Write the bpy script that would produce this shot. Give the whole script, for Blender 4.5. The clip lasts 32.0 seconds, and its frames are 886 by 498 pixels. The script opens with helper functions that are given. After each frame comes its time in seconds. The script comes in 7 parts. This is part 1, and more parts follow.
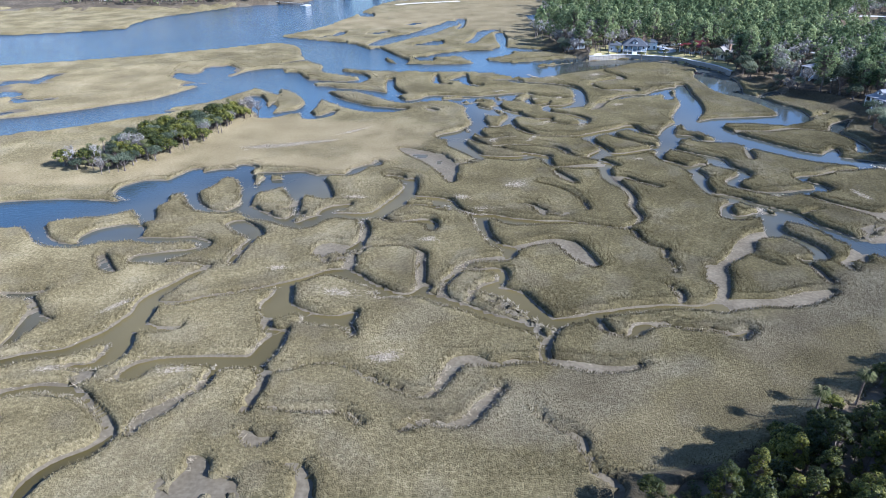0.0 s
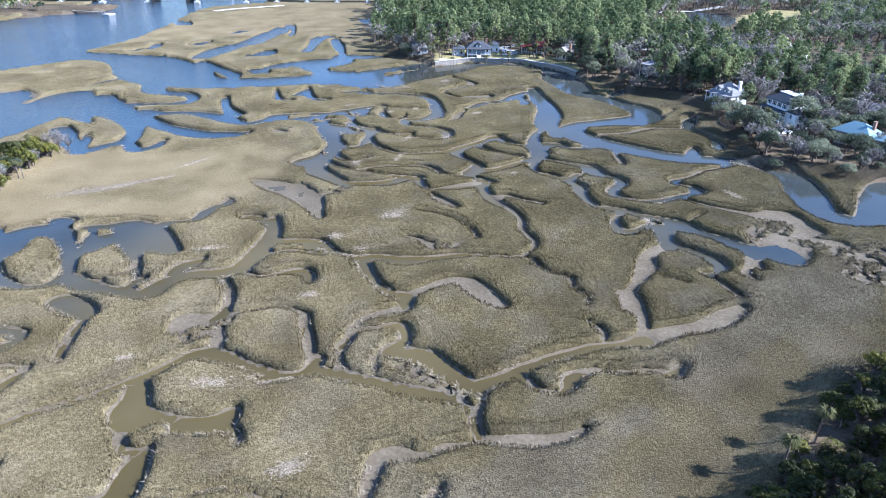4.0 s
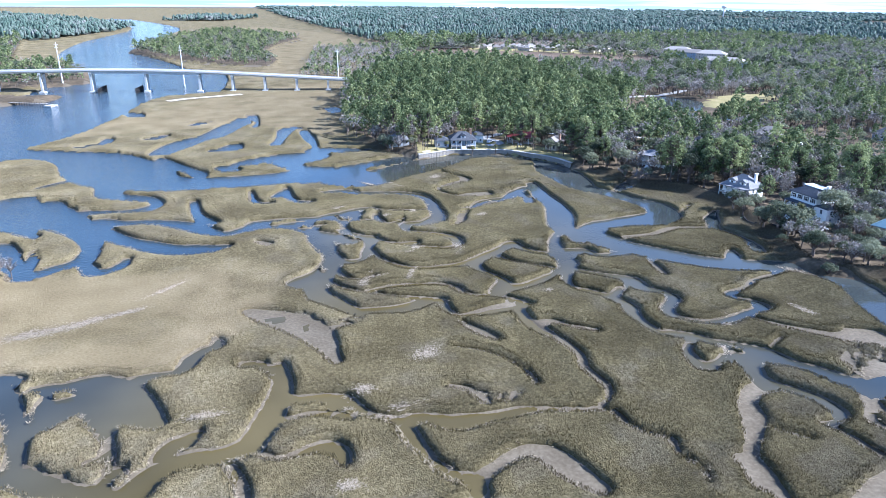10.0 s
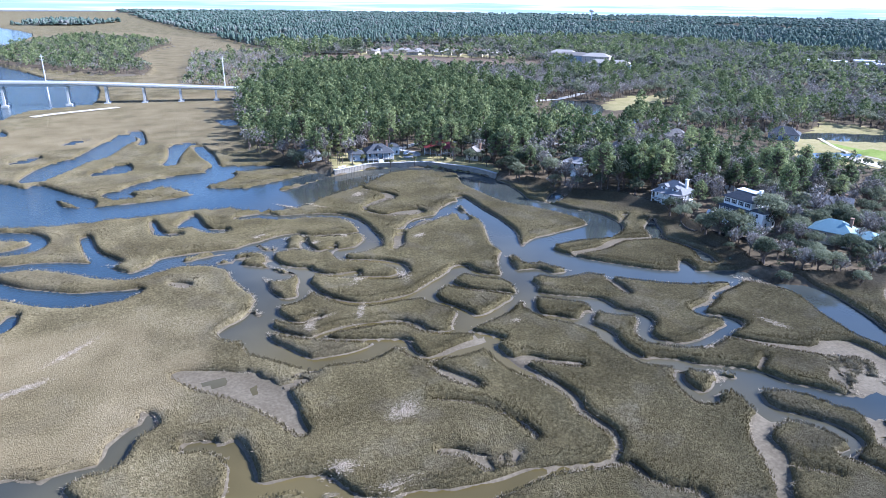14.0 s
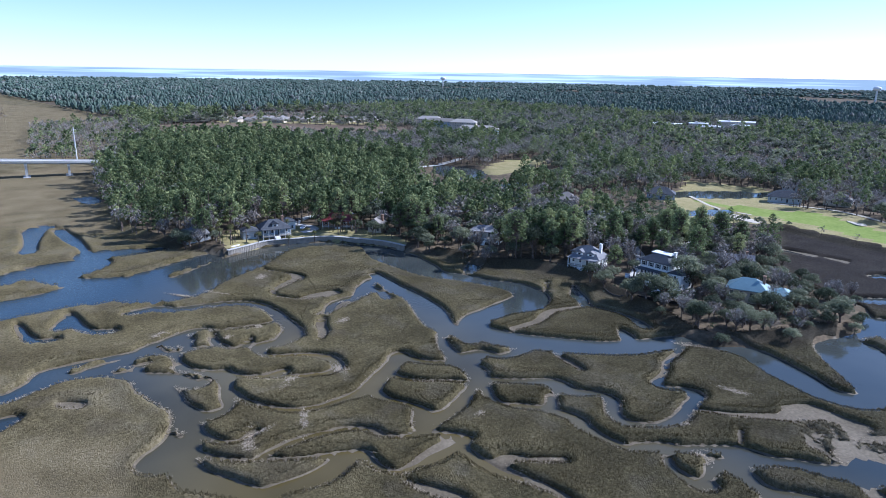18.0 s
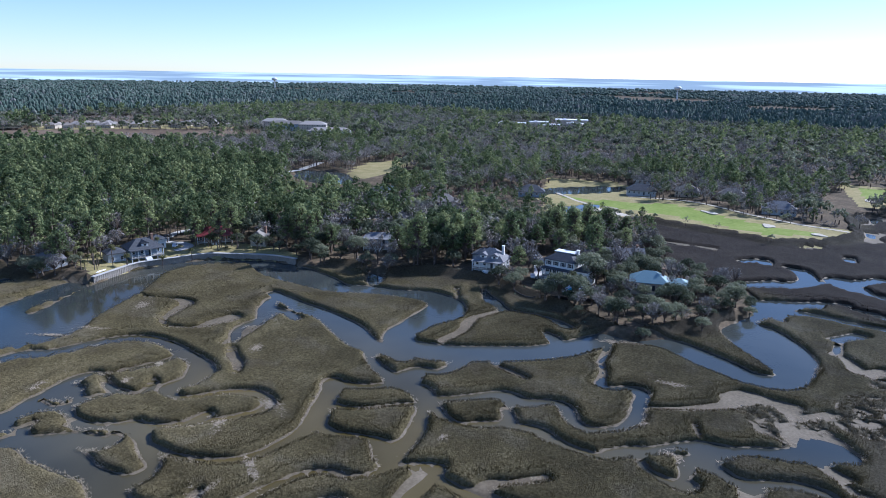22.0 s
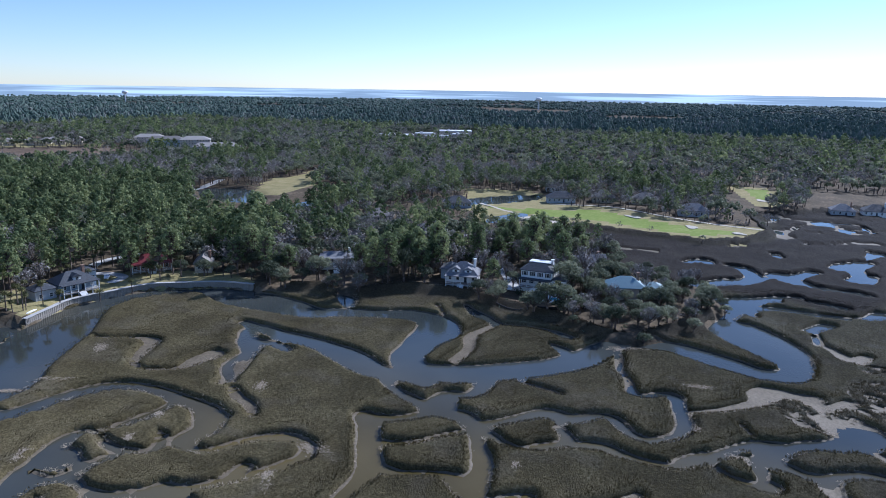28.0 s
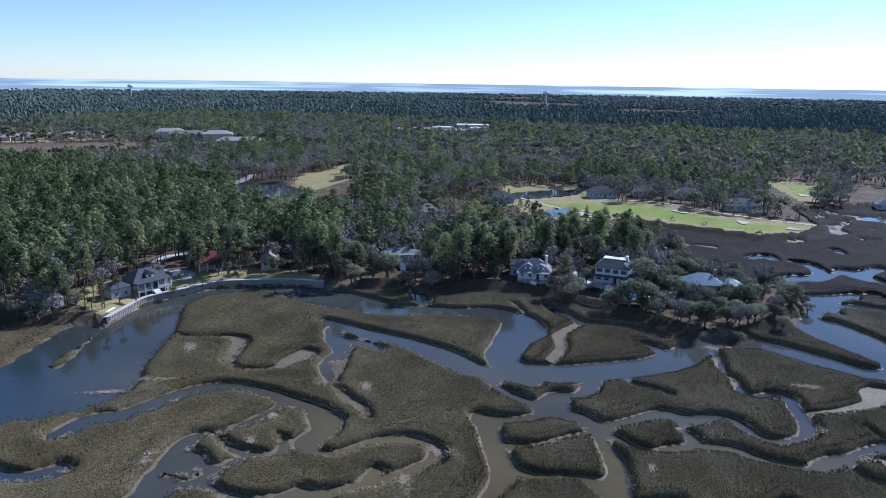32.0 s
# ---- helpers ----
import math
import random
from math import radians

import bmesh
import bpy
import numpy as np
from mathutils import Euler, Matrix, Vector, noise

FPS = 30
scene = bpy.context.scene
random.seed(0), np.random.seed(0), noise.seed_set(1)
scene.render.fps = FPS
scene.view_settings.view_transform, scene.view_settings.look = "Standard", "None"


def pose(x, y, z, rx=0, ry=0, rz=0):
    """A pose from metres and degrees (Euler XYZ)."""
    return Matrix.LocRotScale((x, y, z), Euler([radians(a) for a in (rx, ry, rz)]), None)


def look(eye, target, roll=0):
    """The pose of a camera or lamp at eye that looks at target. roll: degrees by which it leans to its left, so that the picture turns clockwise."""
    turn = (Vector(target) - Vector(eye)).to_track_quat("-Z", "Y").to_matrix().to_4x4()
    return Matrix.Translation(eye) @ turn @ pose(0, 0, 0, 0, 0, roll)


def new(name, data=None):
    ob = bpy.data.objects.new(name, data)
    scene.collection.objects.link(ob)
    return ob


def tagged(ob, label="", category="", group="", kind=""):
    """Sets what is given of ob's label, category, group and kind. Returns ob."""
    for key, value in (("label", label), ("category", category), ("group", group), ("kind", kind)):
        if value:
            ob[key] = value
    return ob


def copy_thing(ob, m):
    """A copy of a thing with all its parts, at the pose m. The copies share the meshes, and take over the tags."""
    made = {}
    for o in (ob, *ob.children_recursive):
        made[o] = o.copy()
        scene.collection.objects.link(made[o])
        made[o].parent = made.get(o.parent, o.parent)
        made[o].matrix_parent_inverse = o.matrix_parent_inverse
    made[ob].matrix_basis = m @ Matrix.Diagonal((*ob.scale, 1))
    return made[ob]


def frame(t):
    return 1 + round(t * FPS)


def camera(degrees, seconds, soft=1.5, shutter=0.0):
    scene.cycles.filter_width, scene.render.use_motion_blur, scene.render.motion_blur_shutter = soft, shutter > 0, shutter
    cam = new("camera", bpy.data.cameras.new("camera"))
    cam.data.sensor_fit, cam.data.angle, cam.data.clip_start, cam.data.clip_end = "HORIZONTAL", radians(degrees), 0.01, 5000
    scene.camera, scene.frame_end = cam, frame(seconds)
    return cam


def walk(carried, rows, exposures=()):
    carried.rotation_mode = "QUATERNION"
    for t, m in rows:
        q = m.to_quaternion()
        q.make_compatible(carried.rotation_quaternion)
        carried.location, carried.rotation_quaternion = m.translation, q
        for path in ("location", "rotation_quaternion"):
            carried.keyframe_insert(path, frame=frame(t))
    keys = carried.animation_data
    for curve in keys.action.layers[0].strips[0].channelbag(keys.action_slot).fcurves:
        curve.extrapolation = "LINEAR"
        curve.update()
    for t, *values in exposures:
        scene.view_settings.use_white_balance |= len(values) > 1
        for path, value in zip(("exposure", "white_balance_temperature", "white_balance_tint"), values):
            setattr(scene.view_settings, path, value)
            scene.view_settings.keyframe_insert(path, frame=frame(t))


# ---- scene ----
cam = camera(65.5, 32.0, soft=0.9)
METRES, EYE, TILT, LEAN, TURN = 224.1, 78.2, 0.65, -1.2, 0.0
ROWS = [
    (0.0, 0.0, 0.0, 0.0, -0.67, -27.12, 1.31),
    (0.5, -0.0046, 0.0147, -0.0003, -2.85, -27.17, 1.22),
    (1.0, -0.0091, 0.0293, -0.0007, -5.19, -27.23, 1.13),
    (1.5, -0.0134, 0.0438, -0.001, -7.95, -27.28, 1.04),
    (2.0, -0.0181, 0.0586, -0.0014, -10.59, -27.33, 0.89),
    (2.5, -0.0229, 0.0735, -0.0015, -11.97, -27.36, 0.77),
    (3.0, -0.0276, 0.0882, -0.0016, -12.96, -27.37, 0.68),
    (3.5, -0.0319, 0.1031, -0.0021, -13.97, -27.38, 0.61),
    (4.0, -0.0366, 0.1177, -0.0019, -15.06, -27.39, 0.55),
    (4.5, -0.041, 0.1326, -0.0022, -16.12, -27.4, 0.5),
    (6.5, -0.0595, 0.192, -0.0018, -18.93, -28.71, 0.55),
    (7.0, -0.0639, 0.2073, -0.0012, -19.22, -28.9, 0.52),
    (7.5, -0.0683, 0.2229, -0.001, -19.41, -28.01, 0.46),
    (8.0, -0.0729, 0.2384, -0.0009, -19.52, -26.12, 0.39),
    (8.5, -0.0776, 0.2536, -0.0012, -19.62, -24.44, 0.37),
    (9.0, -0.0822, 0.269, -0.0014, -19.72, -22.98, 0.36),
    (9.5, -0.087, 0.2843, -0.0013, -19.84, -21.59, 0.34),
    (10.0, -0.0912, 0.2994, -0.0025, -20.09, -21.21, 0.38),
    (10.5, -0.0956, 0.3142, -0.0022, -21.42, -21.23, 0.43),
    (11.0, -0.0999, 0.3292, -0.0022, -22.81, -21.25, 0.38),
    (11.5, -0.1045, 0.3439, -0.0022, -24.47, -21.27, 0.26),
    (12.0, -0.1089, 0.3586, -0.0025, -26.15, -21.27, 0.16),
    (12.5, -0.1134, 0.3736, -0.0029, -27.62, -21.28, 0.1),
    (13.0, -0.1182, 0.3887, -0.0032, -28.43, -21.28, 0.07),
    (13.5, -0.1226, 0.4038, -0.0032, -29.13, -21.28, 0.07),
    (14.0, -0.1274, 0.4191, -0.0026, -30.01, -20.98, 0.02),
    (14.5, -0.1318, 0.4341, -0.0022, -31.35, -20.38, -0.01),
    (16.5, -0.1498, 0.494, -0.0018, -37.37, -17.63, -0.28),
    (17.0, -0.1543, 0.5088, -0.0015, -39.02, -16.94, -0.34),
    (17.5, -0.1587, 0.5237, -0.0011, -40.67, -16.25, -0.41),
    (18.0, -0.1634, 0.5386, -0.0014, -41.96, -15.79, -0.48),
    (18.5, -0.1679, 0.5535, -0.0016, -42.8, -15.77, -0.51),
    (19.0, -0.1723, 0.5684, -0.0015, -44.17, -15.79, -0.54),
    (19.5, -0.1769, 0.5829, -0.0016, -46.04, -15.8, -0.59),
    (20.0, -0.1815, 0.5978, -0.0018, -47.92, -15.81, -0.64),
    (20.5, -0.1861, 0.6125, -0.0021, -49.65, -15.82, -0.68),
    (21.0, -0.1905, 0.6271, -0.0024, -51.53, -15.81, -0.7),
    (21.5, -0.1953, 0.6419, -0.0027, -53.66, -15.8, -0.8),
    (22.0, -0.1995, 0.6568, -0.0027, -55.72, -15.59, -0.86),
    (22.5, -0.2042, 0.6722, -0.0033, -57.15, -15.04, -0.92),
    (23.0, -0.2083, 0.6871, -0.004, -58.44, -14.43, -0.92),
    (23.5, -0.213, 0.702, -0.0048, -59.8, -13.77, -0.96),
    (24.0, -0.2178, 0.7169, -0.0058, -61.16, -13.13, -0.98),
    (24.5, -0.2221, 0.7323, -0.0057, -62.4, -12.52, -0.98),
    (25.0, -0.2267, 0.7474, -0.0068, -63.12, -11.95, -1.03),
    (25.5, -0.2309, 0.7624, -0.0072, -63.96, -11.89, -1.01),
    (27.5, -0.2494, 0.8229, -0.0096, -67.13, -13.31, -1.01),
    (28.0, -0.254, 0.8379, -0.0096, -67.23, -14.43, -0.99),
    (28.5, -0.2582, 0.8529, -0.0093, -67.23, -14.97, -0.98),
    (29.0, -0.2626, 0.8681, -0.0094, -67.23, -14.97, -0.96),
    (29.5, -0.2669, 0.883, -0.0096, -67.22, -14.96, -0.95),
    (30.0, -0.2709, 0.8972, -0.0097, -67.22, -14.97, -0.94),
    (30.5, -0.2751, 0.9121, -0.0096, -67.21, -14.98, -0.94),
    (31.0, -0.2794, 0.9271, -0.01, -67.21, -14.96, -0.92),
    (31.5, -0.2837, 0.9422, -0.0101, -67.22, -14.95, -0.93),
    (32.0, -0.288, 0.9572, -0.0103, -67.22, -14.95, -0.93),
]
walk(cam, [(t, pose(0, 0, EYE, TILT, LEAN, TURN) @ pose(METRES * x, METRES * y, METRES * z, 90 + pitch, roll, yaw)) for t, x, y, z, yaw, pitch, roll in ROWS],
     [(0.0, 1.36, 5040, 14), (4.0, 1.53, 5050, 16), (9.0, 1.62, 5020, 16), (11.0, 1.53, 5020, 16), (13.0, 1.47, 5000, 18), (14.5, 1.4, 4980, 18), (17.0, 0.92, 5000, 17), (19.0, 0.6, 5020, 17), (21.0, 0.58, 5040, 17),
      (23.0, 0.44, 5080, 17), (25.0, 0.18, 5080, 17), (28.0, 0.33, 5040, 17), (32.0, 0.35, 5040, 17)])

# ---- world, sun, exposure ----
SUN_AZ, SUN_EL = radians(-24.0), radians(34.0)   # angle from +x towards +y; height above the horizon
world = bpy.data.worlds.new("sky")
scene.world = world
world.use_nodes = True
wn = world.node_tree
sky = wn.nodes.new("ShaderNodeTexSky")
sky.sky_type = "NISHITA"
sky.sun_disc = False
sky.sun_elevation = SUN_EL
sky.sun_rotation = radians(90.0) - SUN_AZ
sky.altitude = 1500.0
sky.air_density, sky.dust_density, sky.ozone_density = 1.0, 0.35, 1.5
wn.links.new(sky.outputs[0], wn.nodes["Background"].inputs[0])
wn.nodes["Background"].inputs[1].default_value = 0.098
sun_data = bpy.data.lights.new("sun", "SUN")
sun_data.energy, sun_data.angle, sun_data.color = 5.0, radians(0.5), (1.0, 0.94, 0.83)
sun = new("sun", sun_data)
sun.matrix_world = look((0, 0, 0), (-math.cos(SUN_AZ) * math.cos(SUN_EL), -math.sin(SUN_AZ) * math.cos(SUN_EL), -math.sin(SUN_EL)))
sun.location = (0, 0, 300)


# ---- materials ----
def material(name, stops, scale=1.0, rough=0.9, bump=0.0, bump_scale=None, fine=None, spec=0.3, island=0.0, objrand=0.0, stretch=None, through_=0.0):
    """Colours of the stops follow a two-scale noise; optional bump, variation by object or by loose piece."""
    m = bpy.data.materials.new(name)
    m.use_nodes = True
    nt = m.node_tree
    b = nt.nodes["Principled BSDF"]
    b.inputs["Roughness"].default_value = rough
    b.inputs["Specular IOR Level"].default_value = spec
    geo = nt.nodes.new("ShaderNodeNewGeometry")
    pos = geo.outputs["Position"]
    if stretch:
        mp = nt.nodes.new("ShaderNodeMapping")
        mp.inputs["Scale"].default_value = stretch
        nt.links.new(pos, mp.inputs["Vector"])
        pos = mp.outputs[0]
    n1 = nt.nodes.new("ShaderNodeTexNoise")
    n1.inputs["Scale"].default_value = scale
    n1.inputs["Detail"].default_value = 5.0
    nt.links.new(pos, n1.inputs["Vector"])
    val = n1.outputs["Fac"]
    if fine:
        n2 = nt.nodes.new("ShaderNodeTexNoise")
        n2.inputs["Scale"].default_value = fine
        n2.inputs["Detail"].default_value = 3.0
        nt.links.new(pos, n2.inputs["Vector"])
        mx = nt.nodes.new("ShaderNodeMix")
        mx.inputs["Factor"].default_value = 0.5
        nt.links.new(val, mx.inputs[2])
        nt.links.new(n2.outputs["Fac"], mx.inputs[3])
        val = mx.outputs[0]
    for amount, source in ((island, geo.outputs["Random Per Island"]), (objrand, None)):
        if amount:
            if source is None:
                source = nt.nodes.new("ShaderNodeObjectInfo").outputs["Random"]
            ma = nt.nodes.new("ShaderNodeMath")
            ma.operation = "MULTIPLY_ADD"
            ma.inputs[1].default_value = amount
            sb = nt.nodes.new("ShaderNodeMath")
            sb.operation = "SUBTRACT"
            nt.links.new(source, sb.inputs[0])
            sb.inputs[1].default_value = 0.5
            nt.links.new(sb.outputs[0], ma.inputs[0])
            nt.links.new(val, ma.inputs[2])
            val = ma.outputs[0]
    ramp = nt.nodes.new("ShaderNodeValToRGB")
    els = ramp.color_ramp.elements
    while len(els) < len(stops):
        els.new(0.5)
    for e, (p, c) in zip(els, stops):
        e.position, e.color = p, (*c, 1)
    nt.links.new(val, ramp.inputs[0])
    nt.links.new(ramp.outputs[0], b.inputs["Base Color"])
    if through_:
        tr = nt.nodes.new("ShaderNodeBsdfTranslucent")
        nt.links.new(ramp.outputs[0], tr.inputs["Color"])
        mixer = nt.nodes.new("ShaderNodeMixShader")
        mixer.inputs[0].default_value = through_
        nt.links.new(b.outputs[0], mixer.inputs[1])
        nt.links.new(tr.outputs[0], mixer.inputs[2])
        nt.links.new(mixer.outputs[0], nt.nodes["Material Output"].inputs["Surface"])
    if bump:
        bp = nt.nodes.new("ShaderNodeBump")
        bp.inputs["Strength"].default_value = bump
        bp.inputs["Distance"].default_value = 0.4
        nb = nt.nodes.new("ShaderNodeTexNoise")
        nb.inputs["Scale"].default_value = bump_scale or scale * 4
        nb.inputs["Detail"].default_value = 4.0
        nt.links.new(pos, nb.inputs["Vector"])
        nt.links.new(nb.outputs["Fac"], bp.inputs["Height"])
        nt.links.new(bp.outputs[0], b.inputs["Normal"])
    return m


def shaded(c, *fs):
    return [tuple(v * f for v in c) for f in fs]


def spread(c, lo=0.7, hi=1.3):
    a, b, d = shaded(c, lo, 1.0, hi)
    return [(0.3, a), (0.5, b), (0.7, d)]


M_MUD = material("wet_mud", [(0.3, (0.085, 0.067, 0.042)), (0.5, (0.132, 0.106, 0.069)), (0.7, (0.19, 0.157, 0.108))], 0.12, 0.75, 0.1, 1.6, 1.3, 0.2)


def grass_material(name, green, dry, rush, scale, fine, bump, island, through_=0.0):
    """Marsh grass whose kind follows the cover: green cordgrass, dry straw, dark rush."""
    m = material(name, green, scale, 0.95, bump, 3.5, fine, 0.1, island=island, through_=through_)
    nt = m.node_tree
    ramp = next(n for n in nt.nodes if n.type == "VALTORGB")
    colour, source = ramp.outputs[0], ramp.inputs[0].links[0].from_socket
    nt.nodes["Principled BSDF"].inputs["Diffuse Roughness"].default_value = 1.0
    for attr, stops in (("olive", OLIVE), ("sere", SEREGRASS), ("dry", dry), ("rush", rush)):
        r = nt.nodes.new("ShaderNodeValToRGB")
        els = r.color_ramp.elements
        while len(els) < len(stops):
            els.new(0.5)
        for e, (p, c) in zip(els, stops):
            e.position, e.color = p, (*c, 1)
        nt.links.new(source, r.inputs[0])
        a = nt.nodes.new("ShaderNodeAttribute")
        a.attribute_name = attr
        mix = nt.nodes.new("ShaderNodeMix")
        mix.data_type = "RGBA"
        nt.links.new(a.outputs["Fac"], mix.inputs[0])
        nt.links.new(colour, mix.inputs[6])
        nt.links.new(r.outputs[0], mix.inputs[7])
        colour = mix.outputs[2]
    nt.links.new(colour, nt.nodes["Principled BSDF"].inputs["Base Color"])
    for n in nt.nodes:
        if n.type == "BSDF_TRANSLUCENT":
            nt.links.new(colour, n.inputs["Color"])
    return m


SEREGRASS = [(0.3, (0.080, 0.063, 0.035)), (0.45, (0.130, 0.105, 0.061)), (0.58, (0.186, 0.155, 0.093)), (0.72, (0.253, 0.212, 0.135))]
OLIVE = [(0.32, (0.056, 0.043, 0.019)), (0.45, (0.106, 0.085, 0.038)), (0.55, (0.155, 0.125, 0.058)), (0.68, (0.240, 0.192, 0.100))]
GREEN = [(0.32, (0.062, 0.048, 0.023)), (0.45, (0.116, 0.093, 0.046)), (0.55, (0.172, 0.139, 0.073)), (0.68, (0.262, 0.214, 0.122))]
DRY = [(0.3, (0.128, 0.099, 0.052)), (0.5, (0.188, 0.148, 0.080)), (0.7, (0.262, 0.208, 0.122))]
RUSH = [(0.3, (0.034, 0.026, 0.019)), (0.5, (0.058, 0.043, 0.030)), (0.7, (0.088, 0.067, 0.048))]
M_GRASS = grass_material("marsh_grass", GREEN, DRY, RUSH, 0.06, 1.6, 1.0, 0.0)
M_TUFT = grass_material("grass_blades", GREEN, DRY, RUSH, 0.05, 2.0, 0.0, 0.16, 0.08)
M_WRACK = material("dead_reed_wrack", spread((0.36, 0.295, 0.21)), 0.8, 0.9, 0.8, 3.0, spec=0.1, island=0.5)
M_LITTER = material("dead_reed_litter", spread((0.27, 0.222, 0.15)), 0.8, 0.95, spec=0.1, island=0.6)
M_LAND = material("woodland_floor", [(0.3, (0.05, 0.041, 0.027)), (0.5, (0.1, 0.077, 0.049)), (0.7, (0.2, 0.15, 0.098))], 0.06, 0.95, 0.5, 1.0, 0.5, 0.1)
M_LAWN = material("winter_lawn", [(0.3, (0.2, 0.18, 0.075)), (0.5, (0.29, 0.245, 0.11)), (0.7, (0.37, 0.31, 0.17))], 0.15, 0.95, 0.2, 3.0, 1.0, 0.1)
M_SEDGE = material("brown_sedge_meadow", [(0.3, (0.085, 0.062, 0.042)), (0.5, (0.15, 0.108, 0.074)), (0.7, (0.225, 0.17, 0.12))], 0.02, 0.95, 0.4, 1.0, 0.25, 0.1)
M_FAIRWAY = material("fairway_grass", [(0.3, (0.14, 0.19, 0.035)), (0.5, (0.2, 0.25, 0.052)), (0.7, (0.27, 0.295, 0.09))], 0.06, 0.95, 0.1, 2.0, 0.5, 0.1)
M_SAND = material("pale_sand", spread((0.5, 0.45, 0.36), 0.8, 1.2), 0.1, 0.95, 0.2, 2.0, 0.8, 0.1)
M_ROAD = material("pale_concrete", spread((0.47, 0.45, 0.42), 0.85, 1.1), 0.3, 0.85, 0.1, 4.0, 2.0)
M_PINE = material("pine_needles", [(0.22, (0.055, 0.082, 0.034)), (0.5, (0.158, 0.196, 0.088)), (0.78, (0.34, 0.37, 0.165))], 0.12, 0.65, fine=0.9, spec=0.12, island=0.4, objrand=0.5, through_=0.42)
# blue share of the leaf colour raised to suggest haze over the woods
M_OAK = material("oak_leaves", [(0.22, (0.052, 0.068, 0.042)), (0.5, (0.13, 0.15, 0.096)), (0.78, (0.27, 0.285, 0.185))], 0.15, 0.65, fine=1.0, spec=0.18, island=0.4, objrand=0.6, through_=0.5)
M_BARE = material("grey_twigs_and_moss", [(0.25, (0.16, 0.145, 0.128)), (0.5, (0.27, 0.245, 0.22)), (0.8, (0.38, 0.35, 0.32))], 0.2, 0.95, fine=1.0, spec=0.1, island=0.5, objrand=0.4)
# yellow-green leaves, with shade and sunlit tips put into the colour
M_LITLEAF = material("sunlit_yellow_green_leaves", [(0.25, (0.026, 0.034, 0.008)), (0.5, (0.078, 0.087, 0.015)), (0.78, (0.22, 0.205, 0.035))], 0.2, 0.6, fine=1.2, spec=0.3, island=0.5, objrand=0.5, through_=0.4)
M_PALM = material("palm_fronds", [(0.2, (0.055, 0.064, 0.022)), (0.5, (0.11, 0.115, 0.045)), (0.8, (0.21, 0.19, 0.095))], 0.3, 0.75, fine=1.5, spec=0.1, island=0.8, through_=0.3)
M_BARK = material("tree_bark", [(0.3, (0.08, 0.062, 0.05)), (0.5, (0.14, 0.11, 0.09)), (0.7, (0.22, 0.185, 0.16))], 0.8, 0.95, 0.5, 5.0, spec=0.1)


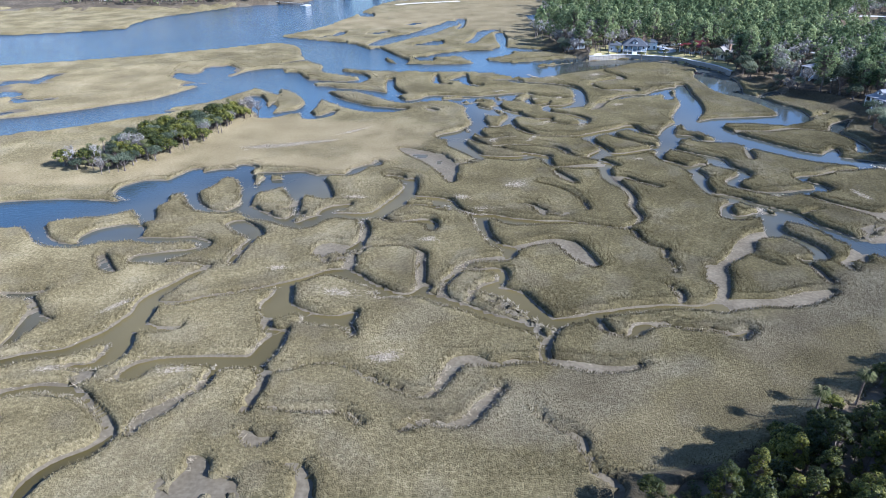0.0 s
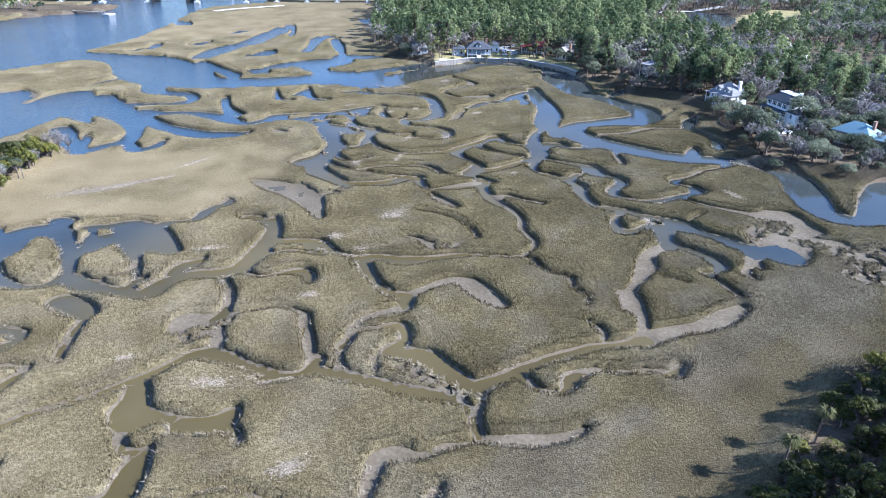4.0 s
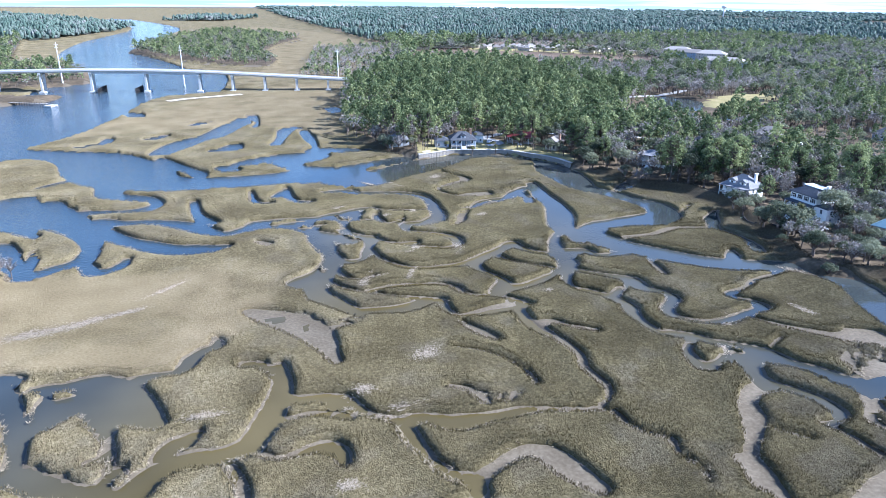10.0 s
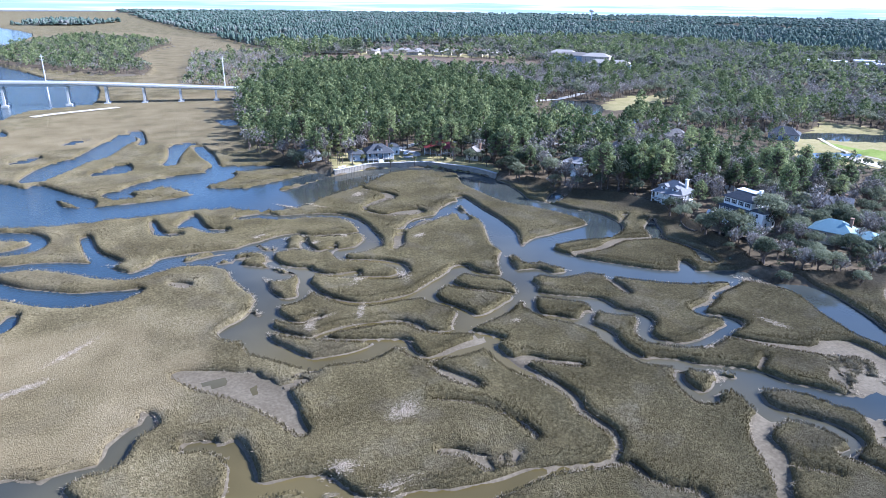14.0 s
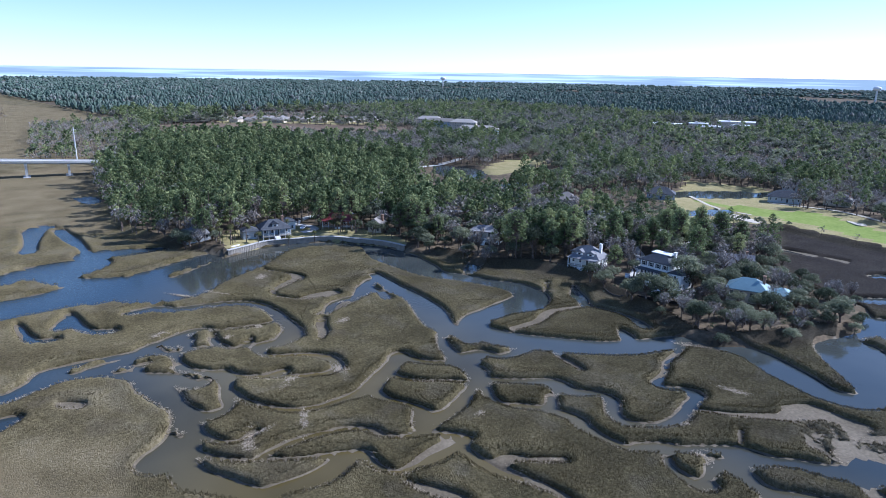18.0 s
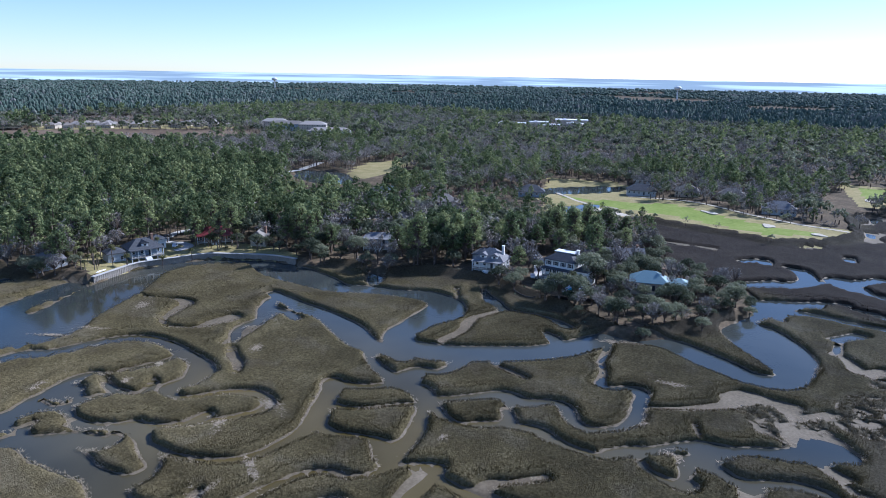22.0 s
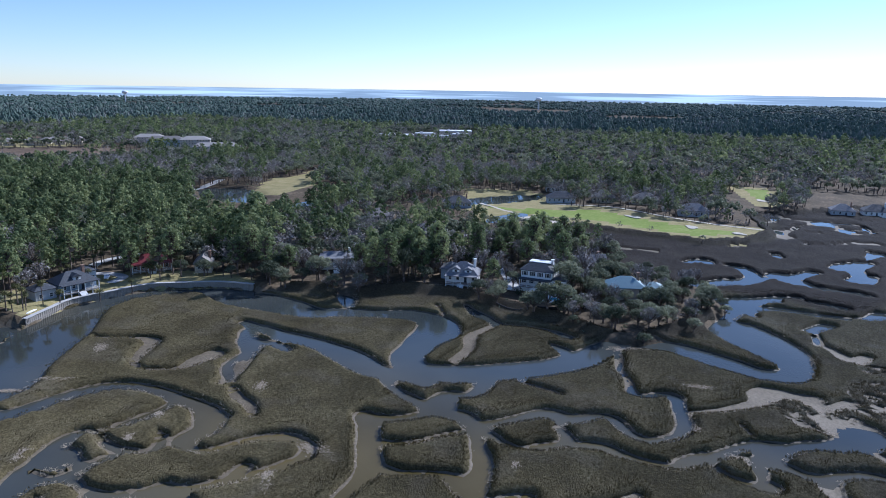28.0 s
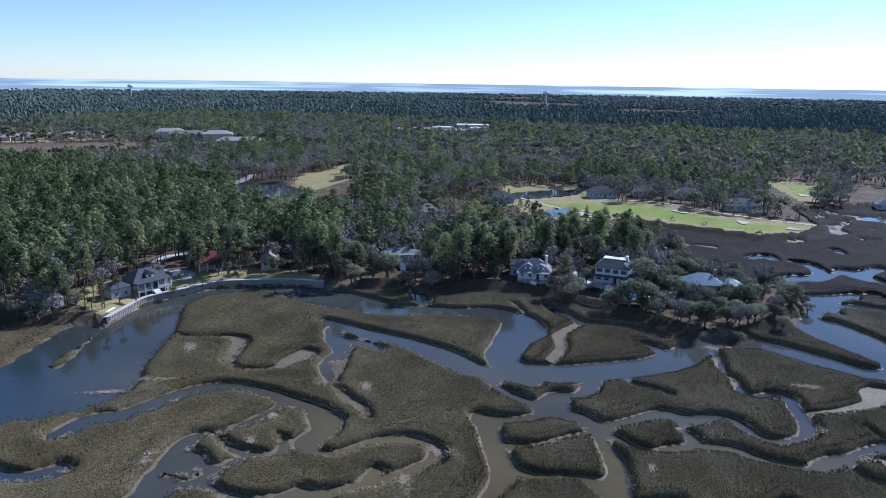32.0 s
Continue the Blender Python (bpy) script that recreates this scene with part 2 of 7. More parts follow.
def water_material():
    m = bpy.data.materials.new("creek_water")
    m.use_nodes = True
    nt = m.node_tree
    b = nt.nodes["Principled BSDF"]
    b.inputs["Roughness"].default_value = 0.06
    b.inputs["IOR"].default_value = 1.33
    b.inputs["Specular IOR Level"].default_value = 0.45
    geo = nt.nodes.new("ShaderNodeNewGeometry")
    n = nt.nodes.new("ShaderNodeTexNoise")
    n.inputs["Scale"].default_value = 0.02
    n.inputs["Detail"].default_value = 3.0
    nt.links.new(geo.outputs["Position"], n.inputs["Vector"])
    silt = nt.nodes.new("ShaderNodeValToRGB")
    clear = nt.nodes.new("ShaderNodeValToRGB")
    for r, stops in ((silt, ((0.35, (0.058, 0.045, 0.015)), (0.65, (0.124, 0.096, 0.039)))), (clear, ((0.35, (0.022, 0.038, 0.052)), (0.65, (0.036, 0.056, 0.072))))):
        for e, (p, c) in zip(r.color_ramp.elements, stops):
            e.position, e.color = p, (*c, 1)
        nt.links.new(n.outputs["Fac"], r.inputs[0])
    # silty in the small creeks, clearer towards the river
    sep = nt.nodes.new("ShaderNodeSeparateXYZ")
    nt.links.new(geo.outputs["Position"], sep.inputs[0])
    mr = nt.nodes.new("ShaderNodeMapRange")
    mr.inputs[1].default_value, mr.inputs[2].default_value = 215.0, 330.0
    off = nt.nodes.new("ShaderNodeMath")
    off.operation = "MULTIPLY_ADD"
    off.inputs[1].default_value = -1.3
    nt.links.new(sep.outputs["X"], off.inputs[0])
    nt.links.new(sep.outputs["Y"], off.inputs[2])
    nt.links.new(off.outputs[0], mr.inputs[0])
    mix = nt.nodes.new("ShaderNodeMix")
    mix.data_type = "RGBA"
    east = nt.nodes.new("ShaderNodeMapRange")
    east.inputs[1].default_value, east.inputs[2].default_value = 70.0, 115.0
    east.inputs[4].default_value = 0.7
    nt.links.new(sep.outputs["X"], east.inputs[0])
    most = nt.nodes.new("ShaderNodeMath")
    most.operation = "MAXIMUM"
    nt.links.new(mr.outputs[0], most.inputs[0])
    nt.links.new(east.outputs[0], most.inputs[1])
    nt.links.new(most.outputs[0], mix.inputs[0])
    nt.links.new(silt.outputs[0], mix.inputs[6])
    nt.links.new(clear.outputs[0], mix.inputs[7])
    nt.links.new(mix.outputs[2], b.inputs["Base Color"])
    nb = nt.nodes.new("ShaderNodeTexNoise")
    nb.inputs["Scale"].default_value = 0.9
    nb.inputs["Detail"].default_value = 3.0
    bp = nt.nodes.new("ShaderNodeBump")
    bp.inputs["Strength"].default_value = 0.12
    bp.inputs["Distance"].default_value = 0.45
    nt.links.new(geo.outputs["Position"], nb.inputs["Vector"])
    nt.links.new(nb.outputs["Fac"], bp.inputs["Height"])
    wind = nt.nodes.new("ShaderNodeMapRange")   # still creeks, wind ripples on the river
    wind.inputs[1].default_value, wind.inputs[2].default_value = 290.0, 480.0
    wind.inputs[3].default_value, wind.inputs[4].default_value = 0.03, 0.9
    nt.links.new(off.outputs[0], wind.inputs[0])
    nt.links.new(wind.outputs[0], bp.inputs["Strength"])
    nt.links.new(bp.outputs[0], b.inputs["Normal"])
    return m


M_WATER = water_material()

# ---- plan: courses of the creeks (width in metres, then the bends) ----
CREEKS, MUDS, SPARSE, ISLETS = [], [], [], []


RILLS = []   # zone, spacing, width, share left dry, seed


def creek(width, *bends):
    CREEKS.append([(a, b, width) for a, b in bends])


def gully(width, *bends):
    MUDS.append([(a, b, width) for a, b in bends])


def islet(*shore):
    ISLETS.append(shore)


def flat(width, *bends):
    SPARSE.append([(a, b, width) for a, b in bends])


REACHES = {"creek": [], "gully": [], "flat": [], "islet": []}


def reach(kind, *bends):
    """A course whose width changes from bend to bend: x, y, width."""
    REACHES[kind].append([(a, b, max(w, 1.0)) for a, b, w in bends])


creek(2.64, (-72, 99), (-74, 96), (-74, 93), (-76, 90))
flat(9, (-38, 75), (-40, 78), (-39, 82), (-37, 84))
flat(5, (-36, 84), (-36, 81), (-33, 77), (-32, 72))
gully(2.2, (-29, 85), (-25, 82), (-22, 81), (-20, 77), (-20, 73))
gully(0.88, (17, 92), (19, 88), (21, 87), (23, 85), (24, 82), (24, 79), (27, 76), (26, 73))
creek(4.08, (-65, 220), (-58, 215), (-50, 211), (-43, 202), (-37, 196), (-32, 189))
creek(6.16, (298, 135), (310, 129), (333, 116))
creek(9, (-71, 441), (-51, 398), (-39, 369), (-48, 362), (-67, 364), (-80, 351), (-90, 347))
creek(8, (-83, 312), (-71, 285), (-69, 301), (-62, 316), (-49, 316), (-34, 315), (-20, 298), (-4, 287))
creek(4.08, (-88, 336), (-74, 338), (-66, 332), (-51, 342), (-35, 329), (-25, 319))
creek(30, (-172, 267), (-154, 275), (-136, 288), (-117, 301), (-101, 332), (-86, 363))
creek(8, (-86, 363), (-69, 338), (-54, 310), (-37, 300))
creek(8, (-57, 300), (-59, 282), (-71, 282))
creek(10, (-103, 321), (-91, 338), (-71, 321))
islet((-137, 240), (-128, 248), (-121, 252), (-122, 245), (-131, 240))
islet((-142, 254), (-126, 264), (-115, 269), (-119, 261), (-133, 253))
islet((-159, 240), (-154, 249), (-148, 245), (-151, 236))
islet((-134, 266), (-124, 275), (-113, 278), (-119, 269))
islet((-162, 256), (-155, 260), (-151, 257), (-156, 253))
islet((-141, 228), (-136, 235), (-128, 235), (-134, 226))
islet((-116, 291), (-104, 300), (-94, 308), (-100, 294))
MARSH = [(-65, 75), (-78, 99), (-88, 117), (-101, 141), (-119, 173), (-132, 195), (-111, 200), (-88, 203), (-62, 206), (-58, 222), (-64, 264), (-68, 289), (-77, 348), (-92, 450), (-104, 478), (-91, 498), (-79, 522), (-61, 582), (-52, 634), (-37, 669), (13, 691), (60, 690), (124, 661), (83, 559), (65, 455), (70, 436), (78, 395), (102, 396), (129, 391), (146, 372), (152, 350), (160, 328), (175, 290), (172, 250), (162, 222), (166, 203), (199, 190), (230, 190), (240, 215), (297, 216), (314, 189), (329, 164), (356, 121), (236, 128), (175, 133), (110, 140), (104, 146), (82, 128), (103, 120), (65, 100), (44, 80), (23, 83), (-5, 84), (-30, 80)]   # the marsh under the flight, where the reaches below run
reach("creek", (-89.4, 198.7, 18.5), (-82.7, 199.6, 14.5), (-76.3, 201.8, 13.4), (-72.7, 210.3, 11.3), (-65.6, 212.3, 10.1), (-60.4, 206, 5.2), (-56.8, 193.9, 3.4), (-55.9, 184.8, 4.1))
reach("creek", (-84, 183.4, 5.7), (-80.1, 175.1, 4.3))
reach("creek", (-75.5, 199.1, 3), (-72, 189.4, 4.2), (-66.7, 182.3, 4.1), (-59.6, 180.4, 3.7), (-55.4, 182.9, 6.4), (-49.7, 177.7, 5.7), (-42.2, 173.2, 4.5), (-36.6, 171, 5.8), (-33.8, 175.1, 5.9), (-27.9, 177.6, 5.5), (-22.2, 176.9, 5.5), (-16.7, 179.3, 5.4), (-12.4, 185.7, 6.1), (-8.5, 196.7, 5.1), (-7.6, 206.5, 2.6))
reach("creek", (-57, 194.8, 5.6), (-54.3, 198.1, 4), (-51.8, 204.4, 8.5), (-46.1, 207.7, 15.1), (-39.7, 200.3, 12.3), (-33.4, 191.3, 4.6))
reach("creek", (-44.5, 197.2, 4), (-40.9, 187.4, 1.7), (-40.1, 178.7, 1.9))
reach("creek", (-42.4, 174.1, 2.7), (-39, 178.3, 3.4))
reach("creek", (-55.8, 184.6, 3.5), (-51.8, 181.6, 2.9), (-48.1, 179.9, 2.3))
reach("creek", (-83.3, 206, 4.6), (-80.8, 209.6, 7.1), (-79, 216.4, 3.8))
reach("creek", (-54.5, 172.4, 6.4), (-50.3, 167.6, 6.4), (-47.2, 164.7, 3.7))
reach("creek", (-48.1, 163, 2.4), (-49.7, 156, 2.6), (-50.2, 150.5, 2.4), (-49.8, 147.8, 0.9))
reach("creek", (-76.7, 162.6, 4.8), (-69.5, 162.1, 4.8), (-65.1, 163.1, 4.2), (-59.6, 160.3, 3.5), (-60, 157.3, 3.3), (-62.9, 155.4, 4.5), (-68, 153.7, 5.9), (-72.9, 151.8, 6.6))
reach("creek", (-69, 149.9, 3.6), (-63.2, 148.9, 2.2), (-58.8, 148.7, 2.1), (-55.1, 147.3, 0.9), (-57.1, 144.5, 2.9), (-59.6, 140.4, 3.1), (-62.2, 135.4, 4.5), (-63.9, 131.7, 4.4), (-63.2, 126.7, 4.8), (-63, 123.4, 4.2))
reach("creek", (-62.2, 121.3, 3.5), (-57.2, 119.9, 2.5), (-53.4, 120.7, 1.5))
reach("creek", (-61.6, 130.6, 2.9), (-55.8, 130.8, 2.2), (-51.4, 133, 2.2), (-46.6, 134.4, 2), (-41.7, 136.1, 2), (-36.7, 138.2, 2.7), (-32.1, 140.4, 3.2), (-27.8, 143.1, 3.3), (-23.9, 144, 5.1), (-19, 140.9, 4.2), (-14.3, 136.7, 3.6), (-9.2, 133.2, 2.9), (-5.2, 133.3, 2.5), (-2.8, 136.8, 3.3))
reach("creek", (-34.6, 138.4, 2.7), (-34.8, 132.4, 5.5), (-35.2, 128.7, 7.3), (-29.6, 124.8, 6), (-24.3, 123, 5.3), (-20.2, 123.1, 5), (-18.3, 125.5, 2.4))
reach("creek", (-20.2, 122.2, 3.4), (-18, 119.3, 2), (-17.4, 116.7, 0.9))
reach("creek", (-35.2, 128.6, 6.7), (-36, 124.4, 2.4), (-34.3, 119.7, 3.1), (-31.8, 119, 3), (-33, 114.8, 5.2), (-33.8, 111.2, 5.5), (-35.2, 108.6, 5.5), (-37.3, 108.6, 5.1), (-42.7, 109, 4.1), (-47.9, 109.2, 3.3), (-52.8, 108.7, 3.8), (-55.7, 107.4, 4.5), (-56.8, 105.6, 5.6))
reach("islet", (-32.6, 121.8, 3.4), (-30.4, 123.6, 2.6))
reach("creek", (-34.6, 107.8, 2.4), (-32.1, 103.4, 1.8), (-32.6, 99.1, 2.1), (-33.3, 95.2, 1.8), (-33.4, 93.9, 1.7))
reach("creek", (-40.5, 107.3, 2.7), (-42, 104.5, 2), (-42.8, 101, 1.7), (-44.9, 98.4, 1.8), (-47.1, 96.6, 1.8))
reach("gully", (-32.4, 105.3, 1.7), (-28.1, 105.6, 1), (-22.9, 107.6, 1.1), (-18.3, 107.1, 1.1), (-13.6, 103.6, 1.1), (-8.2, 100, 1.1), (-4.7, 97.9, 1), (-2.1, 97.6, 1.1), (0, 99.4, 1.4), (1.6, 103.3, 2.1), (3.7, 107.7, 2.8), (6.5, 108.2, 3.3), (10.2, 106.5, 1.5), (14.4, 107.3, 1.5), (19.5, 107.7, 1.6), (25.4, 106.4, 3.4), (31.1, 105, 3.1), (35.3, 105, 1.9), (38.3, 105.9, 0.9))
reach("gully", (-6, 88.8, 0.9), (-3.9, 89.8, 0.9), (-2.1, 90.9, 0.9), (1.6, 89.8, 1.1), (5.1, 90.9, 2), (7.6, 94.6, 2.3), (9.9, 97.4, 1.3), (11.4, 99.4, 0.9))
reach("gully", (-29.9, 95, 0.9), (-24.9, 93.8, 0.9), (-20, 93.6, 0.9), (-15.9, 93.1, 1), (-12.9, 90.1, 0.9))
reach("gully", (17, 92.8, 0.9), (18.5, 89.7, 0.9), (20.7, 88.1, 1), (23, 86.5, 1.4), (23.3, 83.5, 0.9))
reach("creek", (-13.1, 132.7, 2.2), (-7.5, 132.9, 2.6), (-3, 132.9, 3.4), (1.4, 130.3, 4.3), (6.7, 127.1, 3.8), (11.8, 123.4, 4.1), (15.9, 121.1, 4), (19.3, 118.6, 3.1), (21.3, 115.6, 2.1), (20.9, 111.4, 1.9), (20.7, 108.4, 1.5))
reach("creek", (-4, 136.1, 1.3), (-3.7, 142.9, 2.1), (-4.1, 149.1, 2.2), (-3.5, 152.9, 1.2))
reach("gully", (-3.5, 153.2, 1.3), (-5.7, 155.8, 1.2), (-9.6, 157.9, 1.3), (-14.8, 158, 1.3), (-20.5, 157.9, 1.6))
reach("creek", (-21.5, 175.9, 2.1), (-19.3, 168.6, 2.1), (-19.4, 161.2, 2.8), (-21.1, 157.3, 2.3))
reach("gully", (-21.1, 157.2, 2.9), (-24.9, 157.1, 4.5), (-28, 157.2, 5.4), (-29.5, 153.6, 3.6))
reach("flat", (-26.7, 149.3, 2.3), (-24, 153.9, 7.3), (-21.3, 156, 5.3))
reach("gully", (-21.5, 152.3, 1.2), (-21.2, 148.4, 2.4), (-22.5, 144.3, 3.2))
reach("creek", (12.2, 174.2, 2.9), (13.2, 164.2, 2.4), (15.2, 158.6, 3.2), (18.2, 155.8, 4.1), (18.1, 151.1, 2.1))
reach("gully", (16.6, 150.4, 3.8), (10.6, 149.6, 2.4), (7.3, 148.1, 2), (4.5, 145.6, 1.4))
reach("gully", (18.8, 155.6, 3.9), (24.1, 158.1, 3), (30.1, 160.1, 3.8), (33.8, 157.3, 5.5), (35.7, 151.2, 5.3), (37.6, 146.6, 3.4))
reach("creek", (2.1, 139.3, 2.6), (5.6, 144.6, 2.4), (10, 144.6, 2.6), (14.4, 144.3, 3.3), (14.9, 139.4, 2.4), (11.4, 136.1, 4.1), (16.9, 132.8, 5.1), (19.6, 128.4, 4.5), (22.1, 123.9, 4.3), (23.8, 121.2, 4.7), (26.1, 121.6, 4.6), (31.2, 123.2, 3.8), (36.4, 124.9, 3.6), (42.9, 126.3, 3.8), (49.4, 127.1, 3.9), (55.5, 126.8, 3.6), (60.5, 126.6, 4.6))
reach("islet", (3.9, 139.4, 0.9), (9.5, 140.1, 1.7), (13.2, 140.6, 0.9))
reach("creek", (2, 138.3, 1.6), (1.1, 134.4, 1.2), (3.6, 129.7, 1.7))
reach("creek", (7.9, 135, 0.9), (7.1, 130.4, 0.9))
reach("flat", (12.3, 130.2, 4), (17.4, 126.1, 3.8), (21.5, 121, 3.5))
reach("creek", (23.8, 121.2, 2.7), (24.6, 118.9, 1.3), (22.9, 115.3, 1.3), (21.3, 111.6, 1.2))
reach("creek", (33, 121.5, 3.2), (35.1, 117.2, 1.9), (39.2, 115.9, 2.1), (42.1, 119.2, 4.2), (46.6, 120.2, 2.5), (51.8, 118.4, 1.7), (57.4, 117.4, 1.9), (60.5, 115.3, 2.8), (63.4, 117.4, 1.8))
reach("gully", (60.7, 127.1, 4.9), (69.1, 128.3, 4.3), (75.7, 128.3, 4.3), (82.5, 130.7, 5.1), (87.9, 132.7, 3))
reach("gully", (61.7, 128.6, 2), (64.7, 134.1, 2.5), (66.6, 140.1, 3.9), (66.7, 144.2, 5.6))
reach("gully", (53.1, 136.5, 1.4), (54.2, 132.7, 2.4), (53.8, 129.3, 1.2))
reach("creek", (-92.9, 459.8, 19.7), (-77.9, 455.4, 19.3), (-61.9, 439.6, 28.6), (-52.7, 406.4, 44.5), (-41, 386.1, 31.8), (-23.6, 376.2, 24.2), (-10.2, 375.8, 22.8), (3.4, 373.5, 22.9), (17.9, 375.1, 24.6), (32.7, 375, 32))
reach("creek", (-53.7, 383, 13.8), (-54.7, 368.4, 10.7), (-42.4, 358.6, 9.9), (-35.9, 350.7, 4.6), (-40, 342.3, 9.1), (-49.3, 342.3, 6.3), (-60.4, 344.5, 7.7), (-67.4, 344.5, 10.4), (-73.4, 350.4, 13.9), (-78.3, 359.6, 16.7))
reach("creek", (-82.6, 389.4, 5.4), (-79.1, 392.5, 6.4), (-71.7, 399, 5.7), (-65.8, 403.7, 5.8), (-63, 408.8, 6.9))
reach("creek", (-76.1, 345.1, 26.3), (-64, 329, 16.1), (-56.7, 314.3, 10), (-54.8, 301.2, 5.8), (-56.8, 289.6, 8.3), (-62.1, 286.3, 7.7), (-67.1, 282.7, 6.5))
reach("creek", (-55, 286.6, 4.3), (-51.5, 278.6, 6.3), (-45.9, 280.7, 5.6), (-43.3, 287.5, 3.6))
reach("creek", (-56.4, 319.9, 12.7), (-47.4, 308.8, 8.9), (-39, 300, 9.5), (-30.8, 292.6, 11.3), (-21.2, 289.3, 11.4), (-14.4, 290.2, 5.5))
reach("creek", (-55.6, 330, 12.1), (-46.7, 326.4, 8.2), (-36, 324.2, 8.1), (-25.3, 316.2, 9.9), (-15.2, 303.6, 7.2), (-7.9, 304.9, 7.4), (-0.1, 308.2, 10.1), (9.1, 305.8, 8.9), (18.8, 305.4, 10.3))
reach("creek", (-22.4, 347.9, 2.8), (-21.7, 330.3, 4.1), (-19.6, 322.4, 5.9), (-16.2, 316.4, 5))
reach("creek", (0.3, 355.8, 1.8), (0.3, 340.4, 3.6), (5.5, 335.9, 4.3))
reach("creek", (9.9, 345, 6.4), (13.3, 352.4, 4.2))
reach("creek", (15, 356.4, 2.5), (14.5, 339, 4.3), (19.9, 332.7, 6.4))
reach("gully", (-3.2, 290.7, 2.9), (-1.3, 287.8, 4.2))
reach("creek", (18.6, 304.3, 4.5), (15.1, 294.3, 4.1), (16.3, 283.8, 8.5), (16.8, 271.3, 5), (15.7, 261, 4), (11.5, 257.1, 7.7), (8.5, 249.9, 6), (7.7, 241, 7.9), (10.6, 235, 6.8), (14.7, 228, 5.2), (21.6, 226.3, 5.9), (27.4, 225.7, 7.1), (34.3, 227.6, 4.7))
reach("gully", (-11.1, 236.6, 3.8), (-5.8, 230.6, 8.7), (-1.2, 225.6, 10.2), (2.7, 218, 9), (3.9, 209, 4.6), (4.6, 203, 2.1))
reach("flat", (-5.8, 230.5, 5), (0.4, 227.4, 6.6), (6.1, 221.6, 6.5), (13.7, 224.3, 4.9))
reach("gully", (36.9, 220.1, 1.8), (40.9, 216.7, 2.4), (47.9, 218.2, 2.4), (55.5, 218.7, 3.2))
reach("gully", (38.8, 212.6, 1.8), (40.4, 207.2, 3), (42.3, 203.4, 3), (43.1, 201.3, 1.7))
reach("gully", (56.4, 220.4, 3.4), (54.8, 211.2, 3.2), (55.9, 207.4, 2.9), (56.4, 199.9, 3.4), (57.8, 193.3, 2.8), (58, 187.7, 2), (56.2, 182.7, 1.9), (56.4, 177.6, 1.7), (56.5, 174.1, 1.6), (54.5, 170.5, 0.9), (51, 168.2, 1))
reach("gully", (56.1, 206.3, 1.8), (62.3, 203.1, 1.5), (68.9, 198.2, 1.2))
reach("gully", (32.8, 201.4, 1), (38.9, 196.2, 0.9), (42.5, 189.4, 1), (43.1, 183, 1), (42.8, 180.1, 0.9))
reach("flat", (28.9, 180.7, 2.9), (33.7, 177.7, 3.6), (38.3, 179.1, 2.3))
reach("gully", (25.2, 185.1, 1.9), (28.5, 182.5, 2), (29.8, 177.2, 2.4))
reach("creek", (50.6, 167.3, 2), (44.2, 169.3, 2.3), (36.9, 171.9, 3), (28.5, 172.1, 4.8), (21.7, 172.6, 6.4), (18.1, 175, 4.3), (14.2, 176.6, 4.3), (11.4, 175.1, 2.3), (11.2, 169.8, 1.8), (12.4, 165.9, 1.9), (13.1, 162.5, 1.7), (14.6, 158.6, 1.4))
reach("creek", (11, 177, 3.4), (6.6, 180.6, 2.4), (4.4, 184.5, 3.4), (1.8, 187.6, 6.2), (-2.1, 189.8, 4.6), (-6.3, 190.8, 4.7), (-9, 194, 3.4), (-9.4, 198.6, 2), (-9.3, 203.1, 2.6), (-11.6, 207.5, 3.6), (-14.9, 208.8, 3.4))
reach("creek", (2.4, 181.4, 2.8), (-2.3, 184.2, 2.6), (-7.5, 184.5, 2.2), (-11.7, 184, 3.3), (-14.1, 181, 3.1), (-15.6, 177.1, 2.9), (-18.6, 175.7, 2.1), (-23, 177.5, 1.3), (-27.4, 178.1, 1.6), (-31.8, 178.4, 2.2))
reach("creek", (-9.9, 192.3, 3.6), (-12.9, 188.6, 3.1), (-13.9, 185.4, 2.2))
reach("creek", (-15, 174.7, 1.8), (-11.6, 172.5, 1.8), (-6.6, 173.4, 3.3), (-3.7, 173.2, 4.5), (-1.4, 170.6, 2.9), (-1.4, 166.9, 1.7))
reach("creek", (-32.7, 179.7, 2.3), (-30, 182.9, 4.6), (-27.2, 184.2, 4), (-25.7, 185.5, 2.3))
reach("creek", (-56.9, 212.4, 3.3), (-52, 211.4, 4.5), (-47.8, 208.7, 4.3), (-43.5, 203.5, 3.7), (-39.7, 205.5, 4.6), (-36.8, 209.6, 4.9), (-31.5, 210.4, 2.9), (-28.3, 210.7, 3.2), (-25.9, 215.8, 3.9), (-23.4, 218.7, 3.6), (-20.4, 220.1, 3.5), (-20.4, 224.5, 1.2))
reach("creek", (-46.5, 204.9, 9.8), (-49, 201.4, 5.8), (-52.2, 198.2, 4.7), (-54.5, 195.7, 3.6))
reach("islet", (-52.7, 208.1, 1.9), (-49.9, 208.1, 1.9))
reach("creek", (-43.3, 201, 4.6), (-41.1, 194.6, 2.5), (-41.2, 187.9, 1.6), (-41.7, 183.4, 2.2), (-43.7, 182.4, 2.5))
reach("creek", (-38.5, 199, 4.7), (-35.5, 195, 4.3), (-33.6, 191.5, 3.9), (-31.7, 190.7, 1.5))
reach("creek", (85, 190.8, 4.5), (89.1, 187.6, 5), (93.3, 180.8, 4.8), (97, 174.2, 7.2), (101.1, 168.4, 4.1), (104.3, 163.7, 4.5), (106.5, 158.5, 5.4), (113.9, 153.9, 8))
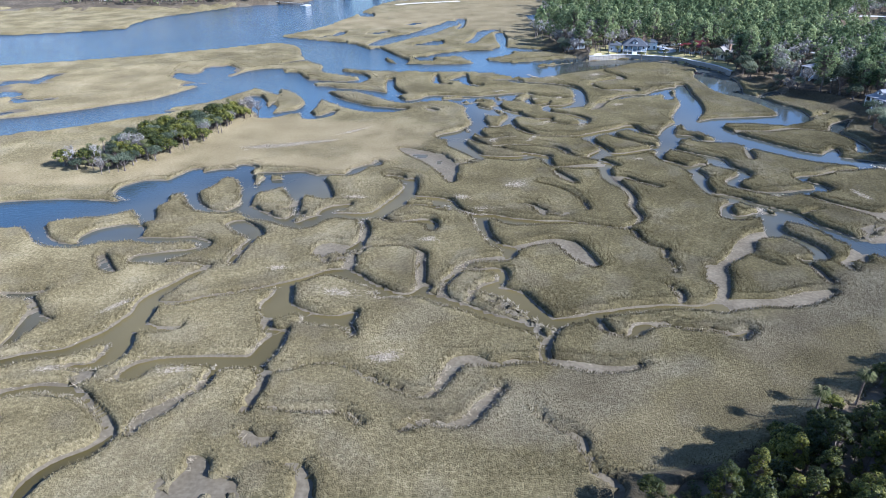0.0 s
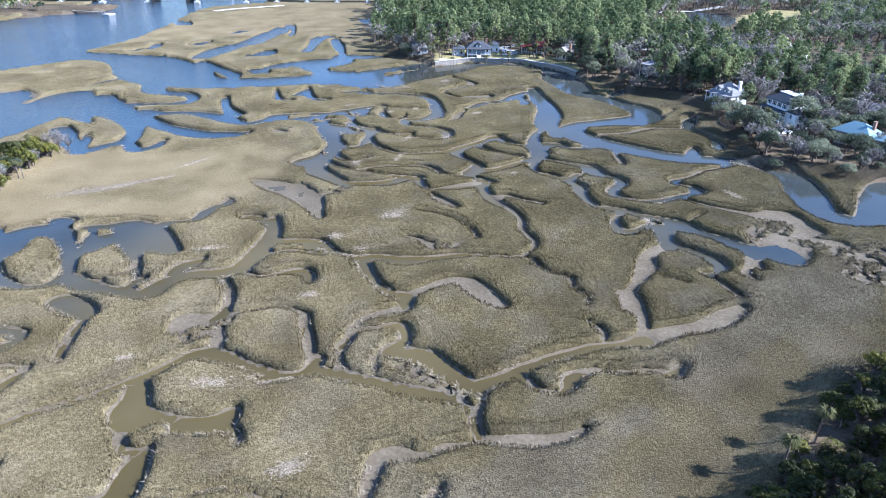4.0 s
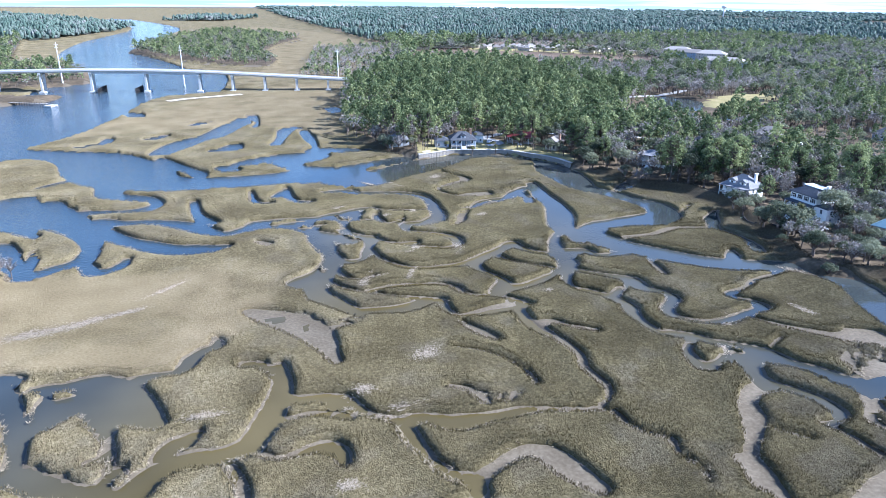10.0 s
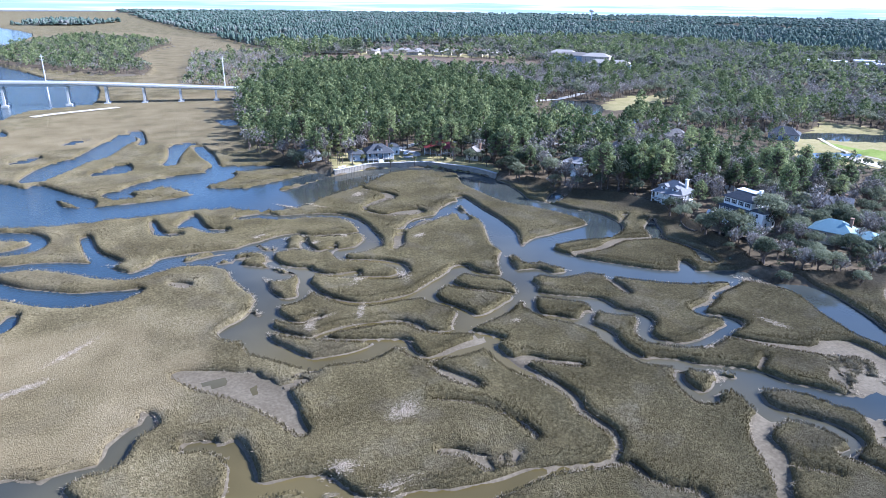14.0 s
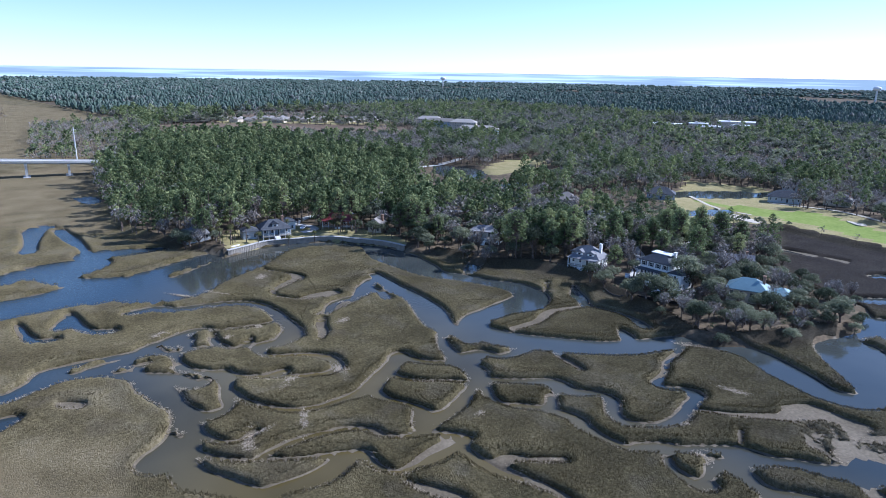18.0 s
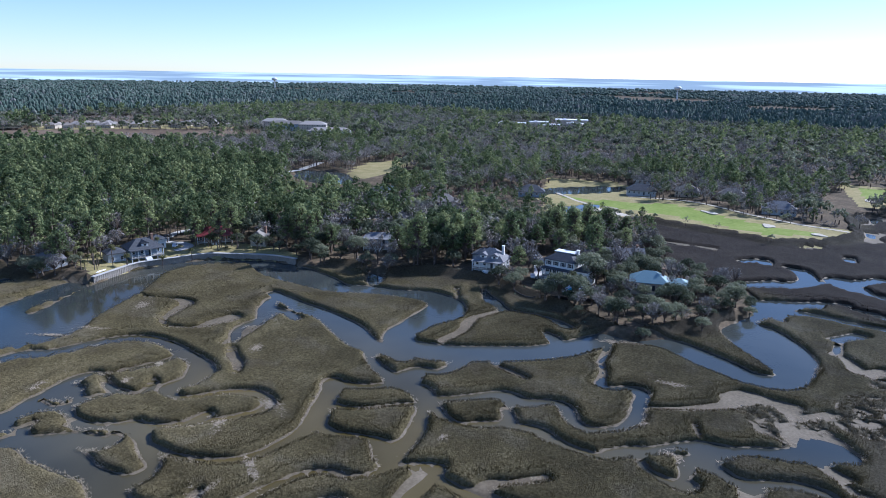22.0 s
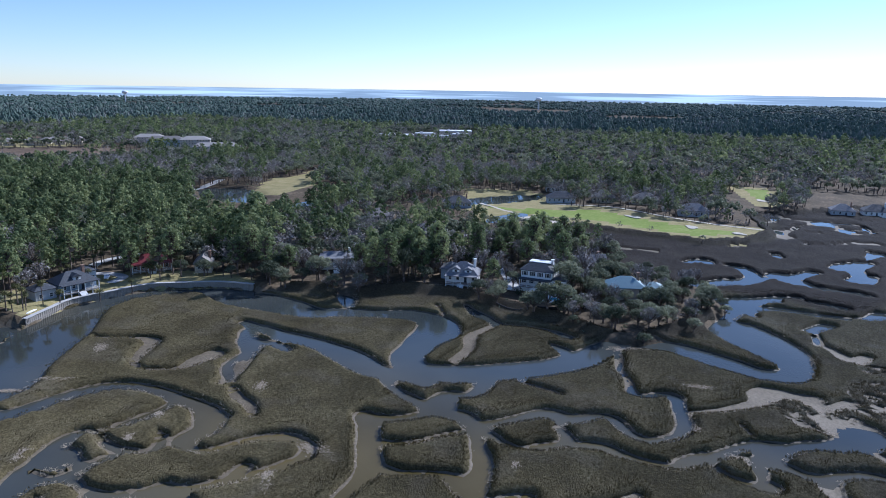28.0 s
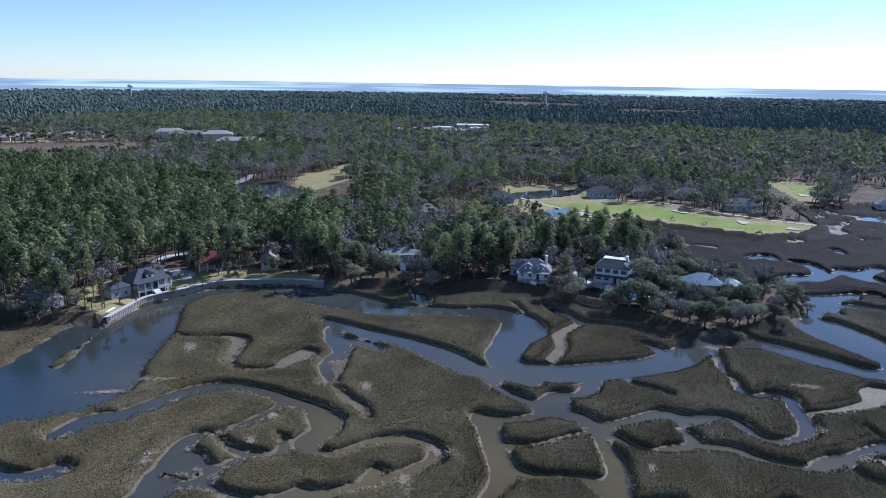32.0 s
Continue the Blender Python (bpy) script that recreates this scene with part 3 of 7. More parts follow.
reach("creek", (89, 187.9, 1), (82.9, 181.3, 2.1), (81.1, 173.8, 3.7), (86.3, 174.3, 3), (90.4, 176.9, 2.9))
reach("islet", (87.4, 172.4, 1.9), (87.2, 171, 1.4))
reach("creek", (93.9, 172.8, 3.8), (90, 166.5, 4.1), (91.2, 162.3, 4), (93.8, 158.9, 4.5), (95.5, 154.9, 4.7), (95.3, 151.1, 4.6), (93.5, 148.7, 1.6), (89.4, 148.3, 2.5))
reach("gully", (88.6, 162.9, 4.6), (85.1, 162.5, 4.3), (80.9, 159.9, 3.3), (78.1, 155.7, 4.6), (73.3, 149.9, 2.8), (69.1, 146.3, 2.6), (65, 141.4, 3.3), (64.3, 138.3, 3.9))
reach("flat", (78.4, 157.5, 2.2), (78.8, 154.2, 2.1))
reach("gully", (88.9, 148.1, 2.2), (90.2, 144.3, 1.7), (90.4, 141, 2), (90.6, 137, 2))
reach("gully", (106.8, 156.1, 3.1), (105.1, 152.8, 2.5), (101.9, 149.1, 1.9), (98.8, 146.2, 2.3), (98.9, 143.7, 2.3))
reach("gully", (52.4, 166, 1.1), (52.6, 161, 0.9), (54.8, 157.2, 0.9), (57.6, 154.3, 0.9), (56.2, 149.7, 0.9), (57.2, 145.3, 1), (56, 142, 0.9))
reach("gully", (78.4, 150.5, 1), (82.8, 145.5, 0.9))
reach("flat", (123.7, 169.2, 7.6), (123, 163.7, 10.4), (129.6, 165.4, 8))
reach("creek", (44.9, 365.9, 32.1), (49.9, 362.4, 28.7), (59, 365.8, 23.3), (71.6, 372.4, 22.7), (84.1, 378.9, 22.5), (97.9, 386.9, 19.3), (109.4, 390.3, 13.2), (121.5, 389.3, 10.5), (133.1, 381.3, 7.3), (141.7, 370, 7.3), (143.8, 355.9, 16.1))
reach("creek", (30.3, 345.2, 6.1), (37.9, 344.4, 7.1), (42, 340.3, 7.2), (49.1, 337.5, 6.8), (57.4, 335.3, 6.5), (63.1, 331.6, 5.7), (66.1, 325, 5.5), (66.4, 316.2, 5), (64.9, 307.9, 5.9), (63.5, 300, 5.9), (61, 293.6, 6))
reach("creek", (29.6, 313.6, 6.1), (36.5, 316.5, 5.6), (41.8, 317.1, 4.2), (46.1, 313.2, 2.7), (50.7, 310.9, 3.6), (58, 309, 3.7), (62.7, 309, 3.7))
reach("creek", (43.3, 311.3, 1.6), (41.2, 306.9, 2.6), (40.9, 301.8, 3), (42.5, 297.2, 2.3), (46.5, 297.1, 2.5), (50, 300.5, 1.4))
reach("creek", (34.9, 312.4, 4), (33.3, 305.2, 3), (36.8, 302.6, 3), (39.5, 302.1, 2.5))
reach("creek", (17.2, 311.2, 2.5), (21.2, 311.5, 3.7), (27.3, 312.5, 7.4), (28.3, 306.1, 8), (32.5, 304.2, 3.8))
reach("islet", (27.9, 312.5, 0.9), (28.1, 308.1, 1), (30.7, 306.3, 0.9))
reach("creek", (27.8, 302.3, 3.9), (25.7, 296.1, 4.1), (28.3, 290.3, 2.5), (33, 284.8, 1.9), (36.7, 278.3, 2.1), (41, 274.7, 3.6), (45.9, 274.3, 3.5))
reach("gully", (75.2, 333.4, 1.1), (78.4, 338, 2), (87.5, 342.6, 3.8), (93.3, 346.4, 4.1), (91.7, 355.4, 2), (88.1, 363.1, 2))
reach("gully", (74.8, 332.1, 2), (79.5, 323.6, 2.3), (85.7, 322.7, 5.8), (92.1, 321.8, 6.9))
reach("gully", (76.2, 306.1, 2), (82.3, 306.9, 3.7), (89.7, 309.3, 3), (99.6, 313.2, 4.2), (105.3, 315.1, 3.4))
reach("gully", (76.1, 301.6, 1.8), (72.2, 297.2, 2.9), (69.2, 290.9, 2.9), (64.8, 286.7, 1.9))
reach("creek", (62.8, 298.5, 7), (56.7, 292.8, 7.4), (50.4, 293.2, 7.1), (47.5, 291, 3), (48.2, 285.5, 3.6), (55.4, 280.6, 3.7), (59.6, 273.8, 4.8), (59.2, 268.1, 3.6), (54.9, 265.2, 4.7), (49.7, 267.4, 4.2), (43.9, 270.9, 3.5), (38.6, 275, 3.2), (34.2, 280.4, 3.9))
reach("creek", (-0, 309.4, 12.7), (7.2, 309.4, 10.4), (15.2, 310, 8), (23.1, 309, 7.5), (28.4, 309.5, 6.1), (34, 311.7, 7))
reach("islet", (3.8, 309.5, 2.1), (10.2, 310.7, 1.9), (16.1, 309.6, 0.9))
reach("islet", (18.5, 304.4, 2.2), (24.2, 303.1, 3.3), (24.5, 297.3, 1.7))
reach("islet", (11.5, 302.7, 1), (15.6, 301.1, 0.9))
reach("creek", (5.7, 304.6, 5.4), (11.7, 300.4, 5.3), (15.9, 294.7, 6.4), (21.5, 289, 6.8), (24.5, 281, 6), (27.8, 282, 3.6))
reach("creek", (31.1, 307, 3.8), (27.5, 300.8, 2.5), (26.1, 294.2, 4.7), (28.8, 286.9, 2.3), (32.9, 283.5, 5.4), (31.3, 277, 3.7), (28, 270.5, 3.1), (26.3, 264.9, 3.4), (22.1, 263.3, 4.8))
reach("creek", (29.3, 271.6, 3.7), (30.3, 266, 2.9), (32.2, 259.6, 2.9), (35.7, 253.9, 3.7), (41.1, 251, 3.7), (47, 250.5, 4), (53.2, 249.9, 4.8), (57.9, 251.3, 5.6), (64.5, 255.4, 5.5), (71.2, 259, 5.7), (76.6, 262.7, 5.5))
reach("creek", (18.6, 284, 3), (17.8, 277.3, 4.2), (17.1, 271, 5.5), (17.9, 265, 7.3), (22, 263.1, 5.1))
reach("creek", (16.2, 267.1, 5.4), (12.3, 258.6, 6.6), (9, 253.6, 10.3), (6.3, 250.7, 12.4))
reach("islet", (11.8, 261, 0.9), (12.5, 259, 0.9))
reach("creek", (17.3, 262.5, 2), (15.8, 256.2, 2.6), (17.6, 250.4, 2.7), (21.3, 248.3, 2.7), (25.1, 249.8, 2.3))
reach("creek", (11.6, 250.1, 2.9), (15, 243.6, 2.8), (20.6, 239, 2.5), (26.4, 234.5, 2.7), (32.1, 231.3, 2.7), (37.8, 227.8, 2.8), (37.8, 224.5, 2.5), (37.6, 220.6, 2.6), (39.6, 216.8, 2.7), (43.3, 215.9, 2.8), (48.2, 216.1, 4), (53.2, 216, 3.7), (57.2, 216.8, 2.9))
reach("creek", (21.2, 240, 2.2), (25.3, 240.4, 2.9), (30.7, 240.5, 3.9), (35.8, 239.8, 3.4), (41.6, 237.8, 3.1), (44.9, 234.3, 3.1), (45.8, 229.9, 2.6), (49.3, 226.8, 2.6), (54, 224.8, 3.1), (58.2, 220.5, 2.7), (59.3, 217.4, 3.7))
reach("creek", (59.3, 234.1, 2.7), (56.5, 228.9, 5.7), (54.1, 225.7, 3.6))
reach("creek", (58.7, 229.3, 8.3), (64, 229.1, 5), (69.8, 230.8, 4.7), (75, 233.6, 3.4), (79.8, 235.1, 3.6))
reach("creek", (56.5, 249.7, 5.4), (56.9, 244.1, 3.5), (59.6, 237.4, 3), (60.4, 232.8, 3.8))
reach("creek", (59.9, 217.9, 1.6), (56.2, 215.5, 2.8), (55.3, 211.8, 3.2), (54.6, 208.2, 3.4), (54.6, 204, 3.5), (55.7, 199.4, 3.4))
reach("gully", (56.1, 206.6, 1.8), (60.3, 205.6, 3), (63.9, 201.2, 1.6), (68.2, 197.3, 1.4))
reach("creek", (66.2, 253.5, 3.9), (69.2, 247.3, 2.9), (75.5, 241.6, 2.9), (79.4, 237.6, 3.5), (83.6, 235.5, 4.2))
reach("creek", (75.3, 261.3, 7.2), (78.3, 254.6, 5.3), (83.5, 249.2, 5.3), (85.7, 243, 7.8), (83.2, 237, 5.6), (85.6, 233.4, 4.9), (90.6, 228.3, 4.6), (95.7, 223.1, 6.3), (95.2, 216.8, 6.9), (99.8, 210.7, 4.1), (98.6, 206.9, 4.5), (94.1, 203.6, 4.1), (92.2, 198.9, 4.4), (96, 193.8, 3.8), (102.6, 191.5, 4.9), (111.7, 193.4, 3.8), (118, 194.7, 4.5), (118.7, 198.8, 3.5), (115.9, 202.1, 3.8), (116.5, 205.5, 3.1), (125, 207.8, 2), (129.8, 210.8, 2.1), (135.8, 211.8, 2.6), (142.5, 213.2, 2))
reach("creek", (82, 235.1, 3.1), (77.6, 228.7, 2.9), (77.1, 223.9, 2.6), (79.4, 219.9, 4.5), (84.1, 215.1, 4.2), (89.6, 218.6, 2.9))
reach("creek", (82.9, 214.3, 4.5), (84.6, 207.6, 4.8), (83.1, 203.7, 4.4), (82.3, 197.6, 3.9), (82.6, 192.4, 3.9), (86.7, 188, 3.9), (92, 184.1, 3.5), (98.2, 179.2, 3.7), (100.5, 175.2, 5), (102.4, 170, 3.7), (105.4, 165.2, 3.7), (107.2, 160.2, 5.2), (109, 155.4, 6.1), (113.8, 149.4, 8.1))
reach("creek", (118.8, 331.8, 4.5), (116.1, 322.6, 6.9), (113.4, 308.7, 8.8), (111.4, 296.3, 8.8), (107.1, 285.1, 11.3), (101.4, 273.1, 9.8), (101.6, 264.9, 8.1), (98.1, 256.2, 4.8))
reach("creek", (96.6, 267.1, 3.5), (91.6, 261.2, 3.9), (88.1, 253.4, 6), (88.9, 248.9, 9.5), (94.9, 249.1, 6.1), (97.8, 243.4, 4.9), (106.3, 242, 5.3))
reach("islet", (95.1, 264.1, 1.1), (97.1, 259.7, 1.1))
reach("creek", (113.2, 325.6, 6), (104.8, 320.1, 6.3), (98.4, 313.5, 6), (91.5, 313.8, 3.6), (85, 311.2, 3.4), (78.9, 304.3, 1.9))
reach("creek", (106.2, 318.5, 5.1), (106, 310, 4.6), (103.6, 304.2, 3.6))
reach("creek", (142.2, 365, 8.3), (140.4, 347.9, 19.2), (138.6, 331.9, 17.7), (136.9, 317.1, 12.7), (141.9, 306.9, 11.1), (145.3, 295.5, 10), (149.1, 285, 12.9), (146.3, 274.3, 12.5), (136.1, 270, 15.8), (125.3, 270.4, 11.9), (113.7, 269.7, 10.6), (107.3, 263.8, 11.3), (107.4, 255.4, 13.8), (110.5, 247.2, 13.7), (117.3, 237.9, 13.6), (124.6, 229.2, 12.4), (133.1, 222.9, 12.1), (143, 218.9, 10.8), (151.7, 213.9, 10.6), (154.2, 206.2, 10.5), (155, 198, 11), (152.1, 190.5, 11.9), (148.6, 183.3, 12), (144.6, 175, 10.7), (145, 168.4, 11.3), (151, 164.6, 8.5), (163.4, 168.3, 17.2), (172.7, 174.4, 21), (181.6, 180.4, 19.4), (189.3, 183.9, 6.5), (203.2, 184.1, 13.3), (213.1, 181.7, 13.7), (220, 174.6, 9.1), (223.3, 168.9, 8.5))
reach("creek", (206, 184.2, 12.5), (217.8, 191.7, 9.9), (226, 197.7, 9), (228.8, 200.5, 6.8), (237.2, 194.9, 5.1), (247.3, 185.7, 5.3), (248, 180.2, 8.5), (254.7, 174.5, 5.3))
reach("creek", (149.8, 309.8, 5.4), (157.6, 315.5, 7.5), (167.4, 321.3, 5.8))
reach("creek", (154.8, 275, 1.4), (163.1, 281.2, 1.7))
reach("creek", (169, 272.2, 1.4), (164, 268.3, 4.2), (158.3, 262, 6.2), (153, 254.3, 4.3), (153.9, 249.3, 3.8), (154.4, 240.8, 3.7), (152.9, 234.8, 4.4), (149.6, 229.5, 4.9))
reach("gully", (152.9, 254.3, 3.8), (147.1, 256.1, 3.7), (137.1, 258.4, 4.3), (127.7, 255.3, 3.9), (117.5, 255.9, 4.4))
reach("creek", (141.6, 233.4, 2.9), (139.3, 229.7, 5.1), (135.6, 225.2, 4.7))
reach("gully", (110.7, 190.2, 3.2), (115.4, 183.2, 3.2), (122.1, 176.3, 4.4), (127.5, 174.7, 5.4), (131.5, 172.7, 7.5), (131.6, 166.4, 5.4), (132, 161.6, 4.3))
reach("gully", (109.2, 179.6, 1), (103.8, 177, 1.3))
reach("flat", (119.2, 164.4, 11.3), (126.5, 160.4, 11.5), (126.8, 154.7, 7.2), (116.4, 157, 5.3))
reach("creek", (87.2, 185.4, 2.1), (83.5, 182.1, 2.5), (82.4, 177.5, 3.1), (83.8, 174.7, 3), (89.7, 175.8, 2.5), (94.3, 177.1, 3))
reach("islet", (93.9, 179.6, 0.9), (95.5, 177.5, 0.9))
reach("islet", (86.8, 172.7, 3.6), (85.6, 169.8, 3.1))
reach("creek", (95.9, 174.7, 3.7), (91.7, 172, 3.9), (90.8, 167.3, 3), (91.6, 162.3, 3), (94, 157.9, 3))
reach("gully", (107.8, 155.1, 3.4), (105.6, 151.7, 3.1), (103.8, 147.6, 2.8))
reach("gully", (110.2, 233.4, 2.2), (108.7, 226.9, 2.8), (107.5, 223, 2.3))
reach("creek", (235.7, 194.9, 7.8), (239.8, 186.4, 7), (248.7, 177.6, 7.2))
reach("creek", (265.3, 163.6, 12.4), (257.1, 160.1, 9.4), (251.4, 152.5, 5.5), (248.9, 142.9, 5.4))
reach("creek", (212.5, 179.3, 8), (219.8, 175.1, 6.6), (227.6, 166.8, 4.8), (231.4, 158.7, 4.1))
reach("creek", (210.6, 173.8, 5.8), (212.8, 164.4, 5.8), (209.7, 157.6, 4.3), (208.4, 146.1, 4.2))
reach("creek", (191.8, 157.3, 5.1), (199.1, 152.2, 5.9))
reach("creek", (179.8, 156.6, 2.3), (185.2, 156.9, 2.4))
reach("creek", (227.5, 155.4, 4), (222.6, 145.2, 4.6))
reach("creek", (206.7, 182.2, 16.6), (214.6, 187.9, 9.8), (223.2, 194.1, 8.1), (231.2, 198.4, 5.5), (241.1, 191, 4.1), (243.8, 184.8, 7.7), (244.5, 180.6, 9.2), (255.2, 173.9, 8.8), (264.4, 175.5, 7.5), (272.5, 179.4, 7.7), (274.1, 184.2, 5))
reach("creek", (256.4, 171.8, 7), (260.1, 168.8, 5.3))
reach("creek", (273.7, 202, 6.1), (280.1, 195.5, 8.6), (273.8, 192.4, 4.4))
reach("creek", (213.7, 180.1, 8.6), (222.1, 174.9, 4.3), (229.1, 165.6, 3.7), (230.4, 158.1, 3))
reach("creek", (207, 177.6, 7.9), (211.1, 170.5, 6.1), (211.8, 163.3, 6.7), (211.1, 156.2, 5.9), (210.5, 149.3, 4.5), (212.1, 140.9, 3.9), (214.6, 136.7, 6.4), (219.7, 132.5, 9))
reach("creek", (202.5, 176.9, 3.8), (198.3, 174.8, 3.1))
reach("creek", (264.3, 163.6, 8.8), (257.3, 159.3, 11.3), (252.9, 154.2, 7.7), (249.6, 146.5, 6.7), (249, 138.9, 6.6), (246.5, 133.6, 5.6))
reach("creek", (262.6, 161.5, 10.8), (271.9, 154.1, 7.5), (277.6, 149.9, 7.6))
reach("creek", (309.7, 163.5, 5.5), (301.8, 162.1, 4.5))
reach("creek", (290.1, 137.8, 9.8), (298.4, 133, 13.6), (308.6, 125.2, 8.8))
reach("creek", (292.9, 133.3, 10.9), (279.1, 131.2, 6.2), (270.3, 132.8, 12), (280.7, 128.1, 8.6))
reach("gully", (189.6, 158.6, 4.7), (196.1, 154.5, 5), (198.7, 152.1, 4))
reach("gully", (189.1, 157, 1.8), (181.3, 156.1, 1.1), (176.9, 156.9, 3.7), (174.4, 153.9, 3.2), (168.8, 151.1, 4.2), (165.3, 149, 5.9), (171, 144.6, 4))
reach("creek", (226.4, 150.8, 4.3), (223.3, 143.8, 4.2))
reach("gully", (128.9, 176.7, 3.3), (126.9, 173.8, 5), (130.8, 170.1, 4.4), (131.2, 166.2, 4.1), (129.8, 162.3, 4.7), (128.5, 158.5, 3.6), (133, 153.6, 3.9))
reach("flat", (125.4, 168.4, 7.6), (118.1, 161.9, 10.5), (115.3, 157.2, 7.6))
reach("flat", (130, 147.8, 11.3), (143.4, 142.2, 18.6), (128.1, 140, 13.9))
reach("flat", (160.4, 142.4, 9.9), (159, 137.5, 9.7))
reach("gully", (117.7, 157.2, 10.2), (117.3, 153.8, 10.6), (115.7, 150.5, 5.3))
reach("creek", (94.8, 181, 3.9), (99.9, 174.7, 3.9), (102, 168, 4), (105.9, 161.5, 4.8), (110.4, 156.1, 6.7), (115.6, 151.6, 6.8))
reach("creek", (-123.8, 180.8, 21.1), (-114.6, 181.5, 20.9), (-106, 183.7, 16.5), (-96.2, 183.4, 13.6), (-89.2, 186.1, 10.2), (-84.2, 188.2, 10.3))
reach("creek", (-110, 172.7, 4.1), (-103.1, 163.6, 3.5), (-96, 159.4, 3.8), (-90.5, 160, 4.6), (-89.1, 165.1, 9.9), (-84.6, 166.9, 13.1))
reach("creek", (-83.4, 153.7, 1.2), (-80.1, 147.6, 2.9), (-76.8, 144.6, 2))
reach("creek", (-98.1, 135.1, 3.1), (-92.6, 134.2, 3.9), (-89.5, 135.4, 2.8))
reach("creek", (-90.8, 133.1, 1.5), (-87.1, 128.3, 1.9), (-85.3, 122.6, 4.3), (-85.3, 118.3, 3.1), (-86, 114.3, 2.4))
reach("creek", (-86.4, 125.8, 3.2), (-82.3, 123.6, 2.7))
reach("creek", (-83.3, 108.6, 4.8), (-79.2, 111, 4), (-73.2, 112.2, 4), (-68.9, 116, 5), (-65.7, 119.1, 5.8), (-64, 125.1, 4.9))
reach("creek", (-63.7, 117.1, 4.1), (-62.9, 111.2, 4.9), (-65.7, 107.5, 2.9), (-69.9, 107.5, 1.9))
reach("creek", (-78, 99.2, 3.5), (-72.8, 100.8, 3), (-66.3, 99.9, 3.6), (-62.2, 97.5, 2.6), (-56.5, 92.2, 1.7), (-54.3, 88.1, 2.9), (-55.5, 84.7, 3.1), (-58.9, 82.3, 3.7), (-61.5, 78.8, 3.4), (-62.1, 75.2, 2.6))
reach("flat", (-65.1, 104, 3.8), (-57.8, 103.9, 3.3))
reach("gully", (-50.7, 88.4, 1.8), (-50.3, 92.1, 2.9), (-48.2, 94.2, 3.8), (-46, 96.5, 1.9), (-44.8, 98.8, 1.3))
reach("gully", (-37.8, 77.1, 4.5), (-37.3, 80.9, 2.9), (-38.8, 83, 0.9))
reach("gully", (-32.1, 88.4, 1.9), (-29.8, 86.3, 2.5), (-27.6, 86.9, 1.7))
reach("creek", (-112.9, 466.4, 30.8), (-91.1, 459.6, 24.2), (-70.8, 442.5, 29.1), (-60.6, 414.4, 36.4))
reach("creek", (-36.4, 445.5, 12.9), (-28, 462.8, 17.2), (-18.9, 476.6, 15.6), (-9.3, 486.1, 16), (1.8, 511.8, 15.6), (9.7, 526.6, 15.2), (13.1, 546.4, 6.5))
reach("creek", (-8.1, 444.2, 11.1), (-2.1, 447, 13.7), (1.5, 457, 7.4))
reach("creek", (-0.6, 407.1, 9.3), (6.5, 411.4, 14.5), (15.3, 415.5, 16.3), (23.5, 413.3, 26.5), (35.5, 416.4, 20.7), (41.9, 437.2, 3.3), (42.8, 461.6, 6.9), (43.9, 489.4, 5.7))
reach("creek", (19.1, 551.8, 8.9), (20.6, 528.2, 2.9), (16.9, 507.6, 5.3))
reach("creek", (22.3, 450.8, 7.5), (27.3, 466.3, 6.1), (34, 492.2, 9.9), (40.3, 500.3, 10.4))
reach("creek", (43.5, 428.5, 18), (55.1, 424.9, 13.7), (66.6, 421.3, 9.5))
reach("creek", (-41.7, 486.8, 9.5), (-35.8, 493.9, 8.1))
reach("creek", (-77.1, 476, 7.5), (-66.3, 480.7, 7.6), (-64.5, 493.8, 6.6))
reach("creek", (-36.1, 431.2, 6.8), (-28, 411.8, 8.6), (-20.5, 397.4, 8.9), (-18.2, 388.7, 5.8))
reach("creek", (-7.5, 403, 10), (-5.2, 396.2, 9.7))
reach("creek", (21.8, 400.2, 12.4), (26.2, 392.5, 11.2), (36.1, 386.9, 11.1), (46.5, 383.7, 12.2), (78.4, 395.9, 12.2))
reach("creek", (-57.4, 586.3, 12.2), (-53.1, 572.6, 11.7))
reach("creek", (-17.9, 528, 7.3), (-10.7, 536.8, 7.6))
reach("creek", (77.7, 574.3, 10.9), (79.9, 554.4, 14.7))
RUSH_BED = [(228, 190), (240, 215), (262, 236), (300, 250), (330, 262), (323, 238), (318, 209), (313, 196), (333, 171), (362, 160), (430, 168), (520, 60), (420, 20), (300, 90), (235, 120), (215, 150)]
# winding rills among the larger creeks
RILLS.append(([(-300, 330), (-180, 372), (-120, 395), (-85, 350), (-120, 305), (-180, 275), (-300, 220)], 30.0, 3.0, 0.5, 241))
RILLS.append((RUSH_BED, 34.0, 2.6, 0.45, 221))
# the tidal river and the water at the foot of the seawall
creek(118, (-620, 330), (-420, 405), (-270, 435), (-150, 490), (-105, 560))
creek(150, (-150, 540), (-85, 640), (-60, 740), (-55, 830))
creek(105, (-55, 820), (-85, 960), (-120, 1120), (-120, 1400), (-70, 1900), (-200, 2500))

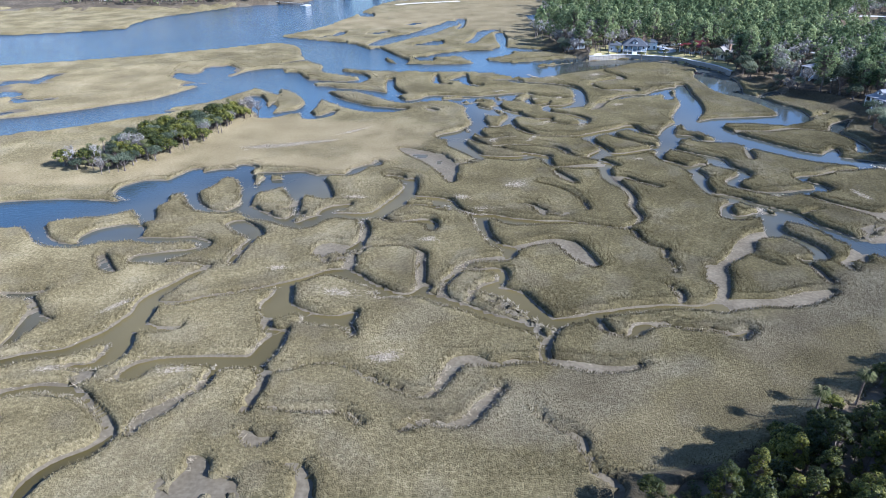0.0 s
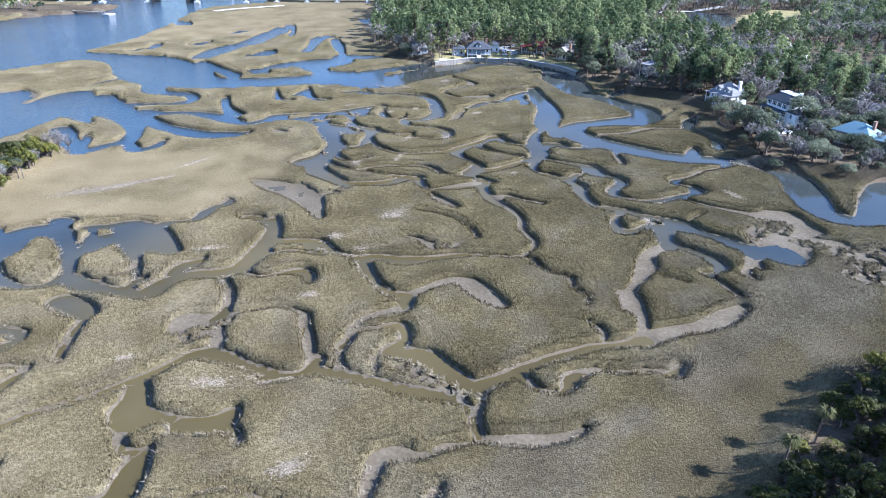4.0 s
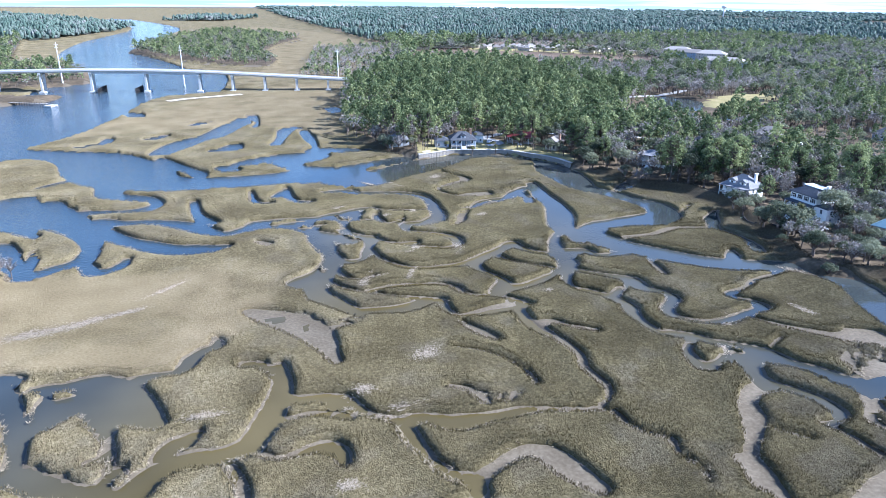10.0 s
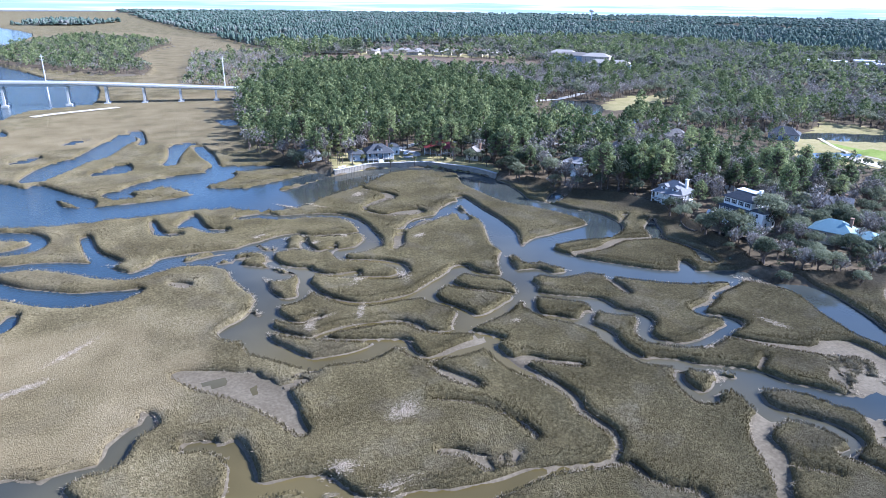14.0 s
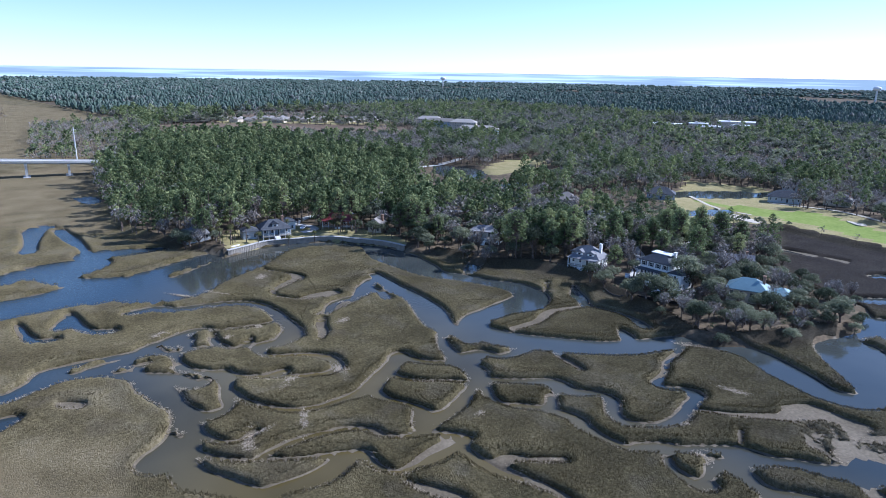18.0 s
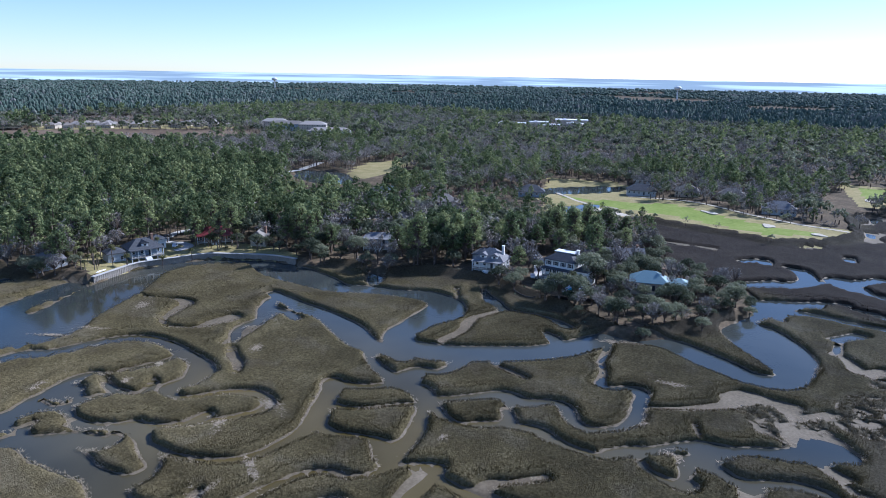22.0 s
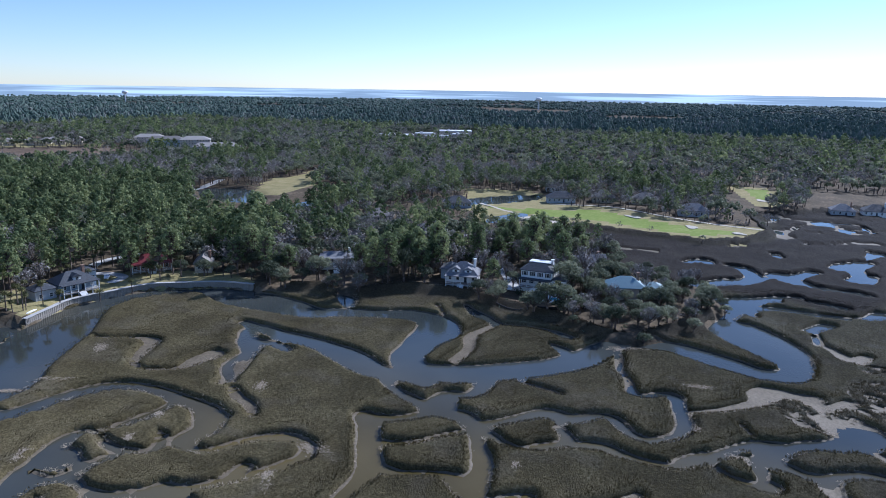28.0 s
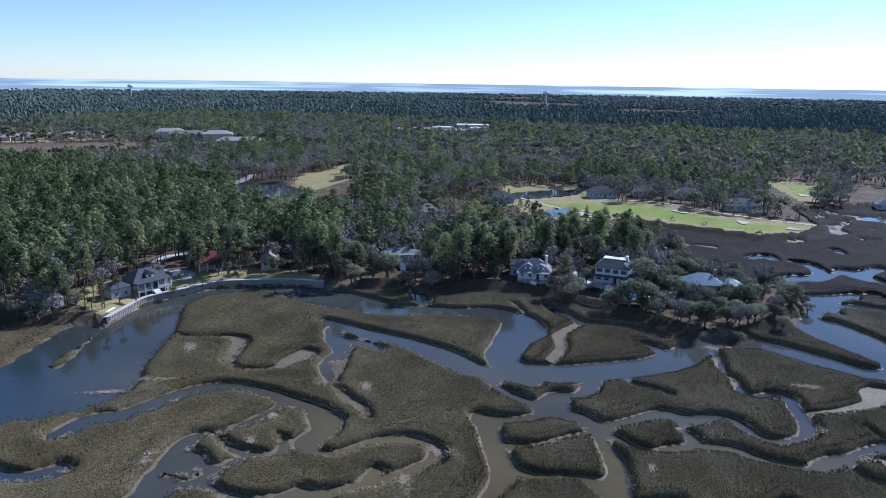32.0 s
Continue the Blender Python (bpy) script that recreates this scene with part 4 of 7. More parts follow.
# firm land: the wooded mainland, the near wood, the hammock
MAINLAND = [(148, 743), (105, 640), (80, 549), (64, 464), (74, 418), (87, 394), (108, 399), (134, 390), (147, 370), (151, 354), (152, 344),
            (161, 328), (157, 312), (173, 297), (173, 276), (167, 254), (163, 240), (151, 222), (151, 208), (170, 193), (200, 182), (228, 190),
            (240, 215), (262, 236), (300, 250), (330, 262), (323, 238), (318, 209), (313, 196), (333, 171), (362, 160), (396, 166), (421, 170),
            (445, 140), (520, 60), (700, -120), (2500, -1500), (6000, -1500), (6000, 6000), (500, 6000), (330, 2600), (300, 1500), (290, 1150),
            (230, 900)]
NEARWOOD = [(14, 60), (21, 71), (31, 80), (42, 83), (51, 89), (65, 97), (90, 112), (140, 108), (220, 40), (260, -200), (0, -200), (-30, 0)]
HAMMOCK = [(-124, 214), (-103, 209), (-92, 228), (-79, 258), (-72, 284), (-84, 288), (-97, 274), (-108, 258), (-116, 232), (-126, 222)]
FARBANK = [(-200, 1000), (-115, 920), (-100, 780), (-150, 735), (-260, 740), (-700, 700), (-900, 1300), (-300, 1700)]
ISLET = [(-92, 1145), (-45, 1020), (0, 938), (38, 896), (78, 888), (96, 960), (92, 1090), (135, 1250), (196, 1400), (150, 1600), (60, 1690), (-25, 1500), (-78, 1310)]
SPIT = [(-620, 640), (-300, 600), (-215, 612), (-118, 662), (-110, 690), (-190, 720), (-620, 820)]


# ---- plan arithmetic ----
def catmull(pts, n=4):
    p = np.array([pts[0], *pts, pts[-1]], float)
    if len(pts) < 3:
        return np.array(pts, float)
    out = []
    for i in range(1, len(p) - 2):
        for u in np.arange(n) / n:
            a, b, c, d = p[i - 1:i + 3]
            out.append(0.5 * (2 * b + (c - a) * u + (2 * a - 5 * b + 4 * c - d) * u * u + (3 * b - a - 3 * c + d) * u ** 3))
    out.append(p[-2])
    return np.array(out)


def hash2(i, j, seed):
    v = np.sin(i * 127.1 + j * 311.7 + seed * 74.7) * 43758.5453
    return v - np.floor(v)


def smooth_noise(x, y, size, seed=0, octaves=2):
    total, amp, tot = 0.0, 1.0, 0.0
    for k in range(octaves):
        u, v = x / size * 2 ** k, y / size * 2 ** k
        i, j = np.floor(u), np.floor(v)
        f, g = u - i, v - j
        f, g = f * f * (3 - 2 * f), g * g * (3 - 2 * g)
        s = seed + 13 * k
        total = total + amp * ((hash2(i, j, s) * (1 - f) + hash2(i + 1, j, s) * f) * (1 - g) + (hash2(i, j + 1, s) * (1 - f) + hash2(i + 1, j + 1, s) * f) * g)
        tot += amp
        amp *= 0.5
    return total / tot


def course_field(courses, xs, ys):
    """Distance to the nearest course's bank on the lattice xs, ys (negative between the banks)."""
    d = np.full((len(ys), len(xs)), 60.0)
    for bends in courses:
        p = catmull(bends)
        pad = p[:, 2].max() / 2 + 30
        i0, i1 = np.searchsorted(xs, (p[:, 0].min() - pad, p[:, 0].max() + pad))
        j0, j1 = np.searchsorted(ys, (p[:, 1].min() - pad, p[:, 1].max() + pad))
        if i1 <= i0 or j1 <= j0:
            continue
        x, y = np.meshgrid(xs[i0:i1], ys[j0:j1])
        best = np.full(x.shape, 1e9)
        for (ax, ay, aw), (bx, by, bw) in zip(p[:-1], p[1:]):
            ux, uy = bx - ax, by - ay
            t = np.clip(((x - ax) * ux + (y - ay) * uy) / max(ux * ux + uy * uy, 1e-9), 0, 1)
            best = np.minimum(best, np.hypot(x - ax - t * ux, y - ay - t * uy) - (aw + t * (bw - aw)) / 2)
        d[j0:j1, i0:i1] = np.minimum(d[j0:j1, i0:i1], best)
    return d


def outline_field(poly, x, y):
    """Signed distance to an outline, negative inside."""
    p = np.array(poly, float)
    best, inside = np.full(x.shape, 1e18), np.zeros(x.shape, bool)
    for (ax, ay), (bx, by) in zip(p, np.roll(p, -1, 0)):
        ux, uy = bx - ax, by - ay
        t = np.clip(((x - ax) * ux + (y - ay) * uy) / max(ux * ux + uy * uy, 1e-9), 0, 1)
        best = np.minimum(best, (x - ax - t * ux) ** 2 + (y - ay - t * uy) ** 2)
        if by != ay:
            inside ^= ((ay > y) != (by > y)) & (x < (bx - ax) * (y - ay) / (by - ay) + ax)
    return np.sqrt(best) * np.where(inside, -1, 1)


def shore_field(shore, x, y):
    """Signed distance to a rounded shore line; far off it is cut short."""
    p = catmull([*shore, shore[0]], 3)[:-1]
    d = np.full(x.shape, 40.0)
    j = np.flatnonzero((y[:, 0] > p[:, 1].min() - 12) & (y[:, 0] < p[:, 1].max() + 12))
    i = np.flatnonzero((x[0] > p[:, 0].min() - 12) & (x[0] < p[:, 0].max() + 12))
    if len(i) and len(j):
        s = np.ix_(j, i)
        d[s] = outline_field(p, x[s], y[s])
    return d


def lattice(lo, hi, fine, a, b, grow, most):
    """Coordinates from lo to hi, fine between a and b, growing outside."""
    mid = list(np.arange(a, b, fine))
    up, s = [b], fine
    while up[-1] < hi:
        s = min(s * grow, most)
        up.append(up[-1] + s)
    down, s = [], fine
    q = a
    while q > lo:
        s = min(s * grow, most)
        q -= s
        down.append(q)
    return np.array(down[::-1] + mid + up)


LANDS = [MAINLAND, NEARWOOD, HAMMOCK, FARBANK, ISLET, SPIT]
POND_SPOTS = [(412, 338, 34, 14, -35), (345, 312, 16, 7, -20), (341, 520, 36, 18, 60), (330, 450, 11, 6, 0)]  # x, y, half length, half width, turn


def pond_field(x, y):
    d = np.full(x.shape, 99.0)
    for cx, cy, a, b, turn in POND_SPOTS:
        c, s = math.cos(radians(turn)), math.sin(radians(turn))
        u, v = (x - cx) * c + (y - cy) * s, -(x - cx) * s + (y - cy) * c
        d = np.minimum(d, (np.sqrt((u / a) ** 2 + (v / b) ** 2) - 1 + 0.3 * (smooth_noise(x, y, 14, 5) - 0.5)) * b)
    return d


def fields(xs, ys):
    x, y = np.meshgrid(xs, ys)
    wob = 2.2 * (smooth_noise(x, y, 9, 1, 3) - 0.5) + 0.9 * (smooth_noise(x, y, 2.6, 2) - 0.5)
    dw, dm, ds = (course_field(c, xs, ys) + k * wob for c, k in ((CREEKS, 1), (MUDS, 0.8), (SPARSE, 1.6)))
    for zone, size, width, share, seed in RILLS:
        d = outline_field(zone, x, y)
        if (d < 0).any():
            wx, wy = x + 0.35 * size * (smooth_noise(x, y, size * 0.7, seed + 3) - 0.5), y + 0.35 * size * (smooth_noise(x, y, size * 0.7, seed + 4) - 0.5)
            rill = np.abs(smooth_noise(wx, wy, size, seed, 2) - 0.5) * size * 0.9 - width * smooth_noise(x, y, size * 0.6, seed + 5)
            rill = np.maximum(rill, (share - smooth_noise(x, y, size * 1.7, seed + 6)) * size * 0.5)
            dw = np.minimum(dw, np.clip(np.maximum(rill, d), -9, 60) + 0.6 * wob)
    for shore in ISLETS:
        inner = -shore_field(shore, x, y) + wob
        dw, dm = np.maximum(dw, inner), np.maximum(dm, np.where(inner > -3, inner, -99))
    marsh = outline_field(MARSH, x, y)
    dw, dm, ds = (np.where(marsh + 1.5 * wob < 0, 60.0, v) for v in (dw, dm, ds))
    rw, rm, rs, rg = (course_field(REACHES[k], xs, ys) for k in ("creek", "gully", "flat", "islet"))
    dw, dm, ds = np.minimum(dw, rw + 0.45 * wob), np.minimum(dm, rm + 0.4 * wob), np.minimum(ds, rs + 1.2 * wob)
    inner = -rg + wob
    dw, dm = np.maximum(dw, inner), np.maximum(dm, np.where(inner > -3, inner, -99))
    land = np.full(x.shape, 1e9)
    for poly in LANDS:
        land = np.minimum(land, outline_field(poly, x, y))
    land = land + 1.5 * wob * (land > -40)
    return x, y, dw, dm, ds, land, pond_field(x, y)


def step(v, a, b):
    t = np.clip((v - a) / (b - a), 0, 1)
    return t * t * (3 - 2 * t)


def grid_mesh(name, x, y, z, keep=None, slot=None, cover=None):
    """A mesh over a lattice; keep: which cells; slot: material index of each cell."""
    h, w = x.shape
    idx = np.arange(h * w).reshape(h, w)
    quads = np.stack([idx[:-1, :-1], idx[:-1, 1:], idx[1:, 1:], idx[1:, :-1]], -1).reshape(-1, 4)
    sl = None if slot is None else slot.ravel()
    if keep is not None:
        quads = quads[keep.ravel()]
        sl = None if sl is None else sl[keep.ravel()]
    used, inv = np.unique(quads, return_inverse=True)
    co = np.stack([x.ravel()[used], y.ravel()[used], z.ravel()[used]], -1)
    me = raw_mesh(name, co, inv.reshape(-1, 4), sl)
    for key, v in (cover or {}).items():
        me.attributes.new(key, "FLOAT", "POINT").data.foreach_set("value", np.ascontiguousarray(v.ravel()[used], np.float32))
    return me


def raw_mesh(name, co, faces, slots=None, smooth=True):
    me = bpy.data.meshes.new(name)
    n, k = faces.shape
    me.vertices.add(len(co))
    me.vertices.foreach_set("co", np.ascontiguousarray(co, np.float32).ravel())
    me.loops.add(n * k)
    me.loops.foreach_set("vertex_index", np.ascontiguousarray(faces, np.int32).ravel())
    me.polygons.add(n)
    me.polygons.foreach_set("loop_start", np.arange(0, n * k, k, dtype=np.int32))
    me.polygons.foreach_set("loop_total", np.full(n, k, np.int32))
    me.polygons.foreach_set("use_smooth", np.full(n, smooth))
    if slots is not None:
        me.polygons.foreach_set("material_index", np.ascontiguousarray(slots, np.int32))
    me.update(calc_edges=True)
    return me


GARDEN = [(86, 395), (108, 399), (134, 390), (147, 370), (151, 354), (158, 357), (160, 378), (146, 408), (134, 424), (104, 424), (90, 412)]

# ---- ground: one sheet of mud, creek beds, firm land, to the horizon ----
gx = lattice(-4700, 4700, 1.7, -110, 215, 1.031, 240)
gy = lattice(-1500, 4700, 1.7, 72, 345, 1.031, 240)
x, y, dw, dm, ds, land, pond = fields(gx, gy)
bed = 0.34 - 1.3 * (1 - step(dw, -2.5, 0.6)) - 0.22 * (1 - step(dm, -1.6, 0.5)) + 0.12 * (smooth_noise(x, y, 6, 8) - 0.5)
bed = bed - 0.1 * (ds < 0)
upland = np.where(outline_field(GARDEN, x, y) < 5, 0.75, 0) + 1.7 + 1.2 * smooth_noise(x, y, 60, 9)
upland = upland * np.where(outline_field(HAMMOCK, x, y) < 8, 0.5, 1.0)
z = bed + (upland - bed) * (1 - step(land, np.where(outline_field(GARDEN, x, y) < 8, -3.0, -6.0), 0.5))
z = np.where(pond < 60, np.minimum(z, 0.4 + 0.05 * np.maximum(pond, 0)), z)
z = z - 3.5 * (1 - step(pond, -2.0, 2.0))
GOLF = [(382, 352), (395, 300), (400, 262), (375, 222), (360, 196), (368, 165), (333, 173), (318, 198), (323, 218), (337, 262), (351, 306), (358, 340)]
ESTATE = [(395, 1060), (585, 930), (612, 975), (425, 1110)]
CLEARING = [(352, 505), (356, 488), (398, 492), (440, 530), (420, 538)]
FIELD = [(250, 900), (341, 840), (483, 752), (525, 800), (560, 880), (470, 980), (395, 1050), (300, 1060)]
FIELD_BACK = [(430, 1180), (560, 1090), (660, 1080), (640, 1220), (500, 1300)]
POND_LAWN = [(386, 352), (440, 372), (455, 330), (430, 300), (391, 283), (338, 271), (325, 296), (330, 322), (360, 335)]
GOLF_FAR = [(549, 184), (546, 155), (484, 152), (456, 165), (500, 175)]
GOLF_EAST = [(366, 510), (458, 534), (500, 540), (450, 512), (380, 490)]
cx, cy = (x[:-1, :-1] + x[1:, 1:]) / 2, (y[:-1, :-1] + y[1:, 1:]) / 2
cland = (land[:-1, :-1] + land[1:, 1:]) / 2
slot = np.where(cland < -0.3, 1, 0)
rough_edge = 5 * (smooth_noise(cx, cy, 12, 21) - 0.5)
for poly, index, grow in ((GARDEN, 2, 0), (GOLF, 2, 5), (GOLF_FAR, 2, 5), (ESTATE, 2, 8), (FIELD, 5, 6), (FIELD_BACK, 5, 6), (CLEARING, 2, 4), (POND_LAWN, 2, 4), (GOLF_EAST, 2, 4), (GOLF, 3, -12), (GOLF_FAR, 3, -6), (GOLF_EAST, 3, -14)):
    slot = np.where(outline_field(poly, cx, cy) + rough_edge < grow, index, slot)
GZ = z
ground = new("ground", grid_mesh("ground", x, y, z, None, slot))
for m in (M_MUD, M_LAND, M_LAWN, M_FAIRWAY, M_SAND, M_SEDGE):
    ground.data.materials.append(m)
tagged(ground, "tidal mud flats, wooded shore and lawns to the horizon", "ground", kind="structure")

water = new("water", raw_mesh("water", np.array([(-4700, -1500, 0.0), (4700, -1500, 0.0), (4700, 4700, 0.0), (-4700, 4700, 0.0)]), np.array([[0, 1, 2, 3]])))
water.data.materials.append(M_WATER)
tagged(water, "calm tidal creek and river water mirroring the sky", "water", kind="structure")

# ---- marsh grass: beds of cordgrass between the creeks ----
mx_ = lattice(-2600, 800, 0.85, -85, 160, 1.014, 60.0)
my_ = lattice(60, 4300, 0.85, 78, 262, 1.014, 60.0)
x, y, dw, dm, ds, land, pond = fields(mx_, my_)
g = np.minimum(dw - 0.2, dm - 0.1)
clump = (smooth_noise(x, y, 1.7, 31, 2) - 0.47) * 7
g = np.where(ds < 0, np.minimum(g, clump), g)
garden_d = outline_field(GARDEN, x, y)
g = np.minimum(g, np.where(garden_d < 14, land - 0.5, land + 7.0))
gyy, gxx = np.gradient(g, my_, mx_)
n2 = np.maximum(gxx ** 2 + gyy ** 2, 0.15)
inside = g > 0
near = ~inside
shift = np.where(near & (g > -3), -g / n2, 0)
sx, sy = x + np.clip(shift * gxx, -1.6, 1.6), y + np.clip(shift * gyy, -1.6, 1.6)
TAN_FLAT = [(-140, 205), (-100, 203), (-66, 222), (-48, 216), (-30, 211), (-14, 222), (-6, 235), (6, 262), (-8, 276), (-30, 268), (-61, 277), (-70, 290), (-84, 292), (-112, 250), (-150, 224)]
FAR_FLAT = [(-300, 330), (-180, 372), (-120, 395), (-85, 350), (-120, 305), (-180, 275), (-300, 220)]
EAST_FLAT = [(-100, 500), (-60, 560), (20, 690), (150, 745), (78, 550), (62, 460), (20, 520)]
NEAR_FLAT = [(23, 82), (26, 90), (41, 99), (58, 107), (74, 114), (93, 120), (115, 124), (91, 95), (43, 79)]
SERE = [(-1, 88), (8, 99), (25, 104), (42, 106), (56, 110), (61, 118), (81, 128), (95, 141), (119, 149), (143, 155), (116, 124), (93, 120), (74, 114), (58, 107), (41, 99), (26, 90), (23, 83)]
RIVER_MARSH = [(40, 760), (150, 760), (300, 1150), (300, 1500), (200, 1900), (100, 1900), (90, 1000)]
tan = np.full(x.shape, 99.0)
for poly in (TAN_FLAT, FAR_FLAT, EAST_FLAT, NEAR_FLAT, RIVER_MARSH):
    tan = np.minimum(tan, outline_field(poly, x, y))
near_flat = outline_field(NEAR_FLAT, x, y)
tan = tan + 9 * (smooth_noise(x, y, 16, 17, 3) - 0.5)
tall = 0.54 + 0.40 * (1 - step(g, 1.2, 6.0)) + 0.28 * (smooth_noise(x, y, 12, 41) - 0.5)
tall = tall * (0.55 + 0.45 * step(tan, -4, 4)) * (0.45 + 0.55 * step(ds, -0.5, 2.0))
rise = (1.36 + 1.2 * smooth_noise(x, y, 60, 9)) * np.where(outline_field(HAMMOCK, x, y) < 8, 0.35, 1.0) * (1 - step(land, -6.0, 0.5))
top = 0.34 + rise + tall * step(g, -0.3, 0.75) + (0.1 * (hash2(np.round(x * 7), np.round(y * 7), 3) - 0.5) * step(tan, 0, 5) + 0.2 * (smooth_noise(x, y, 2.3, 51) - 0.5)) * inside
top = np.where(inside, top, 0.1)
TOP, G, TAN = top, g, tan
keep = inside[:-1, :-1] | inside[1:, :-1] | inside[:-1, 1:] | inside[1:, 1:]
rush = outline_field(RUSH_BED, x, y) + 14 * (smooth_noise(x, y, 20, 19, 3) - 0.5)
olive = step(x + 60 * (smooth_noise(x, y, 30, 23, 3) - 0.5), -40.0, 70.0) * (1 - step(y, 430, 560))
sere = outline_field(SERE, x, y) + 10 * (smooth_noise(x, y, 9, 27, 3) - 0.5)
patch = step(smooth_noise(x, y, 7, 37, 3) + 0.3 * (smooth_noise(x, y, 45, 38) - 0.5), 0.52, 0.68)
COVER = {"sere": np.maximum(0.6 * patch, np.maximum(1 - step(sere, -3.0, 3.0), 0.8 * (1 - step(ds, -0.5, 1.5)), 0.75 * (1 - step(g + 2.4 * (smooth_noise(x, y, 7, 29, 2) - 0.5), 0.3, 1.7)))), "dry": (1 - step(tan, -3.5, 3.5)) * (1 - 0.55 * step(smooth_noise(x, y, 18, 47, 4), 0.48, 0.68)) * (0.35 + 0.65 * step(near_flat, 0, 10)) * (1 - 0.55 * step(-x, 80, 130) * step(y, 250, 300)), "olive": olive, "rush": np.maximum(1 - step(rush, -6.0, 6.0), 0.7 * (1 - step(land, -3.0, 7.0)) * (tan > 2) * (y < 450))}


def beds_of(keep):
    """Number the connected beds of cells."""
    lab = np.zeros(keep.shape, np.int32)
    h, w = keep.shape
    flatk = keep.ravel().tolist()
    out = [0] * (h * w)
    count = 0
    for s in range(h * w):
        if flatk[s] and not out[s]:
            count += 1
            out[s] = count
            stack = [s]
            while stack:
                q = stack.pop()
                c = q % w
                for r in ((q - 1) if c else -1, (q + 1) if c < w - 1 else -1, q - w, q + w):
                    if 0 <= r < h * w and flatk[r] and not out[r]:
                        out[r] = count
                        stack.append(r)
    return np.array(out).reshape(h, w), count


lab, count = beds_of(keep)
sizes = np.bincount(lab.ravel())
small = np.zeros(keep.shape, bool)
for k in range(1, count + 1):
    if sizes[k] < 60:
        small |= lab == k
for k in [k for k in range(1, count + 1) if sizes[k] >= 60] + [0]:
    sel = (lab == k) if k else small
    if not sel.any():
        continue
    ob = new("marsh_island" if k else "grass_tussocks", grid_mesh("marsh", sx, sy, top, sel, None, COVER))
    ob.data.materials.append(M_GRASS)
    tagged(ob, "bed of olive and tan cordgrass with ragged banks" if k else "scattered clumps of cordgrass on bare mud", "marsh grass", "marsh islands" if k else "", "stuff")


# ---- building helpers ----
def part(name, bm, mat, parent, label="", loc=None):
    me = bpy.data.meshes.new(name)
    bm.to_mesh(me)
    bm.free()
    me.materials.append(mat)
    ob = new(name, me)
    ob.parent = parent
    if loc:
        ob.location = loc
    if label:
        ob["label"] = label
    return ob


def base(name, label, category, m, group="", kind=""):
    ob = new(name)
    ob.matrix_basis = m
    return tagged(ob, label, category, group, kind)


def box(bm, x0, y0, z0, x1, y1, z1):
    r = bmesh.ops.create_cube(bm, size=1.0)
    bmesh.ops.transform(bm, verts=r["verts"], matrix=Matrix.LocRotScale(((x0 + x1) / 2, (y0 + y1) / 2, (z0 + z1) / 2), None, (abs(x1 - x0), abs(y1 - y0), abs(z1 - z0))))
    return bm


def boxes(*bs):
    bm = bmesh.new()
    for b in bs:
        box(bm, *b)
    return bm


def prism(outline, z0, z1):
    bm = bmesh.new()
    lo, hi = [bm.verts.new((a, b, z0)) for a, b in outline], [bm.verts.new((a, b, z1)) for a, b in outline]
    bm.faces.new(lo[::-1])
    bm.faces.new(hi)
    for i in range(len(lo)):
        j = (i + 1) % len(lo)
        bm.faces.new((lo[i], lo[j], hi[j], hi[i]))
    return bm


def hip_roof(x0, y0, x1, y1, z, rise, over=0.6, flat_top=0.0, gable=False):
    """A hip or gable roof with eaves 0.25 m thick; flat_top: half width of a level deck on the ridge."""
    bm = bmesh.new()
    a, b, c, d = x0 - over, y0 - over, x1 + over, y1 + over
    long_x = (c - a) >= (d - b)
    half = min(c - a, d - b) / 2
    run = 0.0 if gable else half
    lo = [bm.verts.new((p, q, z - 0.25)) for p, q in ((a, b), (c, b), (c, d), (a, d))]
    hi = [bm.verts.new((p, q, z)) for p, q in ((a, b), (c, b), (c, d), (a, d))]
    f = max(flat_top, 0.02)
    mx, my = (a + c) / 2, (b + d) / 2
    if long_x:
        r0, r1 = min(a + run, mx), max(c - run, mx)
        ridge = [(r0 - (0 if gable else f), my - f), (r1 + (0 if gable else f), my - f), (r1 + (0 if gable else f), my + f), (r0 - (0 if gable else f), my + f)]
    else:
        r0, r1 = min(b + run, my), max(d - run, my)
        e = 0 if gable else f
        ridge = [(mx - f, r0 - e), (mx + f, r0 - e), (mx + f, r1 + e), (mx - f, r1 + e)]
    top = [bm.verts.new((p, q, z + rise)) for p, q in ridge]
    bm.faces.new(lo[::-1])
    bm.faces.new(top)
    for i in range(4):
        j = (i + 1) % 4
        bm.faces.new((lo[i], lo[j], hi[j], hi[i]))
        bm.faces.new((hi[i], hi[j], top[j], top[i]))
    return bm


def plain(name, c, rough=0.7, lo=0.82, hi=1.12, scale=0.6, bump=0.1, spec=0.3, objrand=0.0):
    return material(name, spread(c, lo, hi), scale, rough, bump, scale * 8, scale * 6, spec, objrand=objrand)


M_WHITE = plain("white_painted_siding", (0.78, 0.77, 0.74), 0.6, 0.92, 1.04)
M_GREYWALL = plain("grey_painted_siding", (0.42, 0.44, 0.46), 0.7)
M_BLUEWALL = plain("blue_grey_siding", (0.25, 0.32, 0.40), 0.7)
M_BEIGE = plain("beige_stucco", (0.5, 0.44, 0.35), 0.8)
M_BRICK = plain("brown_brick", (0.27, 0.17, 0.12), 0.85)
M_ROOF_GREY = plain("grey_shingles", (0.20, 0.20, 0.21), 0.85, 0.75, 1.25, 1.2, 0.3)
M_ROOF_DARK = plain("dark_shingles", (0.07, 0.075, 0.085), 0.8, 0.75, 1.3, 1.2, 0.3)
